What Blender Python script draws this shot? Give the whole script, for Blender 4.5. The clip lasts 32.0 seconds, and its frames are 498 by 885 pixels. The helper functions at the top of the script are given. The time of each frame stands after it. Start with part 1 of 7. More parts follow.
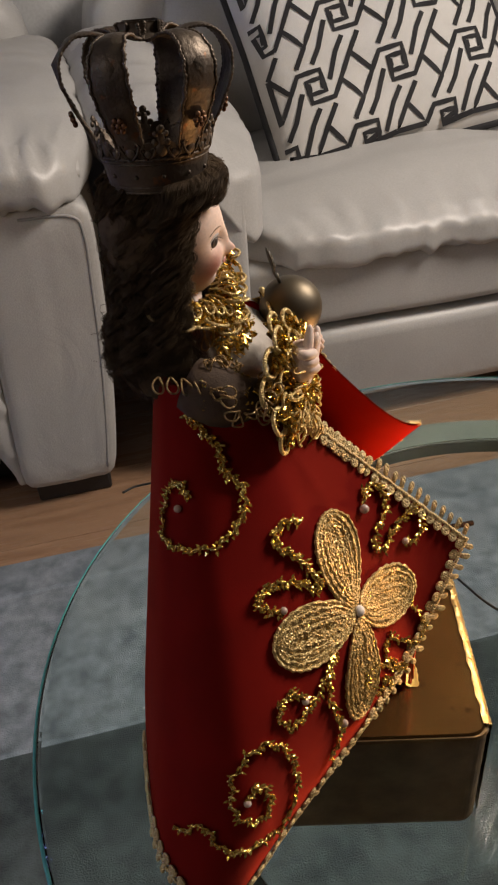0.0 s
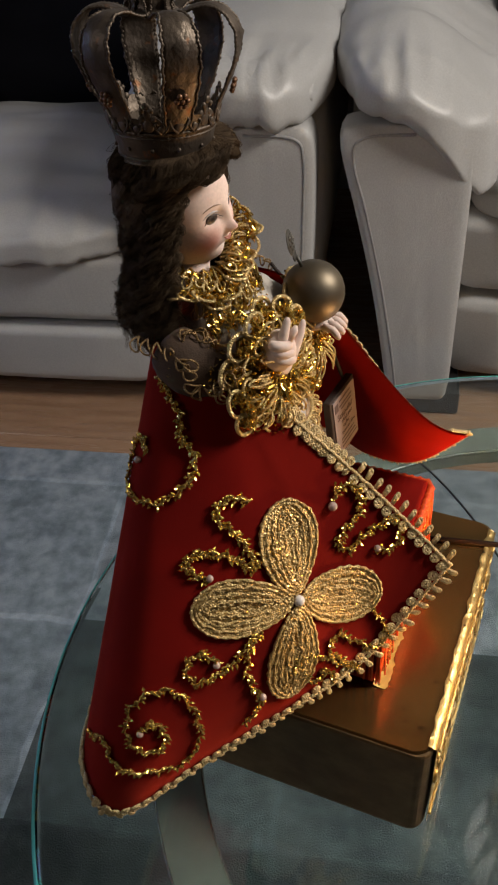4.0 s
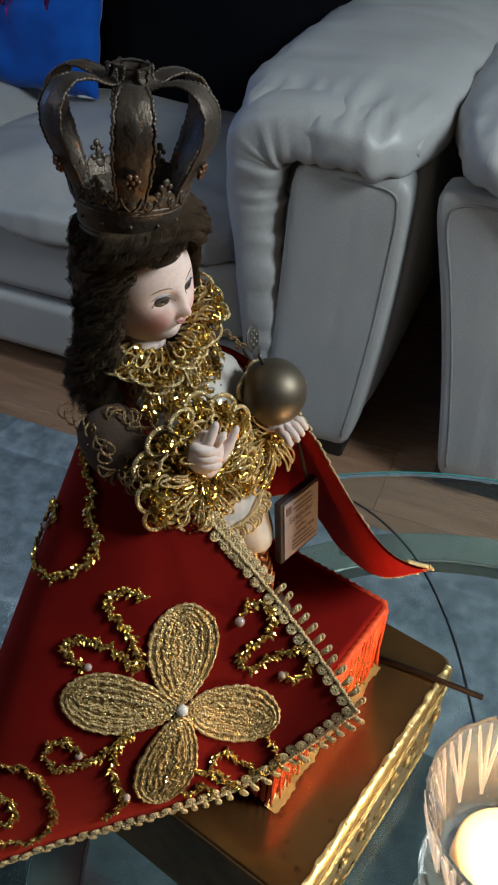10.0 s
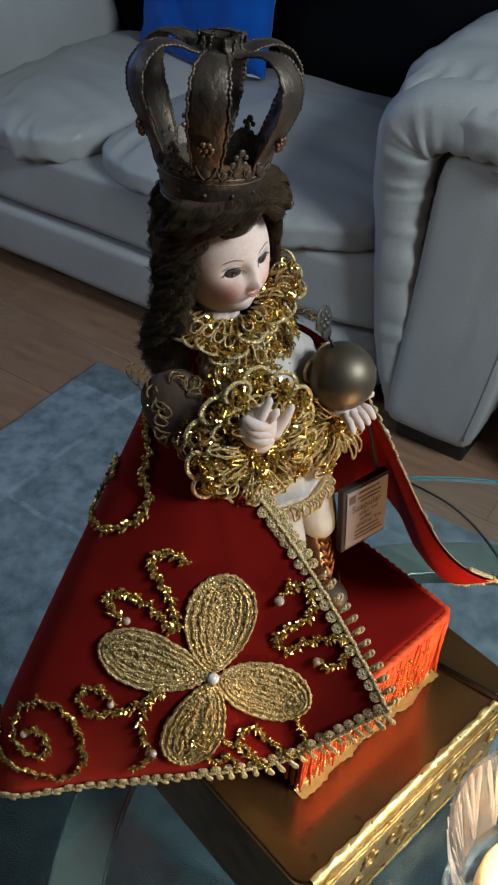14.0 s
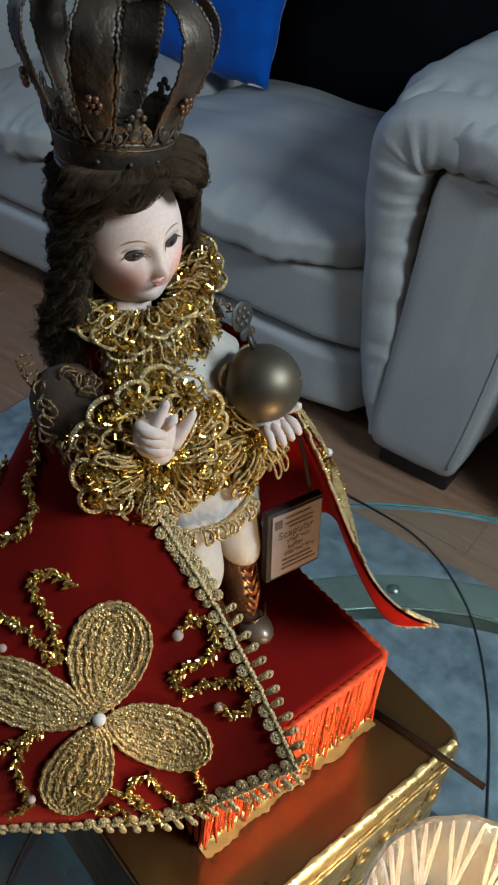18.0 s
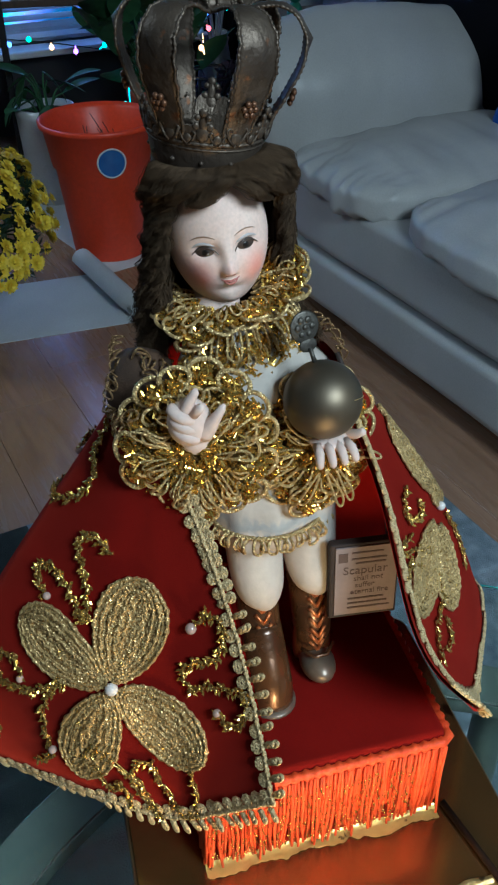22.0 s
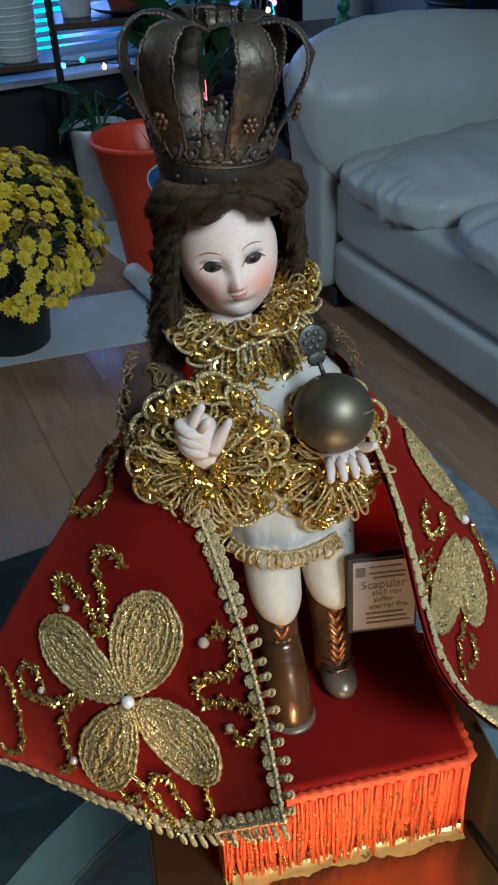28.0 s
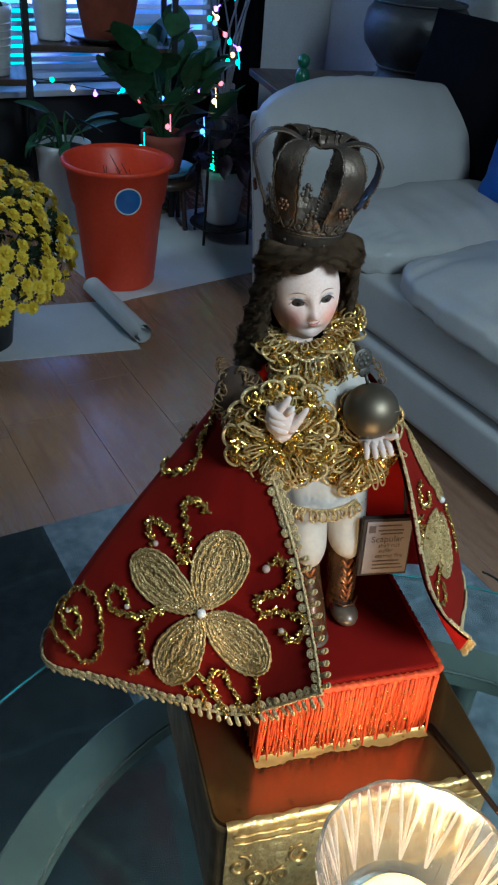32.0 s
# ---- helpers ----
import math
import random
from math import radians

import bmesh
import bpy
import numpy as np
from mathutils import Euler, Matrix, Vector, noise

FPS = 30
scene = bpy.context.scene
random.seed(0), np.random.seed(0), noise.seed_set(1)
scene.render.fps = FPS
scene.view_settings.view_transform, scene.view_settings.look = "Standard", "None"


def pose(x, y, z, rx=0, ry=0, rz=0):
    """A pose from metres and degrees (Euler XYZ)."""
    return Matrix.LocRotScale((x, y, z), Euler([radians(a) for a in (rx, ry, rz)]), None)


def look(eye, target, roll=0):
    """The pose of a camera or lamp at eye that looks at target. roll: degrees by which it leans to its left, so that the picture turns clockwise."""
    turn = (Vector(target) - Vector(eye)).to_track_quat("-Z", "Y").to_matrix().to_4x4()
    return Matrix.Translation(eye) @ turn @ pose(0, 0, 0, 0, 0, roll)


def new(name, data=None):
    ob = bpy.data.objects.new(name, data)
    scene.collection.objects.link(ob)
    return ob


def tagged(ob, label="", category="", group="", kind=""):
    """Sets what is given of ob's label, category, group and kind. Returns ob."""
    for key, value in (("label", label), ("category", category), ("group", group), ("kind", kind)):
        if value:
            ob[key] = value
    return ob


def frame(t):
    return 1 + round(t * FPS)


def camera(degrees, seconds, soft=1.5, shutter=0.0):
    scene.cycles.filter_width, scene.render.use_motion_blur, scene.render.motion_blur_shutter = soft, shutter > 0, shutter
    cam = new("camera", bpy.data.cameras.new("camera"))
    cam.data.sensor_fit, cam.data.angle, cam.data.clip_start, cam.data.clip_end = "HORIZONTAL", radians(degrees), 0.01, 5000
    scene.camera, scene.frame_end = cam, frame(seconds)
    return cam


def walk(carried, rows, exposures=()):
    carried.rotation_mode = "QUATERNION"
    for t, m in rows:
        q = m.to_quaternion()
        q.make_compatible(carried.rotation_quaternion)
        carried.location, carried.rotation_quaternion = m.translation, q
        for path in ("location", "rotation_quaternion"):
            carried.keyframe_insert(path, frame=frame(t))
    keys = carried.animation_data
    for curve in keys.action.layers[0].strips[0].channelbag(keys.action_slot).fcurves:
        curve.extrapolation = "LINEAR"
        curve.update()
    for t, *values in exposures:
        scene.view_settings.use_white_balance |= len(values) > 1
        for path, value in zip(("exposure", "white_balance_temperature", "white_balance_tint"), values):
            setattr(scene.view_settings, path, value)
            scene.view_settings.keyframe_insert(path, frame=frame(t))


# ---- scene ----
cam = camera(33.2, 32.0, 2.2)
METRES, EYE, TILT, LEAN, TURN = 1.6, 1.09, -36.6, 3.6, 0.0
ROWS = [
    (0.0, 0.0, 0.0, 0.0, 0.0, 0.0, 0.0),
    (0.5, 0.0059, 0.0327, 0.023, 1.35, -3.28, -3.31),
    (1.0, 0.0259, 0.0239, 0.0224, 5.78, -4.7, -9.35),
    (1.5, 0.0382, 0.0158, 0.021, 8.24, -5.69, -11.19),
    (2.0, 0.0444, 0.0173, 0.0236, 9.97, -6.4, -11.94),
    (2.5, 0.0544, 0.0175, 0.0274, 10.85, -6.56, -12.1),
    (4.5, 0.1127, 0.0062, 0.0374, 20.52, -8.4, -13.58),
    (5.0, 0.0976, 0.0355, 0.0597, 20.03, -9.02, -14.5),
    (5.5, 0.089, 0.0595, 0.0717, 20.84, -10.62, -16.11),
    (6.0, 0.11, 0.0542, 0.0778, 25.52, -11.81, -19.78),
    (6.5, 0.1193, 0.0455, 0.0822, 29.3, -12.36, -21.72),
    (7.0, 0.1258, 0.0442, 0.0838, 31.84, -12.9, -22.47),
    (7.5, 0.1421, 0.0464, 0.0863, 33.42, -13.52, -22.9),
    (8.0, 0.1707, 0.0435, 0.0874, 34.79, -13.9, -23.39),
    (8.5, 0.1922, 0.0287, 0.0848, 35.66, -13.38, -24.65),
    (9.0, 0.1899, 0.0214, 0.0815, 35.05, -12.69, -24.68),
    (9.5, 0.1574, 0.0411, 0.0851, 30.51, -11.41, -24.93),
    (10.0, 0.1383, 0.051, 0.0842, 27.51, -10.31, -25.21),
    (10.5, 0.1303, 0.0514, 0.0809, 26.64, -10.45, -25.88),
    (11.0, 0.1269, 0.0563, 0.0771, 27.41, -11.45, -25.39),
    (11.5, 0.1454, 0.0596, 0.0851, 30.92, -12.82, -26.25),
    (12.0, 0.1592, 0.0619, 0.093, 34.5, -13.99, -27.2),
    (12.5, 0.1581, 0.0615, 0.0879, 37.91, -16.43, -27.38),
    (13.0, 0.1584, 0.0568, 0.0892, 38.58, -16.15, -28.58),
    (13.5, 0.1582, 0.0605, 0.0902, 38.91, -16.3, -29.38),
    (15.5, 0.1895, 0.0763, 0.1079, 46.28, -20.02, -32.17),
    (16.0, 0.199, 0.0664, 0.1136, 47.84, -19.41, -33.28),
    (16.5, 0.2183, 0.0588, 0.1206, 48.37, -17.36, -33.03),
    (17.0, 0.2091, 0.0708, 0.1145, 46.59, -17.47, -33.16),
    (17.5, 0.18, 0.088, 0.1058, 43.45, -16.31, -33.4),
    (18.0, 0.1647, 0.1147, 0.1004, 41.38, -16.39, -33.08),
    (18.5, 0.1737, 0.1356, 0.1018, 45.41, -17.72, -34.74),
    (19.0, 0.1832, 0.1398, 0.1021, 49.45, -19.47, -35.63),
    (19.5, 0.1887, 0.1459, 0.1064, 52.15, -20.85, -35.94),
    (20.0, 0.1951, 0.1532, 0.1107, 56.14, -22.8, -36.6),
    (20.5, 0.2064, 0.1615, 0.1215, 62.15, -25.24, -36.25),
    (21.0, 0.2301, 0.1725, 0.1383, 66.96, -26.53, -35.57),
    (21.5, 0.2379, 0.1727, 0.1417, 72.05, -28.86, -35.34),
    (22.0, 0.2158, 0.1789, 0.1355, 71.89, -29.08, -35.85),
    (22.5, 0.204, 0.1723, 0.1339, 69.79, -26.1, -35.84),
    (23.0, 0.21, 0.1908, 0.1405, 71.06, -26.56, -33.9),
    (23.5, 0.2189, 0.2024, 0.1501, 72.22, -26.84, -32.72),
    (24.0, 0.2202, 0.1955, 0.1489, 73.81, -27.86, -32.99),
    (24.5, 0.2231, 0.1985, 0.1484, 74.77, -28.91, -32.91),
    (25.0, 0.222, 0.2005, 0.1482, 75.15, -29.58, -32.96),
    (25.5, 0.2214, 0.1977, 0.1473, 75.11, -29.92, -33.42),
    (26.0, 0.2221, 0.1937, 0.144, 75.21, -30.78, -33.99),
    (26.5, 0.2188, 0.1964, 0.1417, 75.56, -31.06, -33.83),
    (28.5, 0.2187, 0.1893, 0.1456, 75.92, -30.59, -33.61),
    (29.0, 0.2215, 0.193, 0.1441, 75.72, -30.96, -33.49),
    (29.5, 0.2267, 0.1892, 0.1426, 75.85, -31.28, -33.8),
    (30.0, 0.2401, 0.1657, 0.1449, 76.36, -31.7, -36.12),
    (30.5, 0.2611, 0.1543, 0.1556, 77.85, -31.8, -37.74),
    (31.0, 0.2876, 0.1328, 0.1589, 79.5, -31.57, -39.21),
    (31.5, 0.2931, 0.1046, 0.1435, 76.01, -29.31, -40.78),
    (32.0, 0.298, 0.0914, 0.1374, 71.39, -26.37, -40.12),
]
EXPOSURES = [(0.0, 0.06, 8300, 18), (2.5, 0.02, 8100, 17), (4.5, -0.02, 7500, 13), (6.0, -0.03, 6950, 11), (8.5, -0.14, 6250, 4), (13.0, -0.15, 5900, 0), (18.0, -0.16, 5650, -2), (23.0, -0.18, 5300, -6), (32.0, -0.18, 5250, -7)]
walk(cam, [(t, pose(0, 0, EYE, TILT, LEAN, TURN) @ pose(METRES * x, METRES * y, METRES * z, 90 + pitch, roll, yaw)) for t, x, y, z, yaw, pitch, roll in ROWS], exposures=EXPOSURES)

# world, lamps
world = bpy.data.worlds.new("night")
scene.world = world
world.use_nodes = True
world.node_tree.nodes["Background"].inputs[0].default_value = (0.02, 0.03, 0.06, 1)
world.node_tree.nodes["Background"].inputs[1].default_value = 0.3


def lamp(name, kind, m, power, colour, size=0.1):
    data = bpy.data.lights.new(name, kind)
    data.energy, data.color = power, colour
    if kind == "AREA":
        data.shape, data.size = "DISK", size
    else:
        data.shadow_soft_size = size
    ob = new(name, data)
    ob.matrix_basis = m
    return ob


# unseen weak lamp, placed by the shading, behind the camera, in front of the figure
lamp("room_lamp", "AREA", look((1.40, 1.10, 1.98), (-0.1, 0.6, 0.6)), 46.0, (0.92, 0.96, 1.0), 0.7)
# fill light added over the room's far end, with no real lamp there
lamp("far_room_lamp", "AREA", look((-1.9, -1.3, 2.2), (-1.9, 0.8, 0.2)), 13.0, (0.88, 0.90, 0.96), 0.6)
lamp("candle_light", "POINT", pose(0.238, 0.460, 0.620), 1.75, (1.0, 0.60, 0.27), 0.02)
# area lamp added in the window's opening, for the blue-violet glow round it
lamp("window_glow", "AREA", look((-3.30, 0.55, 1.0), (-2.0, 0.75, 0.3)), 13.0, (0.26, 0.36, 1.0), 0.8)

# materials
def link(nt, a, b):
    nt.links.new(a, b)


def mk(name, c1, c2=None, rough=0.6, metal=0.0, scale=30.0, bump=0.15, bscale=250.0, dist=0.001, sheen=0.0, spots=0.0,
       spot_colour=(0.1, 0.1, 0.1), per_piece=0.0, coat=0.0, stretch=(1, 1, 1), rvar=0.12, subsurface=0.0, gloss=0.5):
    """A surface with two scales of colour change, fine relief and uneven gloss."""
    m = bpy.data.materials.new(name)
    m.use_nodes = True
    nt = m.node_tree
    n = nt.nodes
    p = n["Principled BSDF"]
    tc, mp = n.new("ShaderNodeTexCoord"), n.new("ShaderNodeMapping")
    mp.inputs["Scale"].default_value = stretch
    link(nt, tc.outputs["Object"], mp.inputs[0])
    big, fine = n.new("ShaderNodeTexNoise"), n.new("ShaderNodeTexNoise")
    big.inputs["Scale"].default_value, big.inputs["Detail"].default_value = scale, 5
    fine.inputs["Scale"].default_value, fine.inputs["Detail"].default_value = bscale, 4
    link(nt, mp.outputs[0], big.inputs[0])
    link(nt, mp.outputs[0], fine.inputs[0])
    mix = n.new("ShaderNodeMix")
    mix.data_type = "RGBA"
    mix.inputs["A"].default_value = (*c1, 1)
    mix.inputs["B"].default_value = (*(c2 or [c * 0.75 for c in c1]), 1)
    ramp = n.new("ShaderNodeMapRange")
    ramp.inputs[1].default_value, ramp.inputs[2].default_value = 0.32, 0.68
    link(nt, big.outputs[0], ramp.inputs[0])
    link(nt, ramp.outputs[0], mix.inputs["Factor"])
    out = mix.outputs["Result"]
    mul = n.new("ShaderNodeMix")
    mul.data_type, mul.blend_type = "RGBA", "MULTIPLY"
    mul.inputs["Factor"].default_value = 0.3
    link(nt, out, mul.inputs["A"])
    link(nt, fine.outputs[0], mul.inputs["B"])
    out = mul.outputs["Result"]
    if spots:
        sp, sr, sm = n.new("ShaderNodeTexNoise"), n.new("ShaderNodeMapRange"), n.new("ShaderNodeMix")
        sp.inputs["Scale"].default_value, sp.inputs["Detail"].default_value = scale * 2.3, 6
        link(nt, mp.outputs[0], sp.inputs[0])
        sr.inputs[1].default_value, sr.inputs[2].default_value = 0.72 - spots * 0.2, 0.78 - spots * 0.2
        link(nt, sp.outputs[0], sr.inputs[0])
        sm.data_type = "RGBA"
        sm.inputs["B"].default_value = (*spot_colour, 1)
        link(nt, sr.outputs[0], sm.inputs["Factor"])
        link(nt, out, sm.inputs["A"])
        out = sm.outputs["Result"]
    if per_piece:
        info, pr, hv = n.new("ShaderNodeObjectInfo"), n.new("ShaderNodeMapRange"), n.new("ShaderNodeHueSaturation")
        pr.inputs[3].default_value, pr.inputs[4].default_value = 1 - per_piece, 1 + per_piece
        link(nt, info.outputs["Random"], pr.inputs[0])
        link(nt, pr.outputs[0], hv.inputs["Value"])
        link(nt, out, hv.inputs["Color"])
        out = hv.outputs[0]
    link(nt, out, p.inputs["Base Color"])
    rr = n.new("ShaderNodeMapRange")
    rr.inputs[3].default_value, rr.inputs[4].default_value = max(0.02, rough - rvar), min(1, rough + rvar)
    link(nt, big.outputs[0], rr.inputs[0])
    link(nt, rr.outputs[0], p.inputs["Roughness"])
    p.inputs["Metallic"].default_value = metal
    p.inputs["Specular IOR Level"].default_value = gloss
    p.inputs["Coat Weight"].default_value = coat
    p.inputs["Sheen Weight"].default_value = sheen
    p.inputs["Sheen Roughness"].default_value = 0.35
    if subsurface:
        p.inputs["Subsurface Weight"].default_value = subsurface
        p.inputs["Subsurface Radius"].default_value = (0.006, 0.003, 0.002)
    if bump:
        b = n.new("ShaderNodeBump")
        b.inputs["Strength"].default_value, b.inputs["Distance"].default_value = bump, dist
        link(nt, fine.outputs[0], b.inputs["Height"])
        link(nt, b.outputs[0], p.inputs["Normal"])
    return m


def glass(name, colour, rough=0.0, ior=1.45, clear=1.0):
    m = bpy.data.materials.new(name)
    m.use_nodes = True
    p = m.node_tree.nodes["Principled BSDF"]
    p.inputs["Base Color"].default_value = (*colour, 1)
    p.inputs["Transmission Weight"].default_value, p.inputs["Roughness"].default_value, p.inputs["IOR"].default_value = clear, rough, ior
    return m


def glow(name, colour, strength):
    m = bpy.data.materials.new(name)
    m.use_nodes = True
    p = m.node_tree.nodes["Principled BSDF"]
    p.inputs["Base Color"].default_value = (*colour, 1)
    p.inputs["Emission Color"].default_value, p.inputs["Emission Strength"].default_value = (*colour, 1), strength
    return m


def rug_material():
    m = mk("woven rug", (0.22, 0.25, 0.275), (0.10, 0.125, 0.145), 0.95, scale=34, bump=0.8, bscale=420, dist=0.003, rvar=0.03)
    nt, n = m.node_tree, m.node_tree.nodes
    p = n["Principled BSDF"]
    base = p.inputs["Base Color"].links[0].from_socket
    tc, mp, br = n.new("ShaderNodeTexCoord"), n.new("ShaderNodeMapping"), n.new("ShaderNodeTexBrick")
    mp.inputs["Location"].default_value = (0.3, 0.592, 0)
    link(nt, tc.outputs["Object"], mp.inputs[0])
    wob, add = n.new("ShaderNodeTexNoise"), n.new("ShaderNodeMix")
    wob.inputs["Scale"].default_value = 9
    link(nt, tc.outputs["Object"], wob.inputs[0])
    add.data_type, add.blend_type = "RGBA", "LINEAR_LIGHT"
    add.inputs["Factor"].default_value = 0.018
    link(nt, mp.outputs[0], add.inputs["A"])
    link(nt, wob.outputs["Color"], add.inputs["B"])
    link(nt, add.outputs["Result"], br.inputs["Vector"])
    br.offset, br.squash = 0.0, 1.0
    br.inputs["Scale"].default_value = 1.0
    br.inputs["Brick Width"].default_value, br.inputs["Row Height"].default_value = 0.37, 0.33
    br.inputs["Mortar Size"].default_value, br.inputs["Mortar Smooth"].default_value = 0.008, 0.6
    br.inputs["Color1"].default_value, br.inputs["Color2"].default_value = (1.15, 1.15, 1.15, 1), (0.72, 0.78, 0.75, 1)
    br.inputs["Mortar"].default_value = (1.25, 1.28, 1.28, 1)
    mul = n.new("ShaderNodeMix")
    mul.data_type, mul.blend_type, mul.clamp_result = "RGBA", "MULTIPLY", False
    mul.inputs["Factor"].default_value = 1.0
    link(nt, base, mul.inputs["A"])
    link(nt, br.outputs["Color"], mul.inputs["B"])
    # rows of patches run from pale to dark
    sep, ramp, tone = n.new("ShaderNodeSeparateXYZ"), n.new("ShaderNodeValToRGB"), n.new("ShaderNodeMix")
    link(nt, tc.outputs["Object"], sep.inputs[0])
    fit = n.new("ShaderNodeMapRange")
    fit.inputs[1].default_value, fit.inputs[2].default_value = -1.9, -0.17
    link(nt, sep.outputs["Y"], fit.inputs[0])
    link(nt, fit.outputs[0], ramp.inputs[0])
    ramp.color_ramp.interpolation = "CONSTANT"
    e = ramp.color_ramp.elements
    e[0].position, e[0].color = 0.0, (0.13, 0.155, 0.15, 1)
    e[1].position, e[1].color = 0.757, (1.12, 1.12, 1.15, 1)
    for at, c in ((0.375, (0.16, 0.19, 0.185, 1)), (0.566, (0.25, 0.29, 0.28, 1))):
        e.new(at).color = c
    tone.data_type, tone.blend_type = "RGBA", "MULTIPLY"
    tone.inputs["Factor"].default_value = 1.0
    link(nt, mul.outputs["Result"], tone.inputs["A"])
    # the end column of patches is paler
    pale, column, row, both, tint = n.new("ShaderNodeRGB"), n.new("ShaderNodeMath"), n.new("ShaderNodeMath"), n.new("ShaderNodeMath"), n.new("ShaderNodeMix")
    pale.outputs[0].default_value = (1.2, 1.24, 1.3, 1)
    column.operation, column.inputs[1].default_value = "LESS_THAN", -0.30
    link(nt, sep.outputs["X"], column.inputs[0])
    row.operation, row.inputs[1].default_value = "GREATER_THAN", 0.566
    link(nt, fit.outputs[0], row.inputs[0])
    both.operation = "MULTIPLY"
    link(nt, column.outputs[0], both.inputs[0])
    link(nt, row.outputs[0], both.inputs[1])
    tint.data_type = "RGBA"
    link(nt, both.outputs[0], tint.inputs["Factor"])
    link(nt, ramp.outputs[0], tint.inputs["A"])
    link(nt, pale.outputs[0], tint.inputs["B"])
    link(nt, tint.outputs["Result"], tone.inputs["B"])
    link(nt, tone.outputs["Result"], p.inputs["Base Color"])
    return m


def leather_material():
    """Soft grained hide with pulled creases."""
    m = mk("pale grey leather", (0.50, 0.495, 0.485), (0.43, 0.425, 0.415), 0.42, scale=4, bump=0.28, bscale=330, dist=0.0012, rvar=0.1)
    nt, n = m.node_tree, m.node_tree.nodes
    p = n["Principled BSDF"]
    tc, mp, a, b, add, bp = (n.new("ShaderNode" + k) for k in ("TexCoord", "Mapping", "TexNoise", "TexVoronoi", "Math", "Bump"))
    mp.inputs["Scale"].default_value = (1.0, 0.55, 0.7)
    link(nt, tc.outputs["Object"], mp.inputs[0])
    a.inputs["Scale"].default_value, a.inputs["Detail"].default_value, a.inputs["Distortion"].default_value = 7.0, 3.0, 1.2
    link(nt, mp.outputs[0], a.inputs[0])
    b.feature = "DISTANCE_TO_EDGE"
    b.inputs["Scale"].default_value = 5.0
    link(nt, mp.outputs[0], b.inputs["Vector"])
    add.operation = "MULTIPLY_ADD"
    add.inputs[1].default_value = 0.55
    link(nt, b.outputs["Distance"], add.inputs[0])
    link(nt, a.outputs[0], add.inputs[2])
    bp.inputs["Strength"].default_value, bp.inputs["Distance"].default_value = 0.13, 0.024
    link(nt, add.outputs[0], bp.inputs["Height"])
    old = p.inputs["Normal"].links[0].from_node
    link(nt, bp.outputs[0], old.inputs["Normal"])
    return m


def cord_material(name, c1, c2, rough=0.3, turns=900.0, metal=1.0):
    """Metal thread: fine slanted ridges and a broken glitter."""
    m = mk(name, c1, c2, rough, metal, scale=400, bump=0.0, rvar=0.2)
    nt, n = m.node_tree, m.node_tree.nodes
    p = n["Principled BSDF"]
    tc, vo, b = n.new("ShaderNodeTexCoord"), n.new("ShaderNodeTexVoronoi"), n.new("ShaderNodeBump")
    vo.inputs["Scale"].default_value = turns
    link(nt, tc.outputs["Object"], vo.inputs["Vector"])
    b.inputs["Strength"].default_value, b.inputs["Distance"].default_value = 1.0, 0.0009
    link(nt, vo.outputs["Distance"], b.inputs["Height"])
    link(nt, b.outputs[0], p.inputs["Normal"])
    return m


def blush_material():
    """Painted porcelain with rosy cheeks; the mesh's own coordinates are centred on the head."""
    m = mk("painted porcelain", (0.90, 0.70, 0.61), (0.85, 0.64, 0.55), 0.62, scale=40, bump=0.03, bscale=600, coat=0.0, subsurface=0.08, gloss=0.25)
    nt, n = m.node_tree, m.node_tree.nodes
    p = n["Principled BSDF"]
    base = p.inputs["Base Color"].links[0].from_socket
    at = n.new("ShaderNodeAttribute")
    at.attribute_name = "blush"
    mx = n.new("ShaderNodeMix")
    mx.data_type = "RGBA"
    mx.inputs["B"].default_value = (0.80, 0.24, 0.17, 1)
    link(nt, at.outputs["Fac"], mx.inputs["Factor"])
    link(nt, base, mx.inputs["A"])
    link(nt, mx.outputs["Result"], p.inputs["Base Color"])
    return m


def plank_material():
    m = mk("oiled floor board", (0.38, 0.225, 0.14), (0.27, 0.15, 0.088), 0.27, scale=6, bump=0.12, bscale=60, dist=0.001, per_piece=0.12, stretch=(1, 9, 1))
    return m


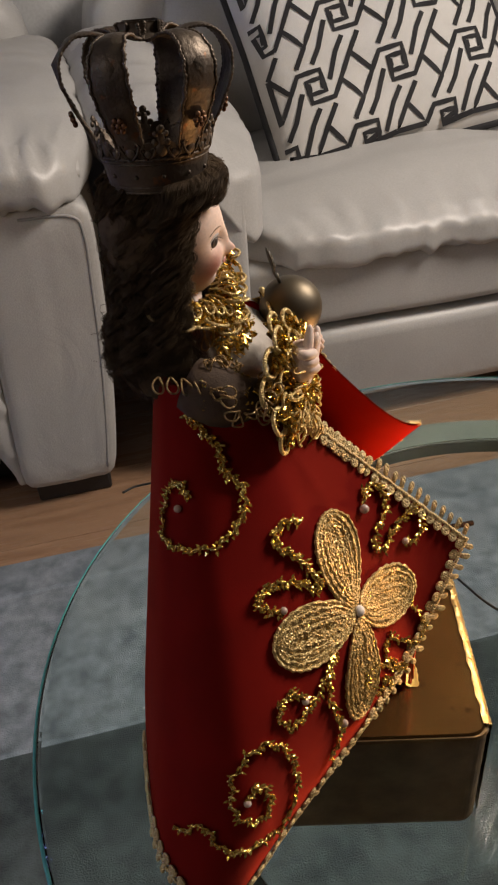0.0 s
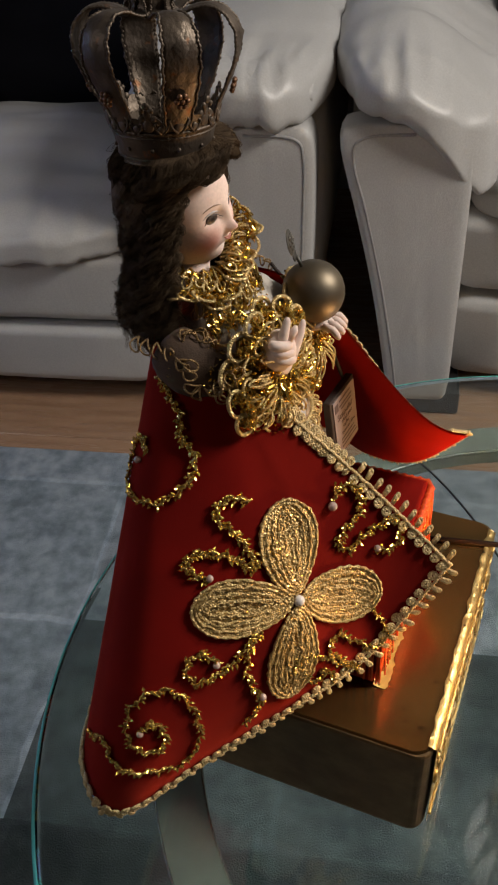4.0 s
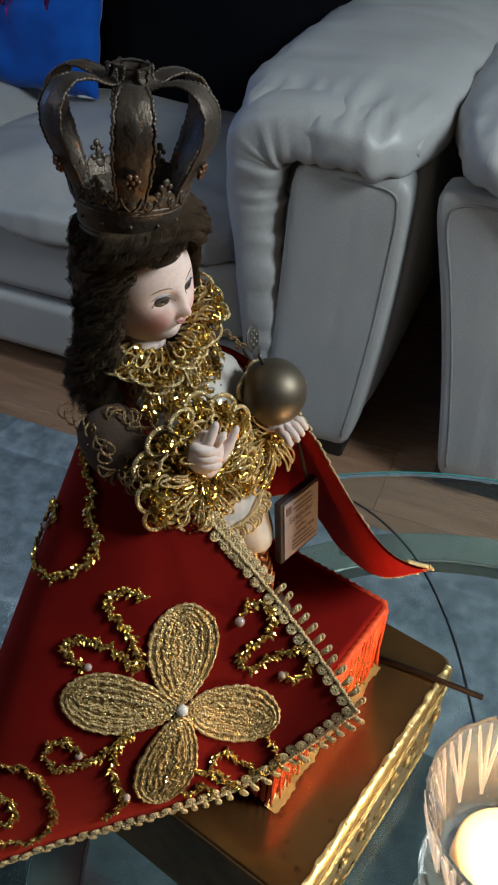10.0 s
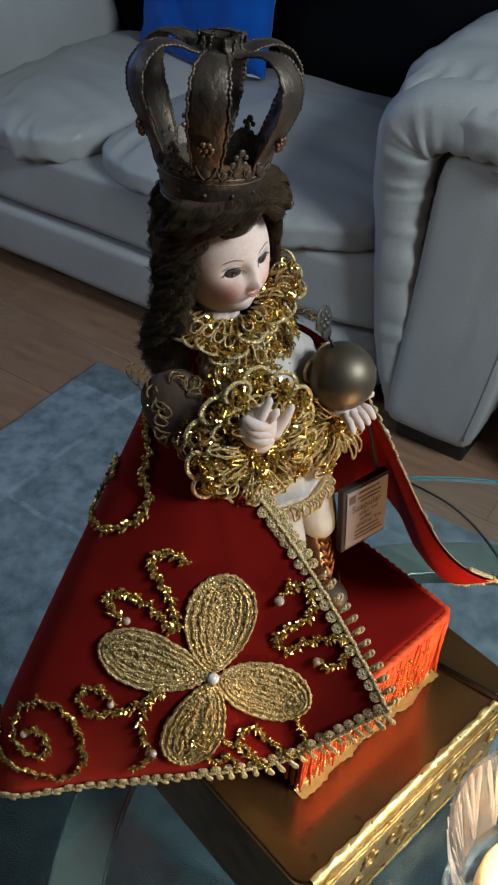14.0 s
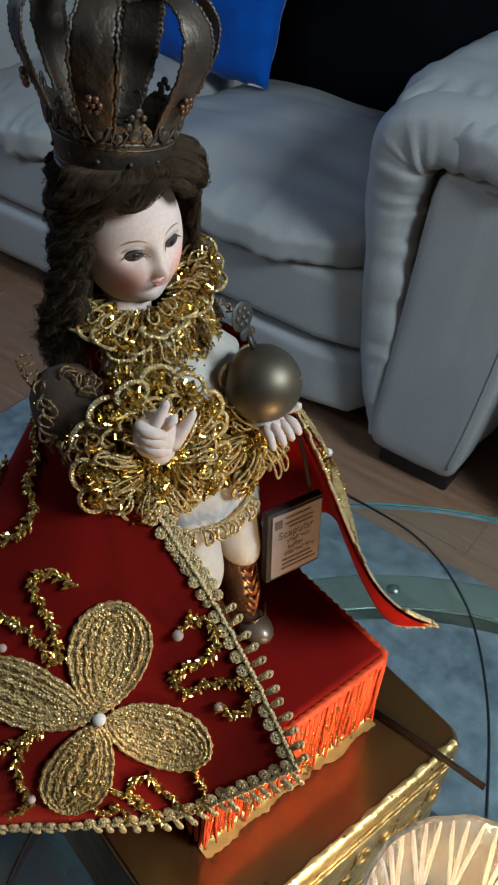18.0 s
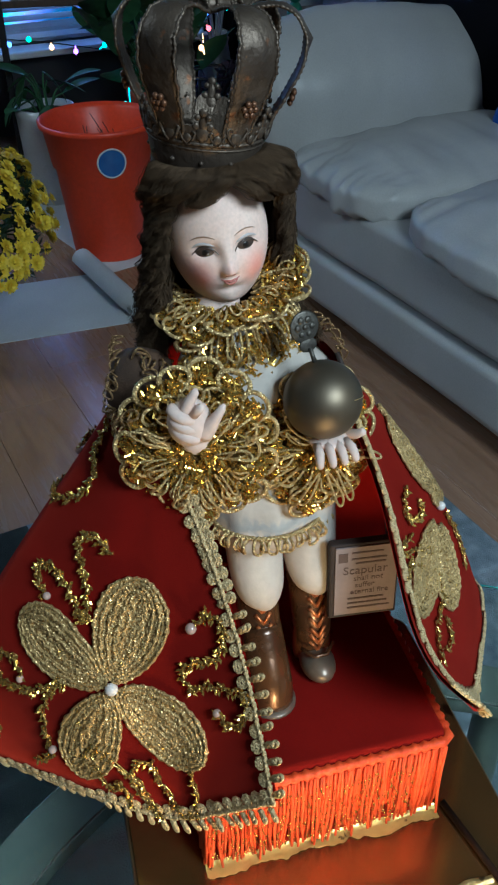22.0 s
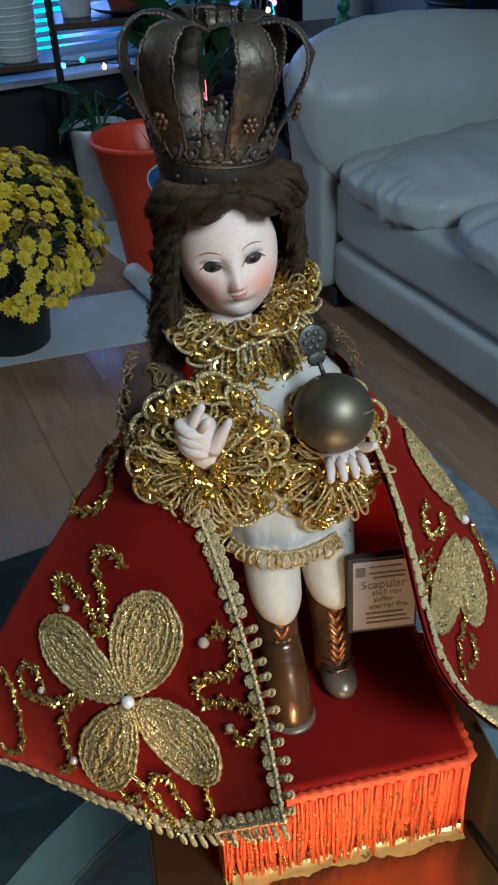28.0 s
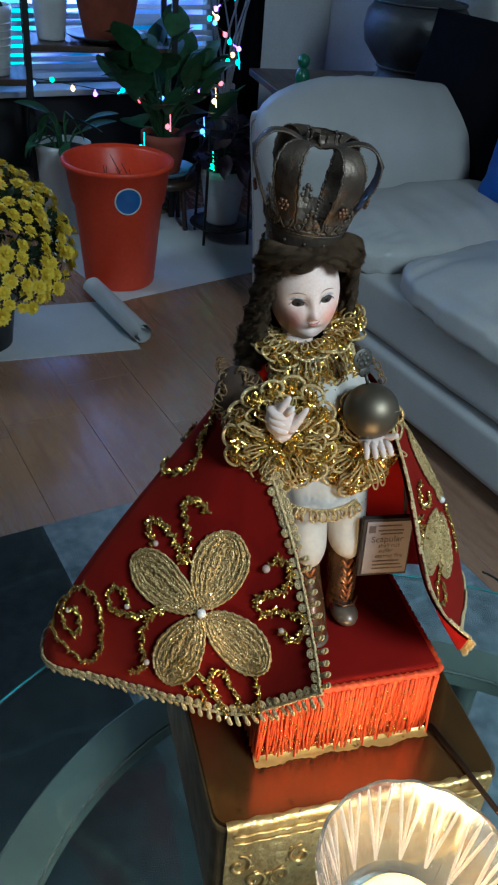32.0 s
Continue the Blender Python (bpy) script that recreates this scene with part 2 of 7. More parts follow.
M = {
    "leather": leather_material(),
    "seam": mk("grey leather piping", (0.36, 0.355, 0.35), None, 0.5, scale=30, bump=0.2),
    "dark": mk("black fabric", (0.004, 0.004, 0.006), (0.006, 0.006, 0.008), 0.95, scale=12, bump=0.4, bscale=500, gloss=0.04),
    "blackplastic": mk("black plastic", (0.015, 0.015, 0.016), None, 0.45, scale=15),
    "bluecloth": mk("bright blue plush", (0.0, 0.10, 0.55), (0.0, 0.07, 0.42), 0.9, scale=14, bump=0.6, bscale=400, dist=0.002, sheen=0.3),
    "sequin": mk("purple sequins", (0.30, 0.03, 0.16), (0.10, 0.02, 0.2), 0.25, 0.8, scale=300, bump=1.0, bscale=500, dist=0.003),
    "paperwhite": mk("white paper", (0.72, 0.73, 0.74), (0.66, 0.67, 0.68), 0.8, scale=8, bump=0.05),
    "wall": mk("painted plaster wall", (0.66, 0.67, 0.68), (0.60, 0.61, 0.62), 0.85, scale=2, bump=0.12, bscale=160),
    # for the unseen walls, kept dark to cut bounced light
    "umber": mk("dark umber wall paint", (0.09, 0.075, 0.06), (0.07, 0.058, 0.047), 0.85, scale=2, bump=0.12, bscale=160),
    "ceiling": mk("grey ceiling", (0.20, 0.20, 0.20), None, 0.9, scale=3, bump=0.05),
    "plank": plank_material(),
    "subfloor": mk("dark joint", (0.20, 0.12, 0.07), None, 0.9),
    "rug": rug_material(),
    "tableglass": glass("clear table glass", (0.86, 0.95, 0.92)),
    "glassedge": mk("green glass edge", (0.07, 0.44, 0.41), (0.05, 0.34, 0.32), 0.12, scale=20, bump=0),
    "steel": mk("pale satin frame metal", (0.12, 0.14, 0.12), (0.085, 0.10, 0.085), 0.5, 0.5, scale=10, bump=0.05),
    "chrome": mk("polished pale metal", (0.42, 0.45, 0.42), (0.33, 0.36, 0.33), 0.22, 0.9, scale=40, bump=0.05),
    "crystal": glass("cut crystal", (1.0, 0.96, 0.93), 0.10, 1.45, 0.985),
    "crystalcut": glass("frosted crystal cuts", (1.0, 0.93, 0.90), 0.30, 1.45, 0.93),
    "wax": mk("amber wax", (0.74, 0.52, 0.27), (0.66, 0.44, 0.20), 0.55, scale=30, bump=0.05, subsurface=0.1),
    "flame": glow("candle flame", (1.0, 0.62, 0.22), 60.0),
    "boxtop": mk("worn copper gilt", (0.37, 0.215, 0.080), (0.23, 0.125, 0.046), 0.20, 0.9, scale=16, bump=0.12, bscale=55, dist=0.0010, rvar=0.07, spots=0.30, spot_colour=(0.07, 0.03, 0.012)),
    "boxside": mk("embossed gilt foil", (0.56, 0.41, 0.17), (0.38, 0.26, 0.10), 0.33, 0.85, scale=60, bump=0.5, bscale=130, dist=0.003, spots=0.4, spot_colour=(0.08, 0.05, 0.02)),
    "bandfoil": mk("yellow gilt foil strip", (0.78, 0.60, 0.20), (0.60, 0.44, 0.13), 0.34, 0.6, scale=50, bump=0.25, bscale=110, dist=0.002, spots=0.42, spot_colour=(0.10, 0.06, 0.02)),
    "boxdark": mk("tarnished gilt side", (0.20, 0.12, 0.05), (0.12, 0.07, 0.03), 0.5, 0.6, scale=40, bump=0.3, bscale=150, dist=0.001),
    "velvet": mk("crimson velvet", (0.190, 0.0034, 0.0018), (0.140, 0.0024, 0.0012), 0.95, scale=22, bump=0.3, bscale=1500, dist=0.0004, rvar=0.05, gloss=0.12),
    "satin": mk("scarlet lining", (0.43, 0.007, 0.004), (0.36, 0.005, 0.003), 0.9, scale=20, bump=0.1, bscale=900, gloss=0.1),
    "fringe": mk("orange red silk fringe", (0.80, 0.105, 0.026), (0.64, 0.060, 0.014), 0.5, scale=150, bump=0.2, bscale=900, per_piece=0.3, gloss=0.2),
    "wire": mk("bright gold wire", (0.86, 0.58, 0.20), (0.55, 0.33, 0.08), 0.24, 0.85, scale=300, bump=0.3, bscale=1500, dist=0.0004),
    "bead": mk("rose glass bead", (0.55, 0.40, 0.34), (0.42, 0.28, 0.22), 0.12, scale=200, bump=0, coat=0.9),
    "coppertin": mk("coppery crown boss", (0.22, 0.105, 0.055), (0.11, 0.058, 0.034), 0.42, 0.7, scale=60, bump=0.4, bscale=200, dist=0.001),
    "palegold": cord_material("pale antique gold thread", (0.92, 0.68, 0.33), (0.60, 0.42, 0.17), 0.40, metal=0.65),
    "trimgold": cord_material("tan gold braid", (0.84, 0.64, 0.34), (0.62, 0.45, 0.21), 0.40, metal=0.15),
    "petalgold": cord_material("coiled gold cord", (0.80, 0.57, 0.25), (0.46, 0.30, 0.11), 0.34, 760.0, 0.38),
    "net": cord_material("brown gold net", (0.34, 0.21, 0.065), (0.16, 0.095, 0.03), 0.45, 1200.0),
    "glint": mk("gold tinsel", (0.96, 0.65, 0.17), (0.80, 0.49, 0.09), 0.20, 0.88, scale=200, bump=0),
    "pearl": mk("white pearl", (0.85, 0.78, 0.72), (0.8, 0.72, 0.66), 0.18, scale=60, bump=0, coat=0.6),
    "porcelain": blush_material(),
    "palm": mk("plain porcelain", (0.84, 0.67, 0.59), (0.76, 0.57, 0.49), 0.55, scale=60, bump=0.05, subsurface=0.08, gloss=0.25),
    "hair": mk("brown wig hair", (0.092, 0.058, 0.032), (0.050, 0.031, 0.017), 0.72, scale=110, bump=0.0, rvar=0.1, gloss=0.14),
    "eyelid": mk("painted eyelid", (0.56, 0.51, 0.50), (0.50, 0.46, 0.46), 0.5, scale=90, bump=0, subsurface=0.05),
    "eye": mk("dark brown painted eye", (0.070, 0.046, 0.036), None, 0.4, scale=100, bump=0, coat=0.2),
    "pupil": mk("black painted pupil", (0.012, 0.009, 0.008), None, 0.3, scale=100, bump=0, coat=0.3),
    "brow": mk("brown painted line", (0.38, 0.24, 0.15), None, 0.5, bump=0),
    "eyewhite": mk("painted eye white", (0.34, 0.27, 0.24), None, 0.4, bump=0, coat=0.1),
    "lip": mk("rose painted lip", (0.52, 0.19, 0.15), (0.46, 0.15, 0.12), 0.35, bump=0),
    "whitesatin": mk("ivory satin", (0.60, 0.54, 0.47), (0.52, 0.46, 0.40), 0.55, scale=45, bump=0.25, bscale=160, dist=0.0015),
    "lacebrown": cord_material("brown gold lace", (0.40, 0.25, 0.11), (0.24, 0.14, 0.06), 0.42, metal=0.6),
    "gauze": mk("brown gauze sleeve", (0.085, 0.044, 0.022), (0.040, 0.021, 0.011), 0.85, scale=60, bump=0.4, bscale=900),
    "boot": mk("brown glazed boot", (0.17, 0.075, 0.028), (0.07, 0.035, 0.018), 0.26, 0.5, scale=50, bump=0.3, bscale=200, dist=0.001, coat=0.4),
    "lace": mk("copper boot lacing", (0.65, 0.24, 0.08), (0.5, 0.16, 0.05), 0.32, 0.7, scale=200, bump=0.4),
    "toe": mk("worn grey boot toe", (0.24, 0.19, 0.14), (0.15, 0.11, 0.08), 0.36, 0.45, scale=70, bump=0.2, coat=0.3),
    "tin": mk("tarnished crown tin", (0.15, 0.115, 0.085), (0.07, 0.052, 0.04), 0.50, 0.7, scale=45, bump=0.45, bscale=180, dist=0.002, spots=0.45, spot_colour=(0.17, 0.075, 0.035)),
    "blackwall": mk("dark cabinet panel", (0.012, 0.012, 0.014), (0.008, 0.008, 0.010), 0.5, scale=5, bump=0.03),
    "navy": mk("navy glazed pot", (0.012, 0.02, 0.07), (0.008, 0.014, 0.05), 0.4, scale=20, bump=0.05),
    "orb": mk("dull gilt ball", (0.23, 0.18, 0.12), (0.12, 0.10, 0.075), 0.48, 0.85, scale=38, bump=0.10, bscale=150, dist=0.0006, rvar=0.09),
    "pewter": mk("grey pewter", (0.13, 0.12, 0.10), (0.08, 0.07, 0.06), 0.5, 0.7, scale=200, bump=0.4, bscale=500),
    "brownwood": mk("dark brown scapular cloth", (0.030, 0.016, 0.012), (0.018, 0.010, 0.008), 0.75, scale=60, bump=0.3, bscale=700),
    "oldpaper": mk("aged paper", (0.28, 0.22, 0.205), (0.23, 0.175, 0.16), 0.7, scale=60, bump=0.05),
    "ink": mk("brown ink", (0.10, 0.06, 0.05), None, 0.7, bump=0),
    "redplastic": mk("bright red plastic", (0.84, 0.070, 0.018), (0.72, 0.052, 0.014), 0.38, scale=6, bump=0.04, bscale=80),
    "sticker": mk("blue sticker", (0.03, 0.14, 0.42), (0.02, 0.10, 0.34), 0.35, scale=30, bump=0),
    "whiteglaze": mk("white glazed pot", (0.70, 0.72, 0.74), (0.62, 0.64, 0.66), 0.3, scale=12, bump=0.05),
    "terracotta": mk("terracotta pot", (0.30, 0.07, 0.035), (0.22, 0.05, 0.025), 0.7, scale=20, bump=0.2),
    "soil": mk("potting soil", (0.025, 0.017, 0.011), None, 1.0, scale=80, bump=1.0, bscale=200, dist=0.01),
    "leaf": mk("dark green leaf", (0.042, 0.12, 0.045), (0.025, 0.07, 0.028), 0.6, scale=30, bump=0.2, bscale=120, per_piece=0.25, gloss=0.25),
    "mumleaf": mk("chrysanthemum leaf", (0.022, 0.05, 0.016), (0.014, 0.034, 0.011), 0.6, scale=60, bump=0.2),
    "petal": mk("yellow petal", (0.88, 0.68, 0.05), (0.80, 0.55, 0.02), 0.6, scale=90, bump=0.1),
    "blackmetal": mk("black painted metal", (0.012, 0.012, 0.014), None, 0.4, 0.3, scale=30, bump=0.05),
    "slate": mk("dark slate glaze urn", (0.045, 0.048, 0.052), (0.025, 0.027, 0.03), 0.45, scale=14, bump=0.4, bscale=60, dist=0.004),
    "darkwood": mk("dark stained wood", (0.06, 0.032, 0.018), (0.035, 0.018, 0.01), 0.4, scale=8, bump=0.1, stretch=(1, 8, 1)),
    "slat": mk("pale window blind", (0.62, 0.64, 0.66), None, 0.5, scale=5, bump=0.02),
    "frame": mk("white window frame", (0.7, 0.71, 0.72), None, 0.45, scale=6, bump=0.03),
    "saucer": mk("blue glazed saucer", (0.16, 0.25, 0.36), (0.12, 0.2, 0.3), 0.3, scale=20, bump=0.03),
    "purpleleaf": mk("dark purple leaf", (0.03, 0.012, 0.035), (0.02, 0.01, 0.025), 0.5, scale=40, bump=0.2, per_piece=0.2),
    "stick": mk("dark incense stick", (0.022, 0.012, 0.008), None, 0.9, scale=80, bump=0.4, bscale=900, gloss=0.1),
    "cable": mk("black rubber cable", (0.012, 0.014, 0.014), None, 0.4, bump=0.02),
    "patterncloth": mk("white woven cotton", (0.66, 0.65, 0.63), (0.58, 0.57, 0.55), 0.9, scale=20, bump=0.4, bscale=600),
    "blackcord": mk("black printed line", (0.015, 0.015, 0.018), None, 0.85, bump=0.2),
    "greycord": mk("grey printed line", (0.22, 0.22, 0.23), None, 0.85, bump=0.2),
    "greenjade": mk("green glazed figurine", (0.03, 0.16, 0.09), (0.02, 0.1, 0.06), 0.3, scale=40, bump=0.05),
}


def vary_strands(m, low, high):
    """Lets each strand of a joined mesh have its own tone."""
    nt, n = m.node_tree, m.node_tree.nodes
    p = n["Principled BSDF"]
    base = p.inputs["Base Color"].links[0].from_socket
    geo, pr, hv = n.new("ShaderNodeNewGeometry"), n.new("ShaderNodeMapRange"), n.new("ShaderNodeHueSaturation")
    pr.inputs[3].default_value, pr.inputs[4].default_value = low, high
    link(nt, geo.outputs["Random Per Island"], pr.inputs[0])
    link(nt, pr.outputs[0], hv.inputs["Value"])
    link(nt, base, hv.inputs["Color"])
    link(nt, hv.outputs[0], p.inputs["Base Color"])


vary_strands(M["hair"], 0.72, 1.25)
pile = M["velvet"].node_tree.nodes["Principled BSDF"]
pile.inputs["Sheen Weight"].default_value, pile.inputs["Sheen Roughness"].default_value = 0.50, 0.45
pile.inputs["Sheen Tint"].default_value = (1.0, 0.085, 0.04, 1)


# shape helpers
def thing(name, m, label, category, group="", kind=""):
    ob = new(name)
    ob.matrix_basis = m if isinstance(m, Matrix) else Matrix.Translation(m)
    ob.empty_display_size = 0.02
    return tagged(ob, label, category, group, kind)


def part(name, bm, material, parent, label="", smooth=True, kind=""):
    """Links a bmesh, given in the parent's own coordinates, as one mesh object under the parent."""
    me = bpy.data.meshes.new(name)
    bm.to_mesh(me)
    bm.free()
    if smooth:
        me.polygons.foreach_set("use_smooth", [True] * len(me.polygons))
    for x in material if isinstance(material, (list, tuple)) else [material]:
        me.materials.append(M[x])
    ob = new(name, me)
    ob.parent = parent
    return tagged(ob, label, kind=kind)


def solo(name, bm, material, m, label, category, group="", kind="", smooth=True):
    ob = part(name, bm, material, None, "", smooth)
    ob.matrix_basis = m if isinstance(m, Matrix) else Matrix.Translation(m)
    return tagged(ob, label, category, group, kind)


def again(ob, m, parent=None):
    """Another piece on the same mesh."""
    o = new(ob.name.split(".")[0], ob.data)
    o.parent = parent or ob.parent
    o.matrix_basis = m
    return o


def box(size, at=(0, 0, 0), bevel=0.0, seg=2, m=None):
    bm = bmesh.new()
    bmesh.ops.create_cube(bm, size=1)
    bmesh.ops.scale(bm, vec=size, verts=bm.verts)
    if bevel:
        bmesh.ops.bevel(bm, geom=bm.edges[:], offset=bevel, segments=seg, affect="EDGES", profile=0.5)
    if m:
        bmesh.ops.transform(bm, matrix=m, verts=bm.verts)
    bmesh.ops.translate(bm, vec=at, verts=bm.verts)
    return bm


def puff(lo, hi, k=5.0, cuts=12, crown=0.0, wrinkle=0.0, freq=9.0, seed=0.0, lean=None):
    """A soft upholstered block between two corners; crown swells its top, wrinkle creases it."""
    bm = bmesh.new()
    bmesh.ops.create_cube(bm, size=2)
    bmesh.ops.subdivide_edges(bm, edges=bm.edges[:], cuts=cuts, use_grid_fill=True)
    h = [(b - a) / 2 for a, b in zip(lo, hi)]
    c = [(b + a) / 2 for a, b in zip(lo, hi)]
    for v in bm.verts:
        p = v.co
        r = (abs(p.x) ** k + abs(p.y) ** k + abs(p.z) ** k) ** (1 / k)
        q = p / r
        big = max(abs(p.x), abs(p.y), abs(p.z))
        q = q * big
        w = Vector((q.x * h[0], q.y * h[1], q.z * h[2]))
        if crown and q.z > -0.2:
            w.z += crown * (1 - q.x ** 2) * (1 - q.y ** 2)
        if wrinkle:
            n1 = noise.noise(Vector((w.x * freq + seed, w.y * freq, w.z * freq)))
            n2 = noise.noise(Vector((w.x * freq * 0.6, w.y * freq * 3.1 + seed, w.z * freq * 0.6)))
            w += q.normalized() * (wrinkle * (n1 + 0.7 * n2 * abs(n2) * 2))
        if lean:
            w.x += lean[0] * q.z
            w.y += lean[1] * q.z
        v.co = w + Vector(c)
    return bm


def lathe(profile, seg=40, at=(0, 0, 0), squash=1.0, flute=0.0, flutes=0):
    """Turns (radius, height) pairs round the z axis."""
    bm = bmesh.new()
    rings = []
    for r, z in profile:
        ring = []
        for i in range(seg):
            a = 2 * math.pi * i / seg
            rr = r * (1 + (flute * math.cos(flutes * a) if flutes else 0))
            ring.append(bm.verts.new((at[0] + rr * math.cos(a), at[1] + squash * rr * math.sin(a), at[2] + z)))
        rings.append(ring)
    for a, b in zip(rings, rings[1:]):
        for i in range(seg):
            bm.faces.new((a[i], a[(i + 1) % seg], b[(i + 1) % seg], b[i]))
    for ring, back in ((rings[0], True), (rings[-1], False)):
        bm.faces.new(ring[::-1] if back else ring)
    return bm


def ease(x):
    x = min(1.0, max(0.0, x))
    return x * x * (3 - 2 * x)


def spline(pts, n=8, closed=False):
    """A smooth curve through the points."""
    P = [Vector(p) for p in pts]
    L = len(P)
    out = []
    for i in range(L if closed else L - 1):
        a = P[(i - 1) % L] if closed or i else 2 * P[0] - P[1]
        b, c = P[i], P[(i + 1) % L]
        d = P[(i + 2) % L] if closed or i + 2 < L else 2 * P[-1] - P[-2]
        for j in range(n):
            t = j / n
            out.append(0.5 * (2 * b + (c - a) * t + (2 * a - 5 * b + 4 * c - d) * t * t + (3 * b - a - 3 * c + d) * t ** 3))
    if not closed:
        out.append(P[-1])
    return out


def tube(bm, pts, radius, sides=6, closed=False, beads=0.0, pitch=3, mat=0):
    """Adds a cord along the points; beads swells it at every few points like twisted thread."""
    n = len(pts)
    rings = []
    prev = None
    for i, p in enumerate(pts):
        if closed:
            d = pts[(i + 1) % n] - pts[i - 1]
        else:
            d = pts[min(i + 1, n - 1)] - pts[max(i - 1, 0)]
        if d.length < 1e-9:
            d = Vector((0, 0, 1))
        d = d.normalized()
        if prev is None:
            side = d.cross(Vector((0, 0, 1)))
            if side.length < 0.1:
                side = d.cross(Vector((1, 0, 0)))
        else:
            side = prev - d * prev.dot(d)
            if side.length < 1e-6:
                side = d.orthogonal()
        side = side.normalized()
        prev = side
        up = d.cross(side)
        r = radius[i] if isinstance(radius, (list, tuple)) else radius
        r = r * (1 + beads * math.cos(2 * math.pi * i / pitch))
        rings.append([bm.verts.new(p + (side * math.cos(a) + up * math.sin(a)) * r) for a in (2 * math.pi * k / sides for k in range(sides))])
    m = n if closed else n - 1
    for i in range(m):
        a, b = rings[i], rings[(i + 1) % n]
        for k in range(sides):
            f = bm.faces.new((a[k], a[(k + 1) % sides], b[(k + 1) % sides], b[k]))
            f.material_index, f.smooth = mat, True
    if not closed:
        bm.faces.new(rings[0][::-1]).material_index = mat
        bm.faces.new(rings[-1]).material_index = mat
    return bm


def blob(bm, at, size, m=None, mat=0, seg=12, rings=8):
    """Adds a small rounded body."""
    made = bmesh.ops.create_uvsphere(bm, u_segments=seg, v_segments=rings, radius=1)["verts"]
    bmesh.ops.scale(bm, vec=size, verts=made)
    if m:
        bmesh.ops.transform(bm, matrix=m, verts=made)
    bmesh.ops.translate(bm, vec=at, verts=made)
    for f in {f for v in made for f in v.link_faces}:
        f.material_index, f.smooth = mat, True
    return bm


def frame_of(at, x, n):
    """A pose whose x axis follows x and whose z axis follows n."""
    n = Vector(n).normalized()
    x = Vector(x)
    x = (x - n * x.dot(n)).normalized()
    y = n.cross(x)
    m = Matrix((x, y, n)).transposed().to_4x4()
    m.translation = at
    return m


def letters(text, size, material, parent, m, name, depth=0.001):
    """Writing in the built-in font, as a mesh."""
    cu = bpy.data.curves.new(name, "FONT")
    cu.body, cu.size, cu.extrude, cu.align_x, cu.align_y = text, size, depth, "CENTER", "CENTER"
    tmp = bpy.data.objects.new(name, cu)
    scene.collection.objects.link(tmp)
    me = bpy.data.meshes.new_from_object(tmp.evaluated_get(bpy.context.evaluated_depsgraph_get()))
    bpy.data.objects.remove(tmp)
    me.materials.clear()
    me.materials.append(M[material])
    ob = new(name, me)
    ob.parent, ob.matrix_basis = parent, m
    return ob


# the sofas, rug and walls share one turned plan: s along the sofas, v towards the wall behind them
PLAN = pose(-0.34, 1.335, 0, 0, 0, 14)


def plan(s, v, z=0.0, turn=0.0):
    return PLAN @ pose(s, v, z, 0, 0, turn)


# the room's shell
def slab(name, lo, hi, material, kind="structure", label="", bevel=0.0):
    c = [(a + b) / 2 for a, b in zip(lo, hi)]
    return solo(name, box([b - a for a, b in zip(lo, hi)], bevel=bevel), material, PLAN @ Matrix.Translation(c), label, "wall", kind=kind, smooth=False)


S0, S1, V0, V1, TOP = -3.0, 3.4, -3.0, 1.12, 2.5
tagged(slab("ground", (S0 - 3, V0 - 3, -0.2), (S1 + 3, V1 + 3, -0.03), "subfloor", label="dark sub-floor under the boards"), category="floor")
slab("wall_back", (S0 - 0.12, V1, -0.03), (S1, V1 + 0.12, TOP), "wall", label="pale painted wall behind the sofas")
# unseen end wall, front wall and ceiling: darkened so less light bounces back
slab("wall_right", (S1, V0, -0.03), (S1 + 0.12, V1 + 0.12, TOP), "umber", label="unseen end wall, dark umber to cut bounced light")
slab("wall_front", (S0 - 0.12, V0 - 0.12, -0.03), (S1 + 0.12, V0, TOP), "umber", label="unseen wall facing the sofas, dark umber to cut bounced light")
tagged(slab("ceiling", (S0 - 0.12, V0 - 0.12, TOP), (S1 + 0.12, V1 + 0.12, TOP + 0.1), "ceiling", label="unseen ceiling, toned down to grey to cut bounced light"), category="ceiling")
# the window wall, with its opening
W0, W1, WZ0, WZ1 = -1.75, 0.56, 0.42, 2.1
slab("wall_window", (S0 - 0.12, V0, -0.03), (S0, W0, TOP), "wall", label="pale wall beside the window")
slab("wall_window", (S0 - 0.12, W1, -0.03), (S0, V1, TOP), "wall", label="pale wall between window and corner")
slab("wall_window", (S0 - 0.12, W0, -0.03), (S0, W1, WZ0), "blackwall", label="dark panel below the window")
slab("wall_window", (S0 - 0.12, W0, WZ1), (S0, W1, TOP), "wall", label="pale wall above the window")
slab("baseboard", (-2.99, V1 - 0.014, 0.0), (S1, V1 - 0.002, 0.08), "frame", label="white skirting along the wall")

window = thing("window_1", plan(S0 - 0.05, (W0 + W1) / 2, WZ0), "dark night window with half-open pale blinds lit in colour", "window", kind="structure")
wl = W1 - W0
for v0, v1, z0, z1 in ((-wl / 2, wl / 2, 0, 0.05), (-wl / 2, wl / 2, WZ1 - WZ0 - 0.05, WZ1 - WZ0), (-wl / 2, -wl / 2 + 0.05, 0.05, 1.63), (wl / 2 - 0.05, wl / 2, 0.05, 1.63), (-0.03, 0.03, 0.05, 1.63)):
    part("window_frame", box((0.05, v1 - v0, z1 - z0), (0, (v0 + v1) / 2, (z0 + z1) / 2), 0.004), "frame", window, smooth=False)
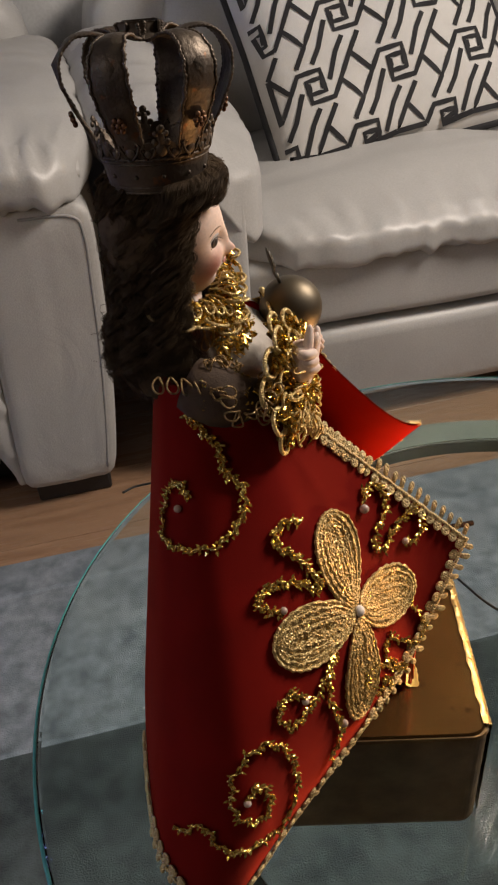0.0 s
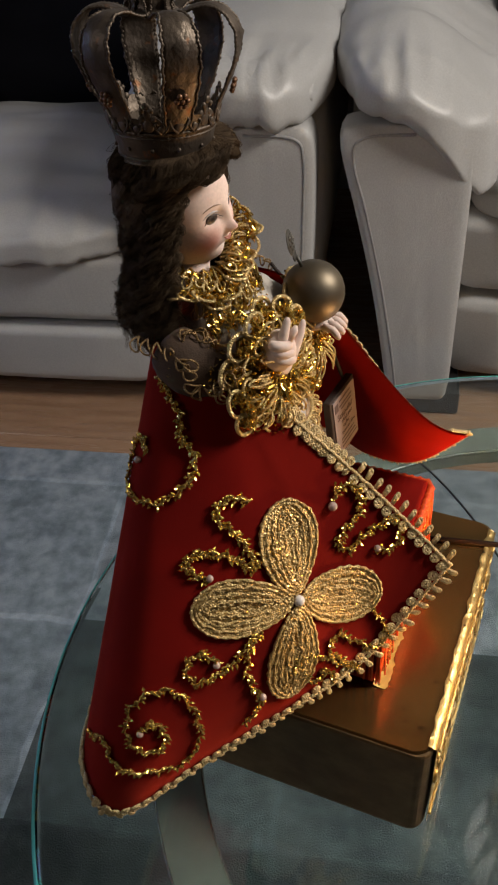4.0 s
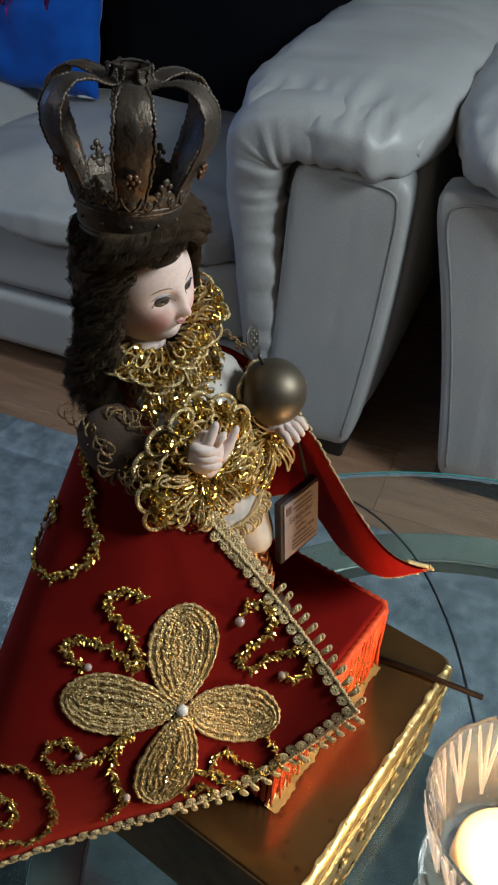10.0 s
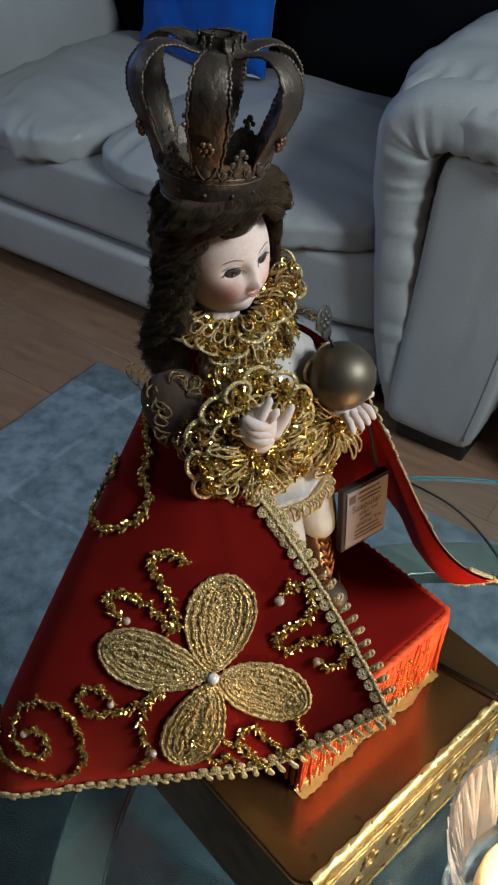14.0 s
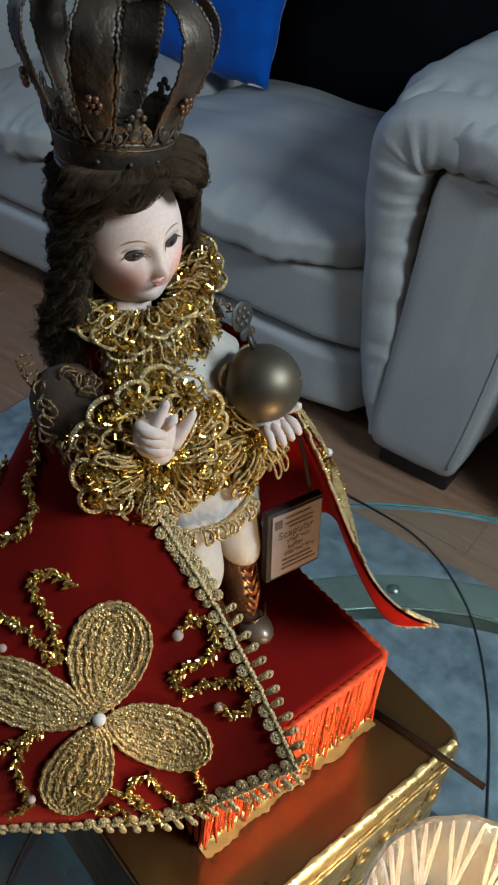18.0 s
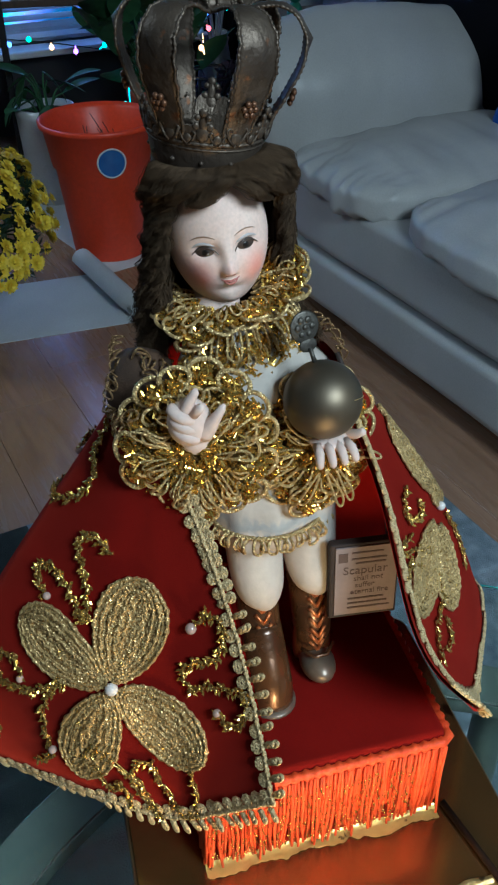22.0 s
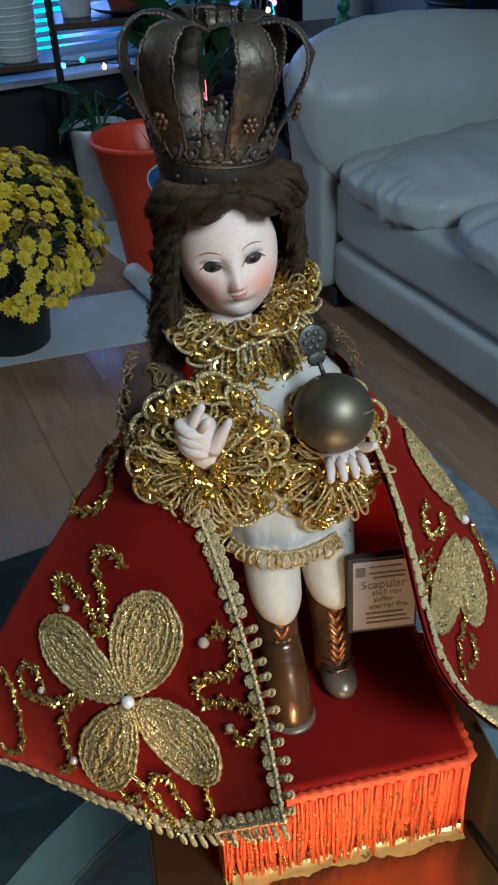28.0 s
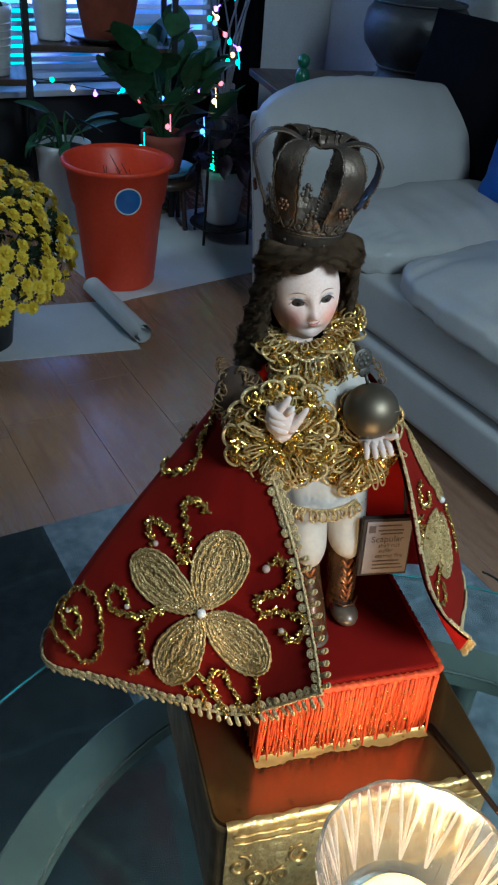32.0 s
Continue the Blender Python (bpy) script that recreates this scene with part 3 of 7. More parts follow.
for v in (-wl / 4, wl / 4):
    o = part("pane", box((0.006, wl / 2 - 0.09, 1.57), (0, v, 0.84)), "tableglass", window, smooth=False)
    o.visible_shadow = False
part("window_sill", box((0.16, wl + 0.06, 0.025), (0.09, 0, -0.0145), 0.006), "frame", window, "white window sill", smooth=False)
slat = part("slat", box((0.026, wl - 0.06, 0.0016), m=Matrix.Rotation(radians(38), 4, "Y")), "slat", window, "pale blind slat", smooth=False)
slat.matrix_basis = pose(0.062, 0, 0.03)
for i in range(1, 52):
    if i not in (9, 10, 22):
        again(slat, pose(0.062, 0, 0.03 + i * 0.031, random.uniform(-0.6, 0.6), random.uniform(-9, 9)))

# glowing panel added beyond the panes, for the coloured light on the blinds
night = glow("teal lit outside wall", (0.02, 0.42, 0.40), 2.9)
nt = night.node_tree
tc, gr, rp = nt.nodes.new("ShaderNodeTexCoord"), nt.nodes.new("ShaderNodeTexNoise"), nt.nodes.new("ShaderNodeValToRGB")
gr.inputs["Scale"].default_value = 3.2
nt.links.new(tc.outputs["Object"], gr.inputs[0])
nt.links.new(gr.outputs[0], rp.inputs[0])
els = rp.color_ramp.elements
els[0].position, els[0].color = 0.36, (0.01, 0.03, 0.12, 1)
els[1].position, els[1].color = 0.68, (0.03, 0.75, 0.55, 1)
mid = els.new(0.5)
mid.color = (0.20, 0.20, 0.80, 1)
nt.links.new(rp.outputs[0], nt.nodes["Principled BSDF"].inputs["Emission Color"])
M["night"] = night
slab("backdrop", (S0 - 0.9, W0 - 0.8, 0.0), (S0 - 0.85, W1 + 0.8, TOP), "night", label="added glowing panel behind the window, for the coloured light on the blinds")

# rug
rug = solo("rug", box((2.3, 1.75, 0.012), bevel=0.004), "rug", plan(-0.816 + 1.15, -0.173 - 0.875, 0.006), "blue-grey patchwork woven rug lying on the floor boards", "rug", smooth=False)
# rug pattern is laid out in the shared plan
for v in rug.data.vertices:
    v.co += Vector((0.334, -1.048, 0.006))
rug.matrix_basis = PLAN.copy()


# the two leather sofas
def piping(pts, r=0.0035):
    return tube(bmesh.new(), spline(pts, 8), r, 6)


def shaped(bm, z0, z1, left, right):
    """Bends a block so that its sides follow two lines: (position at the foot, position at the top, bulge)."""
    xs = [v.co.x for v in bm.verts]
    a, b = min(xs), max(xs)
    for v in bm.verts:
        t = (v.co.z - z0) / (z1 - z0)
        lo, hi = (f + (h - f) * t + w * math.sin(math.pi * min(1.0, max(0.0, t))) for f, h, w in (left, right))
        v.co.x = lo + (hi - lo) * (v.co.x - a) / (b - a)
    return bm


def taper_roll(path, radii, depth, seed, pleat):
    """A padded roll whose thickness changes along its path, gathered across in short pleats."""
    bm = bmesh.new()
    n, sides = len(path), 32
    rings = []
    for i, p in enumerate(path):
        d = (path[min(i + 1, n - 1)] - path[max(i - 1, 0)]).normalized()
        nx = Vector((-d.z, 0, d.x))
        f = i / (n - 1) * (len(radii) - 1)
        k = min(int(f), len(radii) - 2)
        r = radii[k] + (radii[k + 1] - radii[k]) * ease(f - k)
        ring = []
        for q in range(sides):
            a = 2 * math.pi * q / sides
            c, e = math.cos(a), math.sin(a)
            c, e = math.copysign(abs(c) ** 0.75, c), math.copysign(abs(e) ** 0.75, e)
            w = 0.006 * noise.noise(Vector((p.x * 9 + seed, a * 0.9, p.z * 9))) + pleat * noise.noise(Vector((i * 0.55, seed + 0.45 * math.sin(a), 0.4 * math.cos(a)))) * (0.5 + 0.5 * c)
            ring.append(bm.verts.new(p + nx * (r + w) * c + Vector((0, 1, 0)) * (depth + w) * e * min(1.0, 0.35 + r / max(radii) * 0.65)))
        rings.append(ring)
    for a, b in zip(rings, rings[1:]):
        for k in range(sides):
            bm.faces.new((a[k], a[(k + 1) % sides], b[(k + 1) % sides], b[k]))
    bm.faces.new(rings[0][::-1])
    bm.faces.new(rings[-1])
    bmesh.ops.recalc_face_normals(bm, faces=bm.faces)
    return bm


def gathers(bm, v0, reach, amount, seed):
    """Short pulled creases that run back from the front edge of a cushion."""
    for v in bm.verts:
        f = math.exp(-((v.co.y - v0) / reach) ** 2)
        n = noise.noise(Vector((v.co.x * 26 + seed, v.co.y * 5, v.co.z * 4)))
        v.co.z -= amount * f * abs(n) * 1.6
        v.co.y += amount * 0.5 * f * n
    return bm


def sofa_arm(parent, s0, s1, flip, seed, full=0.0):
    """An arm: tapering body, flat front panel, overstuffed pad that folds down over its front edge."""
    if flip > 0:
        arm = part("arm", shaped(puff((-1, 0.03, 0.055), (1, 0.93, 0.62), 9, 12, 0, 0.003, 7, seed), 0.055, 0.62, (s0 + 0.055, s0 + 0.02, 0), (s1 - 0.015, s1 + 0.035, 0.008)), "leather", parent)
        pad = puff((s0 - 0.050, -0.045, 0.602), (s1 + 0.045, 0.99, 0.712), 4.2, 34, 0.018, 0.012, 8.0, seed + 3)
        part("arm_pad", gathers(pad, -0.03, 0.10, 0.020, seed), "leather", arm, "overstuffed leather pad")
        pts = [(s1 + 0.010, 0.040, 0.650), (s1 - 0.07, 0.016, 0.656), (s0 + 0.11, 0.012, 0.656), (s0 + 0.035, 0.014, 0.632), (s0 + 0.020, 0.016, 0.560), (s0 + 0.030, 0.018, 0.45), (s0 + 0.043, 0.020, 0.30), (s0 + 0.058, 0.022, 0.17), (s0 + 0.070, 0.024, 0.058)]
        part("front_roll", taper_roll(spline([Vector(p) for p in pts], 12), (0.012, 0.046, 0.054, 0.062, 0.052, 0.046, 0.043, 0.034, 0.012), 0.058, seed + 5, 0.010), "leather", arm, "pleated leather roll over the arm's front")
        left, right = (s0 + 0.068, s0 + 0.092, 0.002), (s1 - 0.025, s1 + 0.018, 0.010)
    else:
        arm = part("arm", shaped(puff((-1, 0.03, 0.055), (1, 0.93, 0.62), 9, 12, 0, 0.003, 7, seed), 0.055, 0.62, (s0 + 0.075, s0 - 0.02, 0.012), (s1, s1 + 0.01, 0)), "leather", parent)
        pad = puff((s0 - 0.045, -0.05, 0.600 - full), (s1 + 0.075, 0.99, 0.715 - full * 0.1), 3.2, 36, 0.035, 0.012 - full * 0.04, 8.0, seed + 3)
        for v in pad.verts:
            # the pad sags over the arm's inner edge
            v.co.z -= 0.150 * ease((v.co.x - s0 - 0.04) / (s1 - s0)) ** 1.4 * (1.0 if v.co.z < 0.66 - full * 0.5 else 0.45) + 0.4 * full * ease(v.co.y / 0.9)
        part("arm_pad", gathers(pad, -0.04, 0.12, 0.016 - full * 0.07, seed), "leather", arm, "overstuffed leather pad sagging inwards")
        left, right = (s0 + 0.080, s0 - 0.030, 0.012), (s1 - 0.002, s1 + 0.002, 0.0)
    part("front_panel", shaped(puff((-1, -0.024, 0.050), (1, 0.06, 0.612), 11, 14, 0, 0.0015, 5, seed + 8), 0.05, 0.612, left, right), "leather", arm, "flat leather front panel")
    f, h, w = right if flip > 0 else left
    edge = [(f + (h - f) * t + w * math.sin(math.pi * t) - 0.020 * flip, -0.0225, 0.05 + 0.562 * t) for t in (0.05, 0.25, 0.5, 0.75, 0.9)]
    part("piping", piping(edge + [(edge[-1][0] - 0.016 * flip, -0.0215, 0.592), (edge[-1][0] - 0.10 * flip, -0.0205, 0.598)], 0.0028), "seam", arm)
    return arm


def sofa(name, s0, s1, arms, label, splits, seed, front, seam, low, full=0.0):
    """arms: widths of both; splits: where the seats part; front: where the seat's face stands; seam: height of the stitched line across it; low: underside of the seat cushions."""
    so = thing(name, PLAN.copy(), label, "sofa", "leather sofas in a row")
    a, b = s0 + arms[0], s1 - arms[1]
    part("base", puff((a - 0.03, front, seam + 0.002), (b + 0.03, 0.9, low + 0.02), 14, 10, 0, 0.003, 6, seed), "leather", so)
    part("plinth", puff((a - 0.03, front - 0.004, 0.050), (b + 0.03, 0.9, seam), 14, 10, 0, 0.003, 6, seed + 1), "leather", so)
    part("frame", box((s1 - s0 - 0.14, 0.80, 0.045), ((s0 + s1) / 2, front + 0.50, 0.035), 0.004), "blackplastic", so, "black underframe", smooth=False)
    for s in (s0 + 0.15, s1 - 0.115):
        for v in (0.06, 0.86):
            part("foot", box((0.15, 0.11, 0.054), (s, v, 0.0272), 0.006), "blackplastic", so, "black foot", smooth=False)
    for i, (lo, hi) in enumerate(zip([a] + splits, splits + [b])):
        seat = puff((lo + 0.003, front - 0.028, low), (hi - 0.003, 0.74, low + 0.088), 4.6, 40, 0.050, 0.012, 7.0, seed + 11 * i)
        part("seat_cushion", gathers(seat, front - 0.02, 0.13, 0.017, seed + i), "leather", so, "plump leather seat cushion")
        part("back_cushion", puff((lo + 0.004, 0.70, 0.38), (hi - 0.004, 0.90, 0.84), 4, 18, 0, 0.012, 6, seed + 17 * i + 4, (0, 0.05)), "leather", so, "upright leather back cushion")
    part("backrest", puff((s0 + 0.03, 0.84, 0.06), (s1 - 0.03, 1.08, 0.86), 7, 14, 0, 0.006, 5, seed + 2), "leather", so)
    sofa_arm(so, s1 - arms[1], s1, 1, seed + 21)
    sofa_arm(so, s0, s0 + arms[0], -1, seed + 37, full)
    return so


sofa("sofa", -1.64, 0.03, (0.20, 0.28), "pale grey leather two-seat sofa with overstuffed pleated arms", [-0.985], 1.0, 0.0, 0.197, 0.342, 0.16)
sofa("sofa", 0.105, 2.15, (0.20, 0.20), "pale grey leather sofa standing beside its twin", [1.1275], 50.0, 0.06, 0.247, 0.388)


def pillow_bm(w, h, t, cuts=16, wrinkle=0.006, seed=0.0):
    """A square scatter cushion, thin at the rim and with pulled-out corners; its face looks along -y."""
    bm = bmesh.new()
    bmesh.ops.create_cube(bm, size=2)
    bmesh.ops.subdivide_edges(bm, edges=bm.edges[:], cuts=cuts, use_grid_fill=True)
    for v in bm.verts:
        x, y, z = v.co
        v.co = pillow_point(w, h, t, x, z, y, wrinkle, seed)
    return bm


def pillow_point(w, h, t, x, z, y, wrinkle, seed):
    sw = (max(0.0, 1 - x * x)) ** 0.45 * (max(0.0, 1 - z * z)) ** 0.45
    pull = 1 - 0.06 * (1 - abs(x * z)) * (x * x + z * z) / 2
    n = noise.noise(Vector((x * 2.1 + seed, z * 2.1, y))) * wrinkle * 2
    return Vector((x * w / 2 * pull, y * (t / 2 * sw + 0.006) + n * sw, z * h / 2 * pull))


def black_cushion(s, v, w, turn, lean, seed):
    return solo("throw_cushion", pillow_bm(w, 0.46, 0.16, 14, 0.01, seed), "dark", plan(s, v, 0.64, turn) @ pose(0, 0, 0, lean), "black fabric scatter cushion leaning on the grey sofa back", "cushion", "black cushions on the sofa")


black_cushion(-0.575, 0.655, 0.70, -3, -14, 1)
black_cushion(-1.50, 0.665, 0.50, 6, -14, 5)

blue = thing("blue_pillow", plan(-1.015, 0.535, 0.658, -4) @ pose(0, 0, 0, -17, -4, 0), "bright blue plush pillow with a purple sequin word, on the sofa", "cushion")
bm = pillow_bm(0.40, 0.43, 0.13, 26, 0.016, 9)
for v in bm.verts:
    # puckered seams and soft folds
    v.co.x += 0.011 * noise.noise(Vector((v.co.z * 24, 1.0 if v.co.x > 0 else 7.0, 0))) * abs(v.co.x) / 0.2
    v.co.z += 0.010 * noise.noise(Vector((v.co.x * 20, 3.0, 0))) * abs(v.co.z) / 0.2
    v.co.y += 0.007 * noise.noise(Vector((v.co.x * 9, 2.0, v.co.z * 26)))
part("cover", bm, "bluecloth", blue)
word = letters("Angel", 0.112, "sequin", blue, pose(-0.012, -0.069, -0.005, 90, 2, 0), "lettering", 0.004)
tagged(word, "purple glitter lettering")
part("label_tag", box((0.045, 0.004, 0.05), (0.17, -0.005, -0.19), 0.001), "paperwhite", blue, "white cloth tag", smooth=False)

# the cushion with the fretwork print
W, H, T = 0.585, 0.585, 0.17
fret = thing("patterned_pillow", plan(0.728, 0.53, 0.715, 2) @ pose(0, 0, 0, -41, -7, 0), "white cushion with black and grey fretwork lines and black edging", "cushion")
part("cover", pillow_bm(W, H, T, 18, 0.006, 3), "patterncloth", fret)
bm = bmesh.new()
edge = [pillow_point(W, H, T, x, z, 0, 0, 0) for x, z in [(-1 + i / 8, -1) for i in range(16)] + [(1, -1 + i / 8) for i in range(16)] + [(1 - i / 8, 1) for i in range(16)] + [(-1, 1 - i / 8) for i in range(16)]]
part("edging", tube(bm, edge, 0.0095, 7, True), "blackcord", fret, "black cord edging")


def printed(path, width, material):
    pts = []
    for (x0, z0), (x1, z1) in zip(path, path[1:]):
        k = max(2, int(math.hypot(x1 - x0, z1 - z0) / 0.06))
        pts += [(x0 + (x1 - x0) * i / k, z0 + (z1 - z0) * i / k) for i in range(k)]
    pts.append(path[-1])
    pts = [p for p in pts if abs(p[0]) < 0.96 and abs(p[1]) < 0.96]
    if len(pts) < 2:
        return
    bm = bmesh.new()
    prev = None
    for i, (x, z) in enumerate(pts):
        a, b = pts[max(i - 1, 0)], pts[min(i + 1, len(pts) - 1)]
        d = Vector((b[0] - a[0], b[1] - a[1])).normalized() * width
        two = [bm.verts.new(pillow_point(W, H, T, x + q * -d.y, z + q * d.x, -1, 0.006, 3) + Vector((0, -0.0016, 0))) for q in (-0.5, 0.5)]
        if prev:
            bm.faces.new((prev[0], prev[1], two[1], two[0]))
        prev = two
    part("printed_line", bm, material, fret, smooth=True)


# black fretwork: lozenges joined by hooked bars, each row half a step over
FRET = ([(0, 0.17), (0.12, 0), (0, -0.17), (-0.12, 0), (0, 0.17)], [(0.12, 0), (0.20, 0.11), (0.37, 0.11), (0.37, -0.05), (0.26, -0.05), (0.26, 0.03)], [(-0.12, 0), (-0.20, -0.11), (-0.37, -0.11), (-0.37, 0.05), (-0.26, 0.05), (-0.26, -0.03)],
        [(0, 0.17), (0.10, 0.30)], [(0, -0.17), (-0.10, -0.30)], [(-0.20, 0.02), (-0.10, 0.20), (-0.02, 0.30)], [(0.20, -0.02), (0.10, -0.20), (0.02, -0.30)])
for j in range(-2, 3):
    for k in range(-2, 3):
        cx, cz = k * 0.62 + (j % 2) * 0.31, j * 0.46
        for path in FRET:
            printed([(cx + x, cz + z) for x, z in path], 0.036, "blackcord")


# round glass coffee table
CX, CY, GZ = 0.247, 0.520, 0.443
table = thing("coffee_table", (CX, CY, 0), "round clear glass coffee table on a pale metal ring frame", "table")
top = part("glass_top", lathe([(0.0, GZ - 0.012), (0.482, GZ - 0.012), (0.486, GZ - 0.009), (0.486, GZ - 0.003), (0.482, GZ), (0.0, GZ)][1:5], 128), "tableglass", table, "clear round glass top", smooth=False)
top.visible_shadow = False
bm = bmesh.new()
tube(bm, [Vector((0.4872 * math.cos(a), 0.4872 * math.sin(a), GZ - 0.006)) for a in (2 * math.pi * i / 128 for i in range(128))], 0.0022, 6, True)
part("polished_edge", bm, "glassedge", table, "green-tinted polished glass edge")


def ring(r0, r1, z0, z1, seg=96):
    bm = bmesh.new()
    rings = [[bm.verts.new((r * math.cos(2 * math.pi * i / seg), r * math.sin(2 * math.pi * i / seg), z)) for i in range(seg)] for r, z in ((r0, z0), (r1, z0), (r1, z1), (r0, z1))]
    for a, b in zip(rings, rings[1:] + rings[:1]):
        for i in range(seg):
            bm.faces.new((a[i], a[(i + 1) % seg], b[(i + 1) % seg], b[i]))
    bmesh.ops.recalc_face_normals(bm, faces=bm.faces)
    return bm


part("frame_ring", ring(0.345, 0.385, GZ - 0.034, GZ - 0.0125), "steel", table, "pale flat metal ring", smooth=False)
for r in (0.3445, 0.3855):
    bm = bmesh.new()
    tube(bm, [Vector((r * math.cos(2 * math.pi * i / 128), r * math.sin(2 * math.pi * i / 128), GZ - 0.0150)) for i in range(128)], 0.0017, 6, True)
    part("polished_rim", bm, "chrome", table, "bright polished rim of the ring")
for deg in (30, 150, 286):
    a = radians(deg)
    c, s = math.cos(a), math.sin(a)
    plate = box((0.072, 0.046, 0.005), (0.352, 0, GZ - 0.0365), 0.0015, 2, Matrix.Rotation(a, 4, "Z"))
    part("leg_plate", plate, "chrome", table, "bright metal plate over the leg", smooth=False)
    for q in (-8, 8):
        bm = bmesh.new()
        blob(bm, (0.366 * math.cos(a + radians(q)), 0.366 * math.sin(a + radians(q)), GZ - 0.0135), (0.0075, 0.0075, 0.0050))
        part("ball_screw", bm, "chrome", table, "round bright screw head")
    leg = [Vector((c * r, s * r, z)) for r, z in ((0.365, GZ - 0.034), (0.372, 0.36), (0.36, 0.24), (0.335, 0.13), (0.325, 0.012))]
    part("leg", tube(bmesh.new(), spline(leg, 6), 0.017, 10), "steel", table, "bent pale metal leg")

# gilt box under the figure
BX0, BX1, BY0, BY1, BZ0, BZ1 = -0.075, 0.141, 0.352, 0.594, GZ, 0.559
gilt = thing("gilt_box", ((BX0 + BX1) / 2, (BY0 + BY1) / 2, BZ0), "worn copper-gilt embossed box with rounded corners, standing on the glass table", "box")
bw, bd, bh = BX1 - BX0, BY1 - BY0, BZ1 - BZ0


def rounded_plan(w, d, r, n=7):
    pts = []
    for cx, cy, a0 in ((w / 2 - r, d / 2 - r, 0), (-w / 2 + r, d / 2 - r, 90), (-w / 2 + r, -d / 2 + r, 180), (w / 2 - r, -d / 2 + r, 270)):
        pts += [(cx + r * math.cos(radians(a0 + 90 * i / n)), cy + r * math.sin(radians(a0 + 90 * i / n))) for i in range(n + 1)]
    return pts


def prism(outlines):
    """Skins closed outlines (points, height) with caps."""
    bm = bmesh.new()
    rows = [[bm.verts.new((x, y, z)) for x, y in pts] for pts, z in outlines]
    n = len(rows[0])
    for a, b in zip(rows, rows[1:]):
        for i in range(n):
            bm.faces.new((a[i], a[(i + 1) % n], b[(i + 1) % n], b[i]))
    bm.faces.new(rows[0][::-1])
    bm.faces.new(rows[-1])
    return bm


part("body", prism([(rounded_plan(bw - 0.004, bd - 0.004, 0.012), 0.0), (rounded_plan(bw - 0.002, bd - 0.002, 0.013), 0.004), (rounded_plan(bw - 0.002, bd - 0.002, 0.013), bh - 0.006), (rounded_plan(bw, bd, 0.014), bh - 0.005), (rounded_plan(bw - 0.002, bd - 0.002, 0.013), bh - 0.0025)]), "boxdark", gilt, "tarnished gilt body", smooth=False)
part("lid_top", prism([(rounded_plan(bw - 0.004, bd - 0.004, 0.014), bh - 0.0024), (rounded_plan(bw - 0.006, bd - 0.006, 0.014), bh)]), "boxtop", gilt, "worn copper-coloured lid", smooth=False)


def crumpled(rows, cols, at, amount, seed):
    """A sheet of thin foil, at(u, v) giving its place and the way out of it, dented all over."""
    bm = bmesh.new()
    grid = []
    for i in range(rows + 1):
        line = []
        for k in range(cols + 1):
            p, n = at(i / rows, k / cols)
            q = abs(noise.noise(Vector((i * 0.9 + seed, k * 0.55, 3)))) + 0.6 * noise.noise(Vector((i * 0.35, k * 0.21 + seed, 8)))
            line.append(bm.verts.new(p + n * amount * (0.4 + q)))
        grid.append(line)
    for a, b in zip(grid, grid[1:]):
        for k in range(cols):
            bm.faces.new((a[k], b[k], b[k + 1], a[k + 1]))
    bmesh.ops.recalc_face_normals(bm, faces=bm.faces)
    return bm


def foil_place(u, v):
    """Over the lid's front edge and down the front."""
    y = (v - 0.5) * (bd - 0.020)
    run = -0.0040 + 0.0022 * noise.noise(Vector((v * 22, 2, 0))) + u * (bh + 0.0015)
    if run < 0:
        return Vector((bw / 2 - 0.0015 + run, y, bh + 0.0006)), Vector((0.3, 0, 1))
    return Vector((bw / 2 + 0.0008, y, bh - run)), Vector((1, 0, 0.1))


foil = part("front_foil", crumpled(40, 110, foil_place, 0.0007, 4.0), "boxside", gilt, "crumpled embossed gilt front")
for z, r in ((bh - 0.010, 0.0012), (bh - 0.020, 0.0009), (0.010, 0.0014)):
    bm = bmesh.new()
    tube(bm, [Vector((bw / 2 + 0.0022, (q / 120 - 0.5) * (bd - 0.03), z + 0.0006 * math.sin(q * 0.7))) for q in range(121)], r, 6, False, 0.2, 4)
    part("beading", bm, "boxside", foil, "gilt rope moulding")
for k in range(6):
    bm = bmesh.new()
    c, flip = -0.0925 + k * 0.037, 1 if k % 2 else -1
    for up in (-1, 1):
        # two scrolls that wind into one another, with leaves on their backs
        pts = []
        for q in range(31):
            t = q / 30
            r = 0.0155 * (1 - t) ** 0.8 + 0.0016
            a = up * (math.pi / 2 + flip * 7.4 * t)
            pts.append(Vector((bw / 2 + 0.0020, c + flip * up * 0.0070 + r * 0.62 * math.cos(a), bh * 0.45 + up * 0.0125 + r * math.sin(a) * 0.80)))
        tube(bm, pts, [0.0008 + 0.0011 * math.sin(math.pi * q / 30) for q in range(31)], 6)
        for q in (3, 8, 13):
            blob(bm, pts[q] + (pts[q] - pts[20]).normalized() * 0.0026, (0.0010, 0.0030, 0.0016), Matrix.Rotation(q * 0.5, 4, "X"), 0, 8, 6)
    part("scroll_relief", bm, "boxside", foil, "embossed gilt scroll")

# incense stick lying across the lid
bm = bmesh.new()
tube(bm, [Vector((0.086, 0.5535, BZ1 + 0.0026)), Vector((0.130, 0.5635, BZ1 + 0.0026)), Vector((0.173, 0.5725, BZ1 + 0.0020))], 0.0024, 8)
solo("incense_stick", bm, "stick", (0, 0, 0), "thin dark incense stick lying across the gilt box", "incense stick")

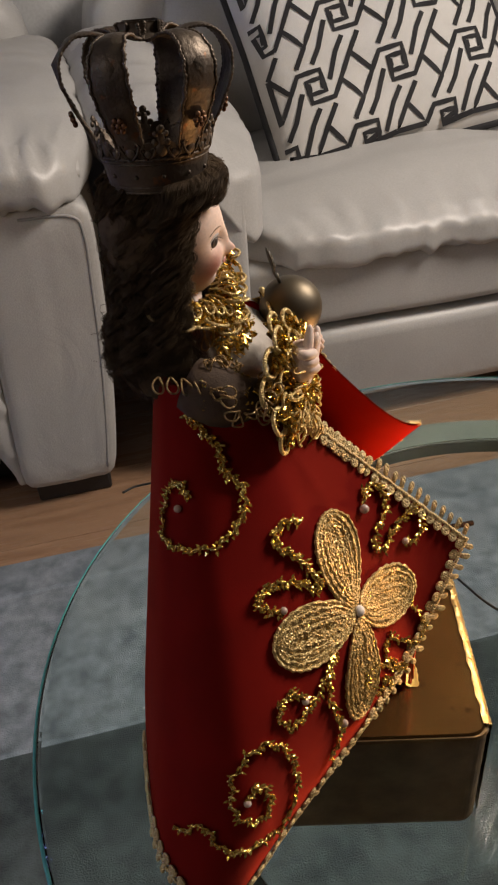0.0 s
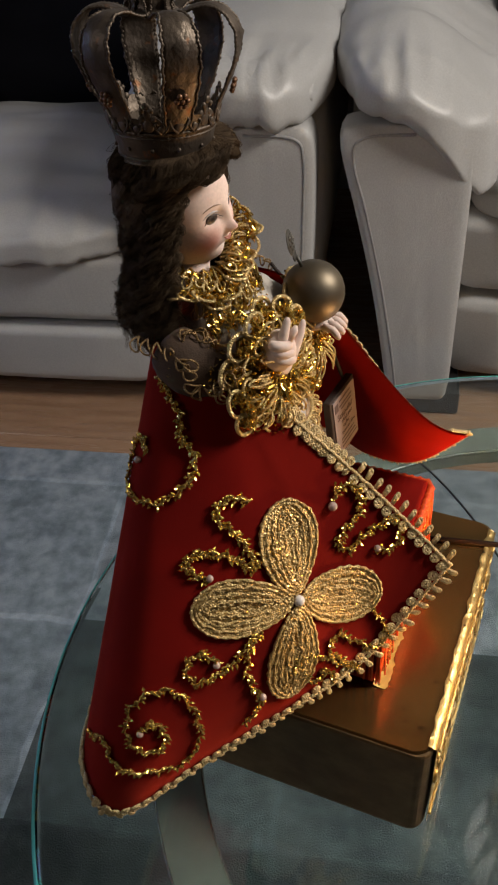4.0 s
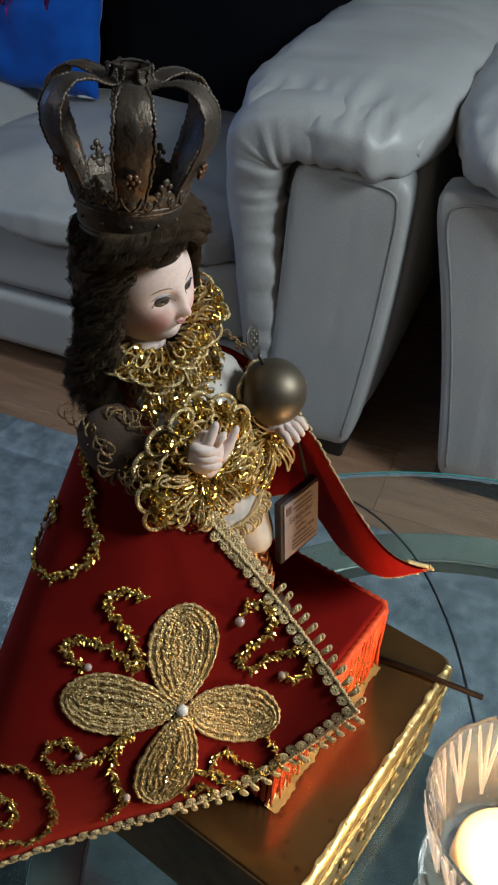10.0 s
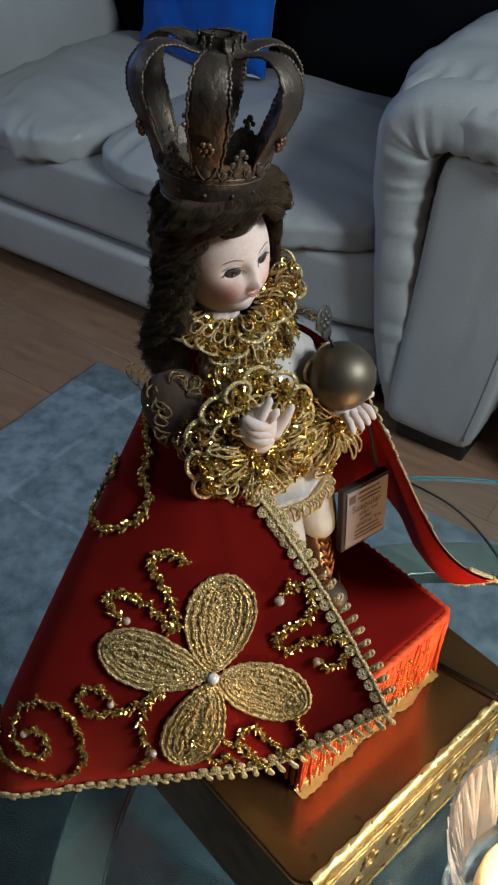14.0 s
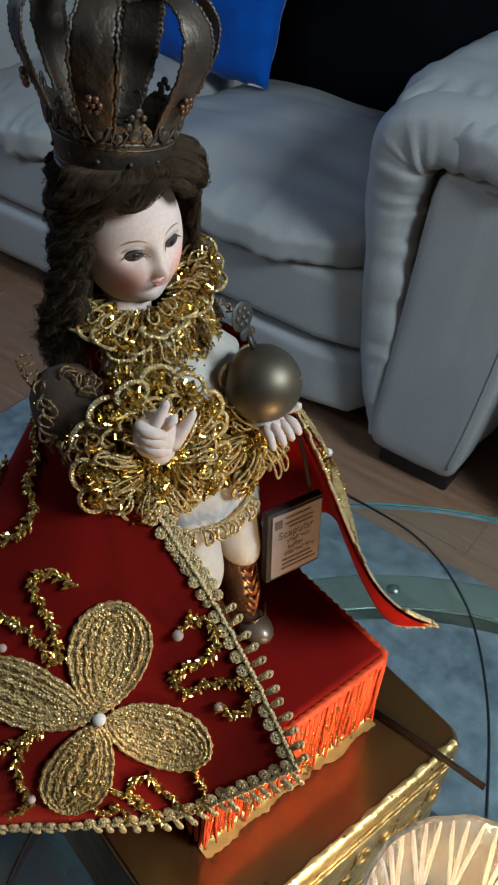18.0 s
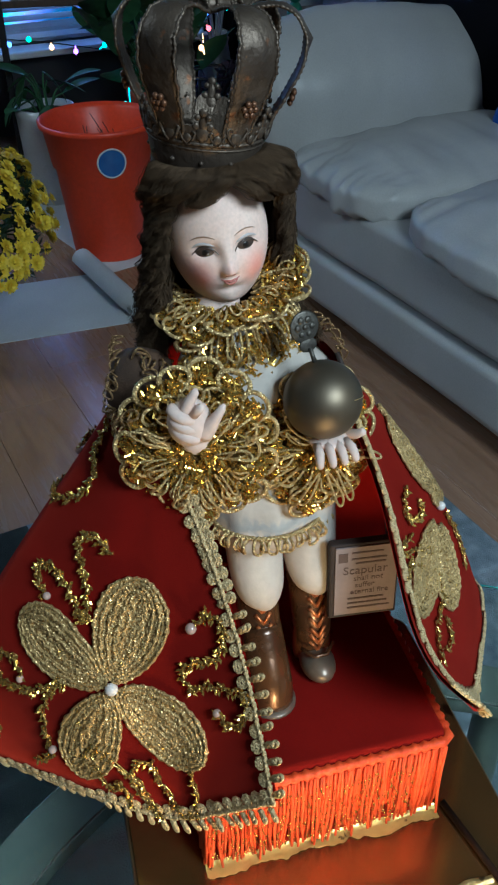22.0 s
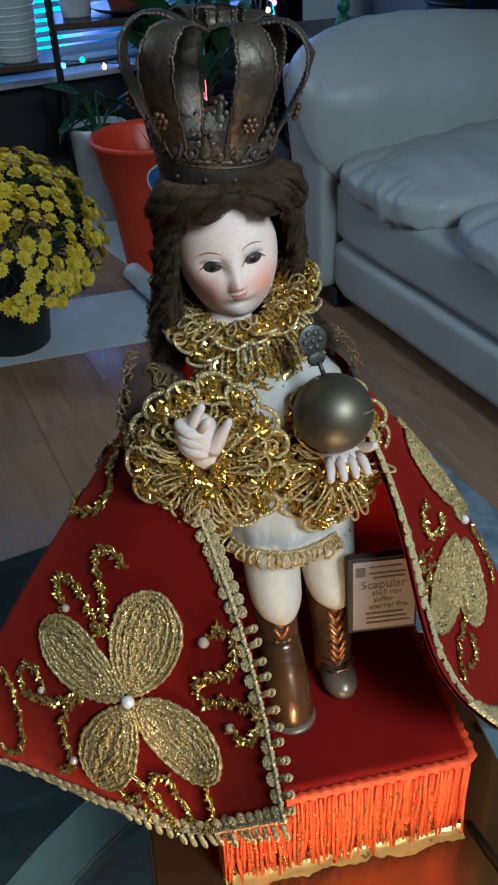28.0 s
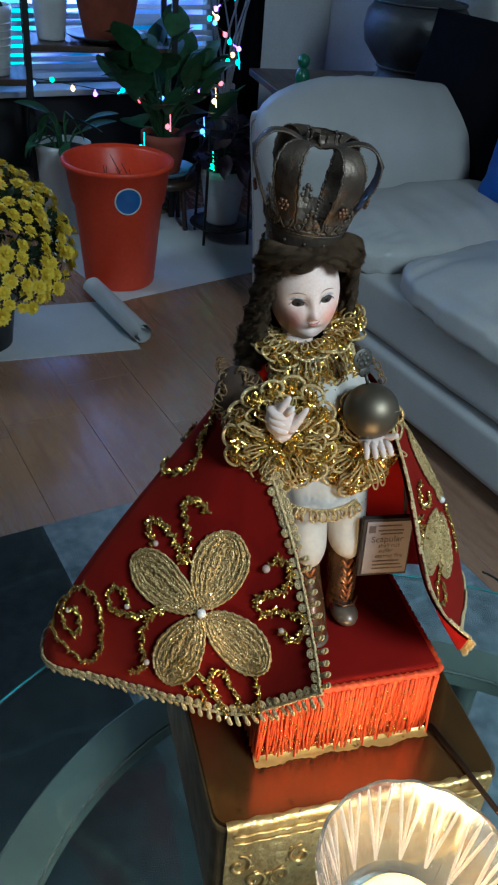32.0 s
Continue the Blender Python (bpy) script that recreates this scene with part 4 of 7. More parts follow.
# black cable looped over the glass
cab = [(-0.195, 0.780), (-0.17, 0.794), (-0.07, 0.812), (0.02, 0.783), (0.10, 0.715), (0.165, 0.632), (0.20, 0.578), (0.235, 0.545)]
bm = bmesh.new()
tube(bm, spline([(x, y, GZ + 0.0024) for x, y in cab], 8), 0.0014, 6)
solo("cable", bm, "cable", (0, 0, 0), "thin black cable lying in a loop on the glass table", "cable")

# cut crystal candle holder
HX, HY = 0.238, 0.460
holder = thing("candle_holder", (HX, HY, GZ), "cut crystal footed candle holder with scalloped flaring rim", "candle holder")
outer = [(0.047, 0.0), (0.050, 0.004), (0.049, 0.012), (0.040, 0.022), (0.034, 0.036), (0.036, 0.05), (0.045, 0.066), (0.051, 0.08), (0.053, 0.094), (0.050, 0.106), (0.046, 0.114), (0.0475, 0.125), (0.054, 0.150), (0.0605, 0.175), (0.0645, 0.190), (0.0655, 0.1935)]
inner = [(0.0630, 0.1935), (0.0600, 0.183), (0.052, 0.155), (0.044, 0.128), (0.041, 0.114), (0.040, 0.106), (0.0, 0.104)]
bm = bmesh.new()
seg, rings = 96, []
for r, z in outer + inner[:-1]:
    fl = 0.009 if z > 0.12 or 0.05 < z < 0.105 else 0.006
    rings.append([bm.verts.new((r * (1 + fl * abs(math.cos(8 * a)) - fl * 0.5) * math.cos(a), r * (1 + fl * abs(math.cos(8 * a)) - fl * 0.5) * math.sin(a), z + (0.0007 * math.cos(16 * a) if z > 0.185 else 0))) for a in (2 * math.pi * i / seg for i in range(seg))])
for a, b in zip(rings, rings[1:]):
    for i in range(seg):
        bm.faces.new((a[i], a[(i + 1) % seg], b[(i + 1) % seg], b[i]))
bm.faces.new(rings[0][::-1])
bm.faces.new(rings[-1])
cr = part("crystal_body", bm, "crystal", holder, "clear cut crystal", smooth=False)
cr.visible_shadow = False
# fan cuts in the bowl
for i in range(16):
    a = 2 * math.pi * i / 16
    bm = bmesh.new()
    for q in (-0.12, 0.0, 0.12):
        pts = [Vector(((r + 0.0012) * math.cos(a + q * f), (r + 0.0012) * math.sin(a + q * f), z)) for r, z, f in ((0.0475, 0.125, 0.1), (0.054, 0.150, 0.55), (0.0605, 0.175, 1.0), (0.0640, 0.188, 1.15))]
        tube(bm, pts, [0.0006, 0.0015, 0.0016, 0.0007], 5)
    o = part("fan_cut", bm, "crystalcut", holder, smooth=False)
    o.visible_shadow = False
candle = thing("candle", (HX, HY, GZ + 0.106), "lit amber candle burning in the crystal holder", "candle")
part("wax", lathe([(0.033, 0.0), (0.035, 0.003), (0.035, 0.022), (0.033, 0.025), (0.02, 0.0225), (0.006, 0.0215)], 40), "wax", candle, "amber wax cup")
part("wick", tube(bmesh.new(), [Vector((0, 0, 0.021)), Vector((0.0006, 0, 0.027)), Vector((0.0016, 0, 0.032))], 0.0008, 6), "blackplastic", candle)
part("flame", lathe([(0.0004, 0.030), (0.0032, 0.036), (0.0044, 0.042), (0.0036, 0.049), (0.0014, 0.057), (0.0003, 0.062)], 20), "flame", candle, "small warm flame")


# velvet stand with its fringe
VX0, VX1, VY0, VY1, VZ = -0.085, 0.086, 0.398, 0.546, 0.640
stand = thing("velvet_stand", ((VX0 + VX1) / 2, (VY0 + VY1) / 2, BZ1), "crimson velvet block with orange-red silk fringe, on the gilt box", "stand")
vw, vd, vh = VX1 - VX0, VY1 - VY0, VZ - BZ1
part("block", box((vw, vd, vh), (0, 0, vh / 2), 0.004, 3), "velvet", stand)
def band_place(u, v):
    """A loose strip of foil that runs out from under the fringe over the lid."""
    y = (v - 0.5) * (vd + 0.004)
    out = 0.0092 + 0.0045 * noise.noise(Vector((v * 6, 5, 0))) + 0.0022 * noise.noise(Vector((v * 29, 5, 0)))
    return Vector((vw / 2 - 0.001 + u * out, y, 0.0018 * max(0.0, 1 - 2.4 * u) ** 1.3 + 0.0004)), Vector((0.2, 0, 1))


part("gilt_band", crumpled(12, 90, band_place, 0.0005, 9.0), "bandfoil", stand, "creased yellow gilt foil round the foot")
# braid along the upper edge, and the hanging threads
bm = bmesh.new()
loop = [Vector((x, y, vh - 0.006)) for x, y in rounded_plan(vw + 0.004, vd + 0.004, 0.006, 4)]
dense = []
for a, b in zip(loop, loop[1:] + loop[:1]):
    k = max(1, int((b - a).length / 0.0022))
    dense += [a.lerp(b, i / k) for i in range(k)]
tube(bm, dense, 0.0032, 6, True, 0.28, 3)
part("braid", bm, "fringe", stand, "orange-red braid")
part("fringe_backing", box((0.0012, vd, 0.052), (vw / 2 + 0.0008, 0, vh - 0.034)), "fringe", stand, "close inner threads of the fringe", smooth=False)
thread = part("thread", tube(bmesh.new(), [Vector((0, 0, 0)), Vector((0.0006, 0.0003, -0.02)), Vector((0.0002, -0.0004, -0.045)), Vector((0.0012, 0.0005, -0.066))], [0.0010, 0.0012, 0.0011, 0.0009], 5), "fringe", stand, "silk fringe thread")
thread2 = part("thread", tube(bmesh.new(), [Vector((0, 0, 0)), Vector((-0.0004, 0.0007, -0.022)), Vector((0.0007, 0.0006, -0.044)), Vector((0.0002, -0.0009, -0.069))], [0.0010, 0.0011, 0.0012, 0.0008], 5), "fringe", stand)
rows = [(vw / 2 + 0.002, y, 0) for y in np.arange(-vd / 2, vd / 2 + 0.001, 0.0022)]
first = True
for i, (x, y, r) in enumerate(rows):
    if 0.034 < y < 0.039:
        continue
    for d in (0.0, 0.0018):
        src = thread if random.random() < 0.5 else thread2
        m = pose(x + d, y + random.uniform(-0.0008, 0.0008), vh - 0.009, random.uniform(-1.3, 1.3), random.uniform(-1.2, 0.6), random.uniform(0, 360)) @ Matrix.Diagonal((1, 1, random.uniform(0.88, 1.03), 1))
        if first:
            src = thread
            src.matrix_basis = m
            thread2.matrix_basis = pose(x + 0.001, y + 0.001, vh - 0.009)
            first = False
        else:
            again(src, m)
bm = bmesh.new()
for sx, sy, ax in [(x, -vd / 2 - 0.002, 0) for x in np.arange(-vw / 2, vw / 2, 0.0026)] + [(x, vd / 2 + 0.002, 0) for x in np.arange(-vw / 2, vw / 2, 0.0026)]:
    q = random.uniform(-0.0012, 0.0012)
    tube(bm, [Vector((sx, sy, vh - 0.009)), Vector((sx + q, sy, vh - 0.04)), Vector((sx + 1.5 * q, sy + q, vh - 0.074))], 0.0011, 4)
part("side_fringe", bm, "fringe", stand, "silk fringe along the sides", kind="stuff")

bm = bmesh.new()
for _ in range(680):
    y, z = random.uniform(-vd / 2, vd / 2 - 0.02), vh - random.uniform(0.016, 0.070)
    h = random.uniform(0.0008, 0.0022)
    tube(bm, [Vector((vw / 2 + 0.0052, y, z)), Vector((vw / 2 + 0.0056, y + random.uniform(-0.0006, 0.0006), z - h))], 0.00035, 4)
part("tinsel", bm, "glint", stand, "gold tinsel in the fringe", kind="stuff")


# the cape: a stiff velvet cone, open in front
HEM = spline([(0.125, 0.428, 0.680), (0.083, 0.382, 0.617), (0.052, 0.343, 0.604), (-0.004, 0.286, 0.578), (-0.046, 0.242, 0.560), (-0.072, 0.246, 0.576), (-0.094, 0.290, 0.582), (-0.112, 0.420, 0.580),
              (-0.110, 0.550, 0.575), (-0.078, 0.645, 0.580), (-0.033, 0.638, 0.591), (0.014, 0.610, 0.596), (0.066, 0.575, 0.630), (0.112, 0.5445, 0.697)], 10)
NECK = spline([(0.004, 0.404, 0.816), (-0.012, 0.394, 0.828), (-0.025, 0.391, 0.832), (-0.040, 0.392, 0.834), (-0.052, 0.396, 0.835), (-0.061, 0.404, 0.836), (-0.068, 0.416, 0.837), (-0.073, 0.440, 0.838),
               (-0.074, 0.470, 0.838), (-0.066, 0.492, 0.838), (-0.048, 0.503, 0.838), (-0.028, 0.506, 0.836), (-0.010, 0.503, 0.833), (0.004, 0.499, 0.829)], 10)
NA, NB = len(HEM), 30


def cape_point(i, b):
    """i runs round the cape from one front edge to the other, b from neck to hem."""
    p = NECK[i].lerp(HEM[i], b)
    out = Vector((p.x + 0.03, p.y - 0.45, 0)).normalized()
    w = (NA - 1 - i) / 28
    if w < 1:
        # the second panel swells, and its front edge hangs in
        swell = belly(b) * math.sin(math.pi * w * 0.5) ** 2
        low = math.sin(math.pi * b ** 2.4) if b < 1 else 0.0
        return p + out * swell + (Vector((-0.009, 0.002, 0)) * math.sin(math.pi * b) + Vector((0.004, -0.016, -0.004)) * low) * (1 - w) ** 1.6
    if w < 2:
        return p + out * belly(b) * (2 - w)
    # the first panel billows outwards and its front edge draws in
    g = ease(i / 34) * (1 - ease((i - 36) / 22))
    f = math.sin(math.pi * b ** 1.65) ** 0.78 if 0 < b < 1 else 0.0
    return p + Vector((0.42, -0.80, 0.42)) * (0.0275 * g * f) + Vector((-0.003, 0.007, -0.002)) * math.sin(math.pi * b) * max(0.0, 1 - i / 9)


def belly(b):
    return 0.018 * math.sin(math.pi * b ** 1.1)


bm = bmesh.new()
grid = [[bm.verts.new(cape_point(i, j / NB)) for j in range(NB + 1)] for i in range(NA)]
for i in range(NA - 1):
    for j in range(NB):
        bm.faces.new((grid[i][j], grid[i][j + 1], grid[i + 1][j + 1], grid[i + 1][j]))
bm.normal_update()
from mathutils.bvhtree import BVHTree
CAPE = BVHTree.FromBMesh(bm)
AXIS = Vector((-0.03, 0.45, 0))
cape = thing("cape", (0, 0, 0), "crimson velvet cape with gold embroidery and looped edging, worn open", "cape")
cloth = part("cloth", bm, "velvet", cape)


def on_cape(p, lift=0.0):
    """The nearest place on the cape and the way out of it."""
    q, n, _, _ = CAPE.find_nearest(p)
    away = Vector((q.x - AXIS.x, q.y - AXIS.y, 0))
    if n.dot(away) < 0:
        n = -n
    return q + n * lift, n


bm = bmesh.new()
skin = []
for i in range(NA):
    row = []
    for j in range(NB + 1):
        p = cape_point(i, j / NB)
        row.append(bm.verts.new(p - on_cape(p)[1] * 0.0017))
    skin.append(row)
for i in range(NA - 1):
    for j in range(NB):
        bm.faces.new((skin[i][j], skin[i + 1][j], skin[i + 1][j + 1], skin[i][j + 1]))
part("lining", bm, "satin", cape, "scarlet lining")

# looped gold edging


def whorl(bm, r, at=(0.0, 0.0), squash=1.0):
    """A coiled round of beaded braid, slightly domed."""
    pts = []
    for i in range(40):
        t = i / 39
        q = r * (1 - 0.80 * t)
        a = 4.4 * math.pi * t
        pts.append(Vector((at[0] + q * math.cos(a), at[1] + squash * q * math.sin(a), 0.0004 + 0.0008 * t)))
    tube(bm, pts, [0.00092 - 0.0002 * i / 39 for i in range(40)], 6, False, 0.16, 2)


def paddle(bm, length, wide, bend):
    """A tongue of beaded braid, folded back on itself and filled."""
    for f, z in ((1.0, 0.0006), (0.42, 0.0011)):
        pts = []
        for i in range(25):
            a = math.pi * (i / 24 - 0.5)
            u = 0.55 + 0.45 * math.cos(a) if abs(a) < 1.45 else 0.1
            pts.append(Vector((length * (0.2 + 0.8 * u) * (0.55 + 0.45 * f), wide * f * math.sin(a) * (0.45 + 0.55 * u) + bend * u * u, z)))
        tube(bm, pts, 0.00085, 6, False, 0.18, 2)


def stem(bm, half):
    tube(bm, [Vector((0.0006 * math.sin(i * 1.1), half * (i / 9 - 1), 0.0012)) for i in range(19)], 0.0010, 6, False, 0.2, 2)


bm = bmesh.new()
whorl(bm, 0.0033, (-0.0036, -0.0012))
paddle(bm, 0.0088, 0.0016, 0.0010)
stem(bm, 0.0044)
picot = part("edging_loop", bm, "trimgold", cape, "pale gold beaded loop")
bm = bmesh.new()
whorl(bm, 0.0030, (-0.0034, -0.0014))
whorl(bm, 0.0024, (0.0030, 0.0012), 0.9)
stem(bm, 0.0040)
picot2 = part("edging_loop", bm, "trimgold", cape)
used = set()


def edging(path, step, src, side):
    """Sets loops along a run of points on the cape's rim; side turns them outwards."""
    acc = step / 2
    for a, b in zip(path, path[1:]):
        d = b - a
        while acc <= d.length and d.length > 0:
            p = a + d.normalized() * acc
            q, n = on_cape(p, 0.0006)
            x = d.normalized().cross(n) * side
            m = frame_of(q, x + d.normalized() * random.uniform(-0.12, 0.12), n + x * random.uniform(-0.1, 0.2)) @ Matrix.Diagonal((random.uniform(0.92, 1.12), random.uniform(0.97, 1.08), 1, 1))
            if src not in used:
                src.matrix_basis = m
                used.add(src)
            else:
                again(src, m)
            acc += step
        acc -= d.length


front = [cape_point(0, j / NB) for j in range(2, NB + 1)]
edging(front[12:], 0.0082, picot, -1)
edging(front[:13], 0.0066, picot2, 1)
edging([p + Vector((0.004, -0.003, 0.002)) for p in front[2:12]], 0.0078, picot2, -1)
edging([cape_point(i, 1.0) for i in range(0, 66)], 0.0080, picot, -1)
edging([cape_point(NA - 3, j / NB) for j in range(1, NB + 1)], 0.0070, picot2, -1)
edging([cape_point(i, 1.0) for i in range(NA - 1, NA - 40, -1)], 0.0066, picot2, 1)


# embroidery: gold cord flowers, scrolls and pearls
def cord(bm, pts, radius, lift, beads=0.2, sides=5):
    out = [on_cape(p, lift)[0] for p in pts]
    tube(bm, out, radius, sides, False, beads, 2)


def petal(centre, tip, width, parent, lay=None):
    """Nested rounds of cord in the shape of a leaf, laid on the cape."""
    x = tip - centre
    q, n = on_cape((centre + tip) / 2)
    y = n.cross(x).normalized()
    bm = bmesh.new()
    for k in range(13):
        f, g = 1 - k / 13.4, 1 - 0.30 * k / 13
        pts = []
        for i in range(61):
            a = 2 * math.pi * i / 60
            u = 0.53 - 0.47 * g * math.cos(a)
            w = width / 2 * f * math.sin(a) * abs(math.sin(a)) ** 0.15 * (0.72 + 0.46 * u)
            wob = (0.0008 + 0.00022 * k) * noise.noise(Vector((i * 1.15, k * 3.1, width * 99)))
            pts.append(lay(u, w + wob) if lay else centre + x * u + y * (w + wob))
        cord(bm, pts, [0.00115 * (1 + 0.35 * noise.noise(Vector((i * 0.9, k * 5.3, width * 77)))) for i in range(61)], 0.0015 + 0.0006 * math.sin(k * 1.9 + width * 50), 0.34)
    # backing
    row = []
    for i in range(28):
        a = 2 * math.pi * i / 28
        u = 0.53 - 0.47 * math.cos(a)
        row.append(bm.verts.new(on_cape(lay(u, width / 2 * math.sin(a) * (0.72 + 0.46 * u)) if lay else centre + x * u + y * (width / 2 * math.sin(a) * (0.72 + 0.46 * u)), 0.0010)[0]))
    c = bm.verts.new(on_cape(lay(0.5, 0) if lay else centre + x * 0.5, 0.0016)[0])
    for i in range(28):
        bm.faces.new((row[i], row[(i + 1) % 28], c))
    for f in bm.faces:
        f.material_index = 0
    # flecks of tinsel caught in the cord
    for _ in range(150):
        u, w = random.uniform(0.10, 0.96), random.uniform(-0.9, 0.9)
        w *= width / 2 * math.sin(math.acos(max(-1.0, min(1.0, (0.53 - u) / 0.47)))) * (0.72 + 0.46 * u)
        q, n = on_cape(lay(u, w) if lay else centre + x * u + y * w, 0.0029)
        n = (n + Vector((random.gauss(0, 0.5), random.gauss(0, 0.5), random.gauss(0, 0.5)))).normalized()
        a = n.orthogonal().normalized() * random.uniform(0.0004, 0.0009)
        b = n.cross(a).normalized() * random.uniform(0.0003, 0.0006)
        bm.faces.new([bm.verts.new(q + v) for v in (a, b, -a, -b)]).material_index = 1
    part("petal", bm, ["petalgold", "glint"], parent, "coiled gold cord petal")


def pearl(p, r, parent, material="pearl", label="small white pearl"):
    q, n = on_cape(p, r * 0.9)
    part("pearl", blob(bmesh.new(), q, (r, r, r), None, 0, 14, 10), material, parent, label)


def scroll(pts, parent, r=0.00062):
    """A vine of twisted gold wire: two thin strands, short coils of bullion and small paired foil leaves."""
    path = spline(pts, 9)
    n_all = len(path)
    bm = bmesh.new()
    ways = [(path[min(i + 1, n_all - 1)] - path[max(0, i - 1)]).normalized() for i in range(n_all)]
    laid = []
    for i, (p, t) in enumerate(zip(path, ways)):
        # the vine wanders from side to side as it is stitched down
        q, n = on_cape(p)
        laid.append(on_cape(p + n.cross(t) * (0.0013 * math.sin(i * 0.95) + 0.0005 * math.sin(i * 2.3)), 0.0014))
    for ph in (0.0, math.pi):
        tube(bm, [q + (n.cross(t) * math.sin(i * 1.25 + ph) + n * math.cos(i * 1.25 + ph)) * 0.00085 for i, ((q, n), t) in enumerate(zip(laid, ways))], r, 5, False, 0.15, 2)
    for i, ((q, n), t) in enumerate(zip(laid, ways)):
        side = n.cross(t)
        if i % 2 == 0:
            # a short coil lying slantwise over the vine
            e = (t * random.uniform(0.4, 1.0) + side * random.uniform(-1.0, 1.0) + n * random.uniform(0.0, 0.4)).normalized()
            L = random.uniform(0.0022, 0.0042)
            c = q + n * 0.0008 + side * random.uniform(-0.0010, 0.0010)
            tube(bm, [c + e * L * (k / 5 - 0.5) for k in range(6)], 0.00095, 5, False, 0.25, 2)
        if i % 2 == 1:
            for sgn in (-1, 1):
                e = (t * random.uniform(0.1, 0.9) + side * sgn * random.uniform(0.5, 1.0) + n * random.uniform(0.1, 0.8)).normalized()
                L = random.uniform(0.0026, 0.0052)
                w = e.cross(n).normalized() * 0.0012
                a0, a1, a2, a3 = (bm.verts.new(v) for v in (q, q + e * L * 0.5 + w, q + e * L + n * random.uniform(-0.0004, 0.0008), q + e * L * 0.5 - w))
                c = bm.verts.new(q + e * L * 0.5 + n * 0.0011)
                for u, v in ((a0, a1), (a1, a2), (a2, a3), (a3, a0)):
                    bm.faces.new((u, v, c))
    for f in bm.faces:
        f.material_index = 1 if len(f.verts) == 3 else 0
    part("scroll", bm, ["wire", "glint"], parent, "twisted gold wire vine with foil leaves", smooth=False)


# the first panel is drawn square on from in front of it
DRAW = look((0.1834, 0.0441, 1.1215), (0.0263, 0.3514, 0.7105))
PEARL = Vector((0.040, 0.359, 0.688))


def drawn(x, y):
    """A place on the first panel, x to the right and y up of its pearl, in millimetres about."""
    e = DRAW.translation
    c = PEARL + DRAW.to_3x3() @ Vector((x, y, 0)) * 0.001
    q, n, _, _ = CAPE.ray_cast(e, (c - e).normalized())
    return q if q else on_cape(c)[0]


petal(PEARL, Vector((-0.010, 0.314, 0.707)), 0.038, cape)
petal(PEARL, Vector((0.030, 0.380, 0.752)), 0.043, cape)
petal(PEARL, Vector((0.087, 0.398, 0.666)), 0.041, cape)
petal(PEARL, Vector((0.036, 0.336, 0.619)), 0.035, cape)
pearl(PEARL, 0.0038, cape)
K = 0.405
STROKES = [
    [(-78, 162), (-100, 170), (-128, 160), (-130, 140), (-112, 122), (-95, 104), (-83, 80), (-73, 58), (-92, 52)],
    [(-150, 42), (-172, 52), (-188, 72), (-170, 86), (-138, 84), (-112, 74), (-86, 60)],
    [(76, 140), (86, 170), (112, 170), (122, 150), (116, 124), (92, 104), (78, 82), (96, 66)],
    [(96, 66), (118, 90), (148, 104), (172, 114), (182, 94), (166, 66), (138, 66)],
    [(-68, -60), (-92, -86), (-122, -110), (-150, -124), (-178, -130), (-190, -104), (-164, -86), (-142, -104)],
    [(-80, -60), (-88, -90), (-95, -120), (-84, -150), (-78, -170), (-102, -196)],
    [(68, -54), (46, -80), (66, -100), (86, -110), (60, -128)],
    [(66, -60), (98, -76), (120, -82), (140, -64), (152, -78)],
    [(84, -112), (52, -140), (26, -150), (20, -128), (34, -112), (50, -126)],
    [(-265, -225), (-248, -210), (-228, -225), (-233, -250), (-263, -250), (-283, -230), (-278, -190), (-243, -165), (-203, -170), (-178, -200), (-173, -240), (-203, -275), (-243, -280), (-283, -280), (-308, -260), (-318, -230), (-338, -220)],
]
NUDGE = ((17, 0), (17, 0), (0, 0), (0, 0), (8, 18), (8, 18), (0, 0), (0, 0), (0, 0), (5, 45))
for st, (u, v) in zip(STROKES, NUDGE):
    scroll([drawn((x + u) * K, (y + v) * K) for x, y in st], cape)
for x, y, r in ((74, 142, 0.0034), (-133, 46, 0.0026), (-134, -88, 0.0026), (-66, -142, 0.0028), (140, 68, 0.0026), (-260, -179, 0.0026)):
    pearl(drawn(x * K, y * K), r * 0.92, cape, "bead", "clear rose bead")
# the scroll behind the shoulder, drawn from where it faces
SIDE = look((0.0617, 0.0403, 1.0980), (-0.045, 0.365, 0.79))
SHOULDER = [(-0.9, 40.8), (5.1, 37.4), (6.9, 28.9), (12.7, 20.8), (13.1, 9.9), (14.9, 2.1), (21.1, -4.5), (19.5, -16.9), (12.9, -25.8), (-1.5, -34.3), (-16.8, -31.0), (-23.4, -22.3), (-20.9, -8.5), (-15.7, 3.6), (-10.4, 4.9), (-8.9, -3.0)]


def drawn_side(x, y):
    """A place behind the shoulder, x to the right and y up of its middle, in millimetres."""
    c = SIDE @ Vector((x * 0.001, y * 0.001, -0.4601))
    q, n, _, _ = CAPE.ray_cast(SIDE.translation, (c - SIDE.translation).normalized())
    return q if q else on_cape(c)[0]


scroll([drawn_side(x, y) for x, y in SHOULDER], cape)
pearl(drawn_side(-14.1, -8.3), 0.0024, cape, "bead", "clear rose bead")

# the second panel's flower, drawn from the figure's front
EYE2 = Vector((0.3538, 0.3854, 1.0687))
AIM2 = Vector((-0.011, 0.572, 0.729))
VIEW2 = look(EYE2, AIM2)


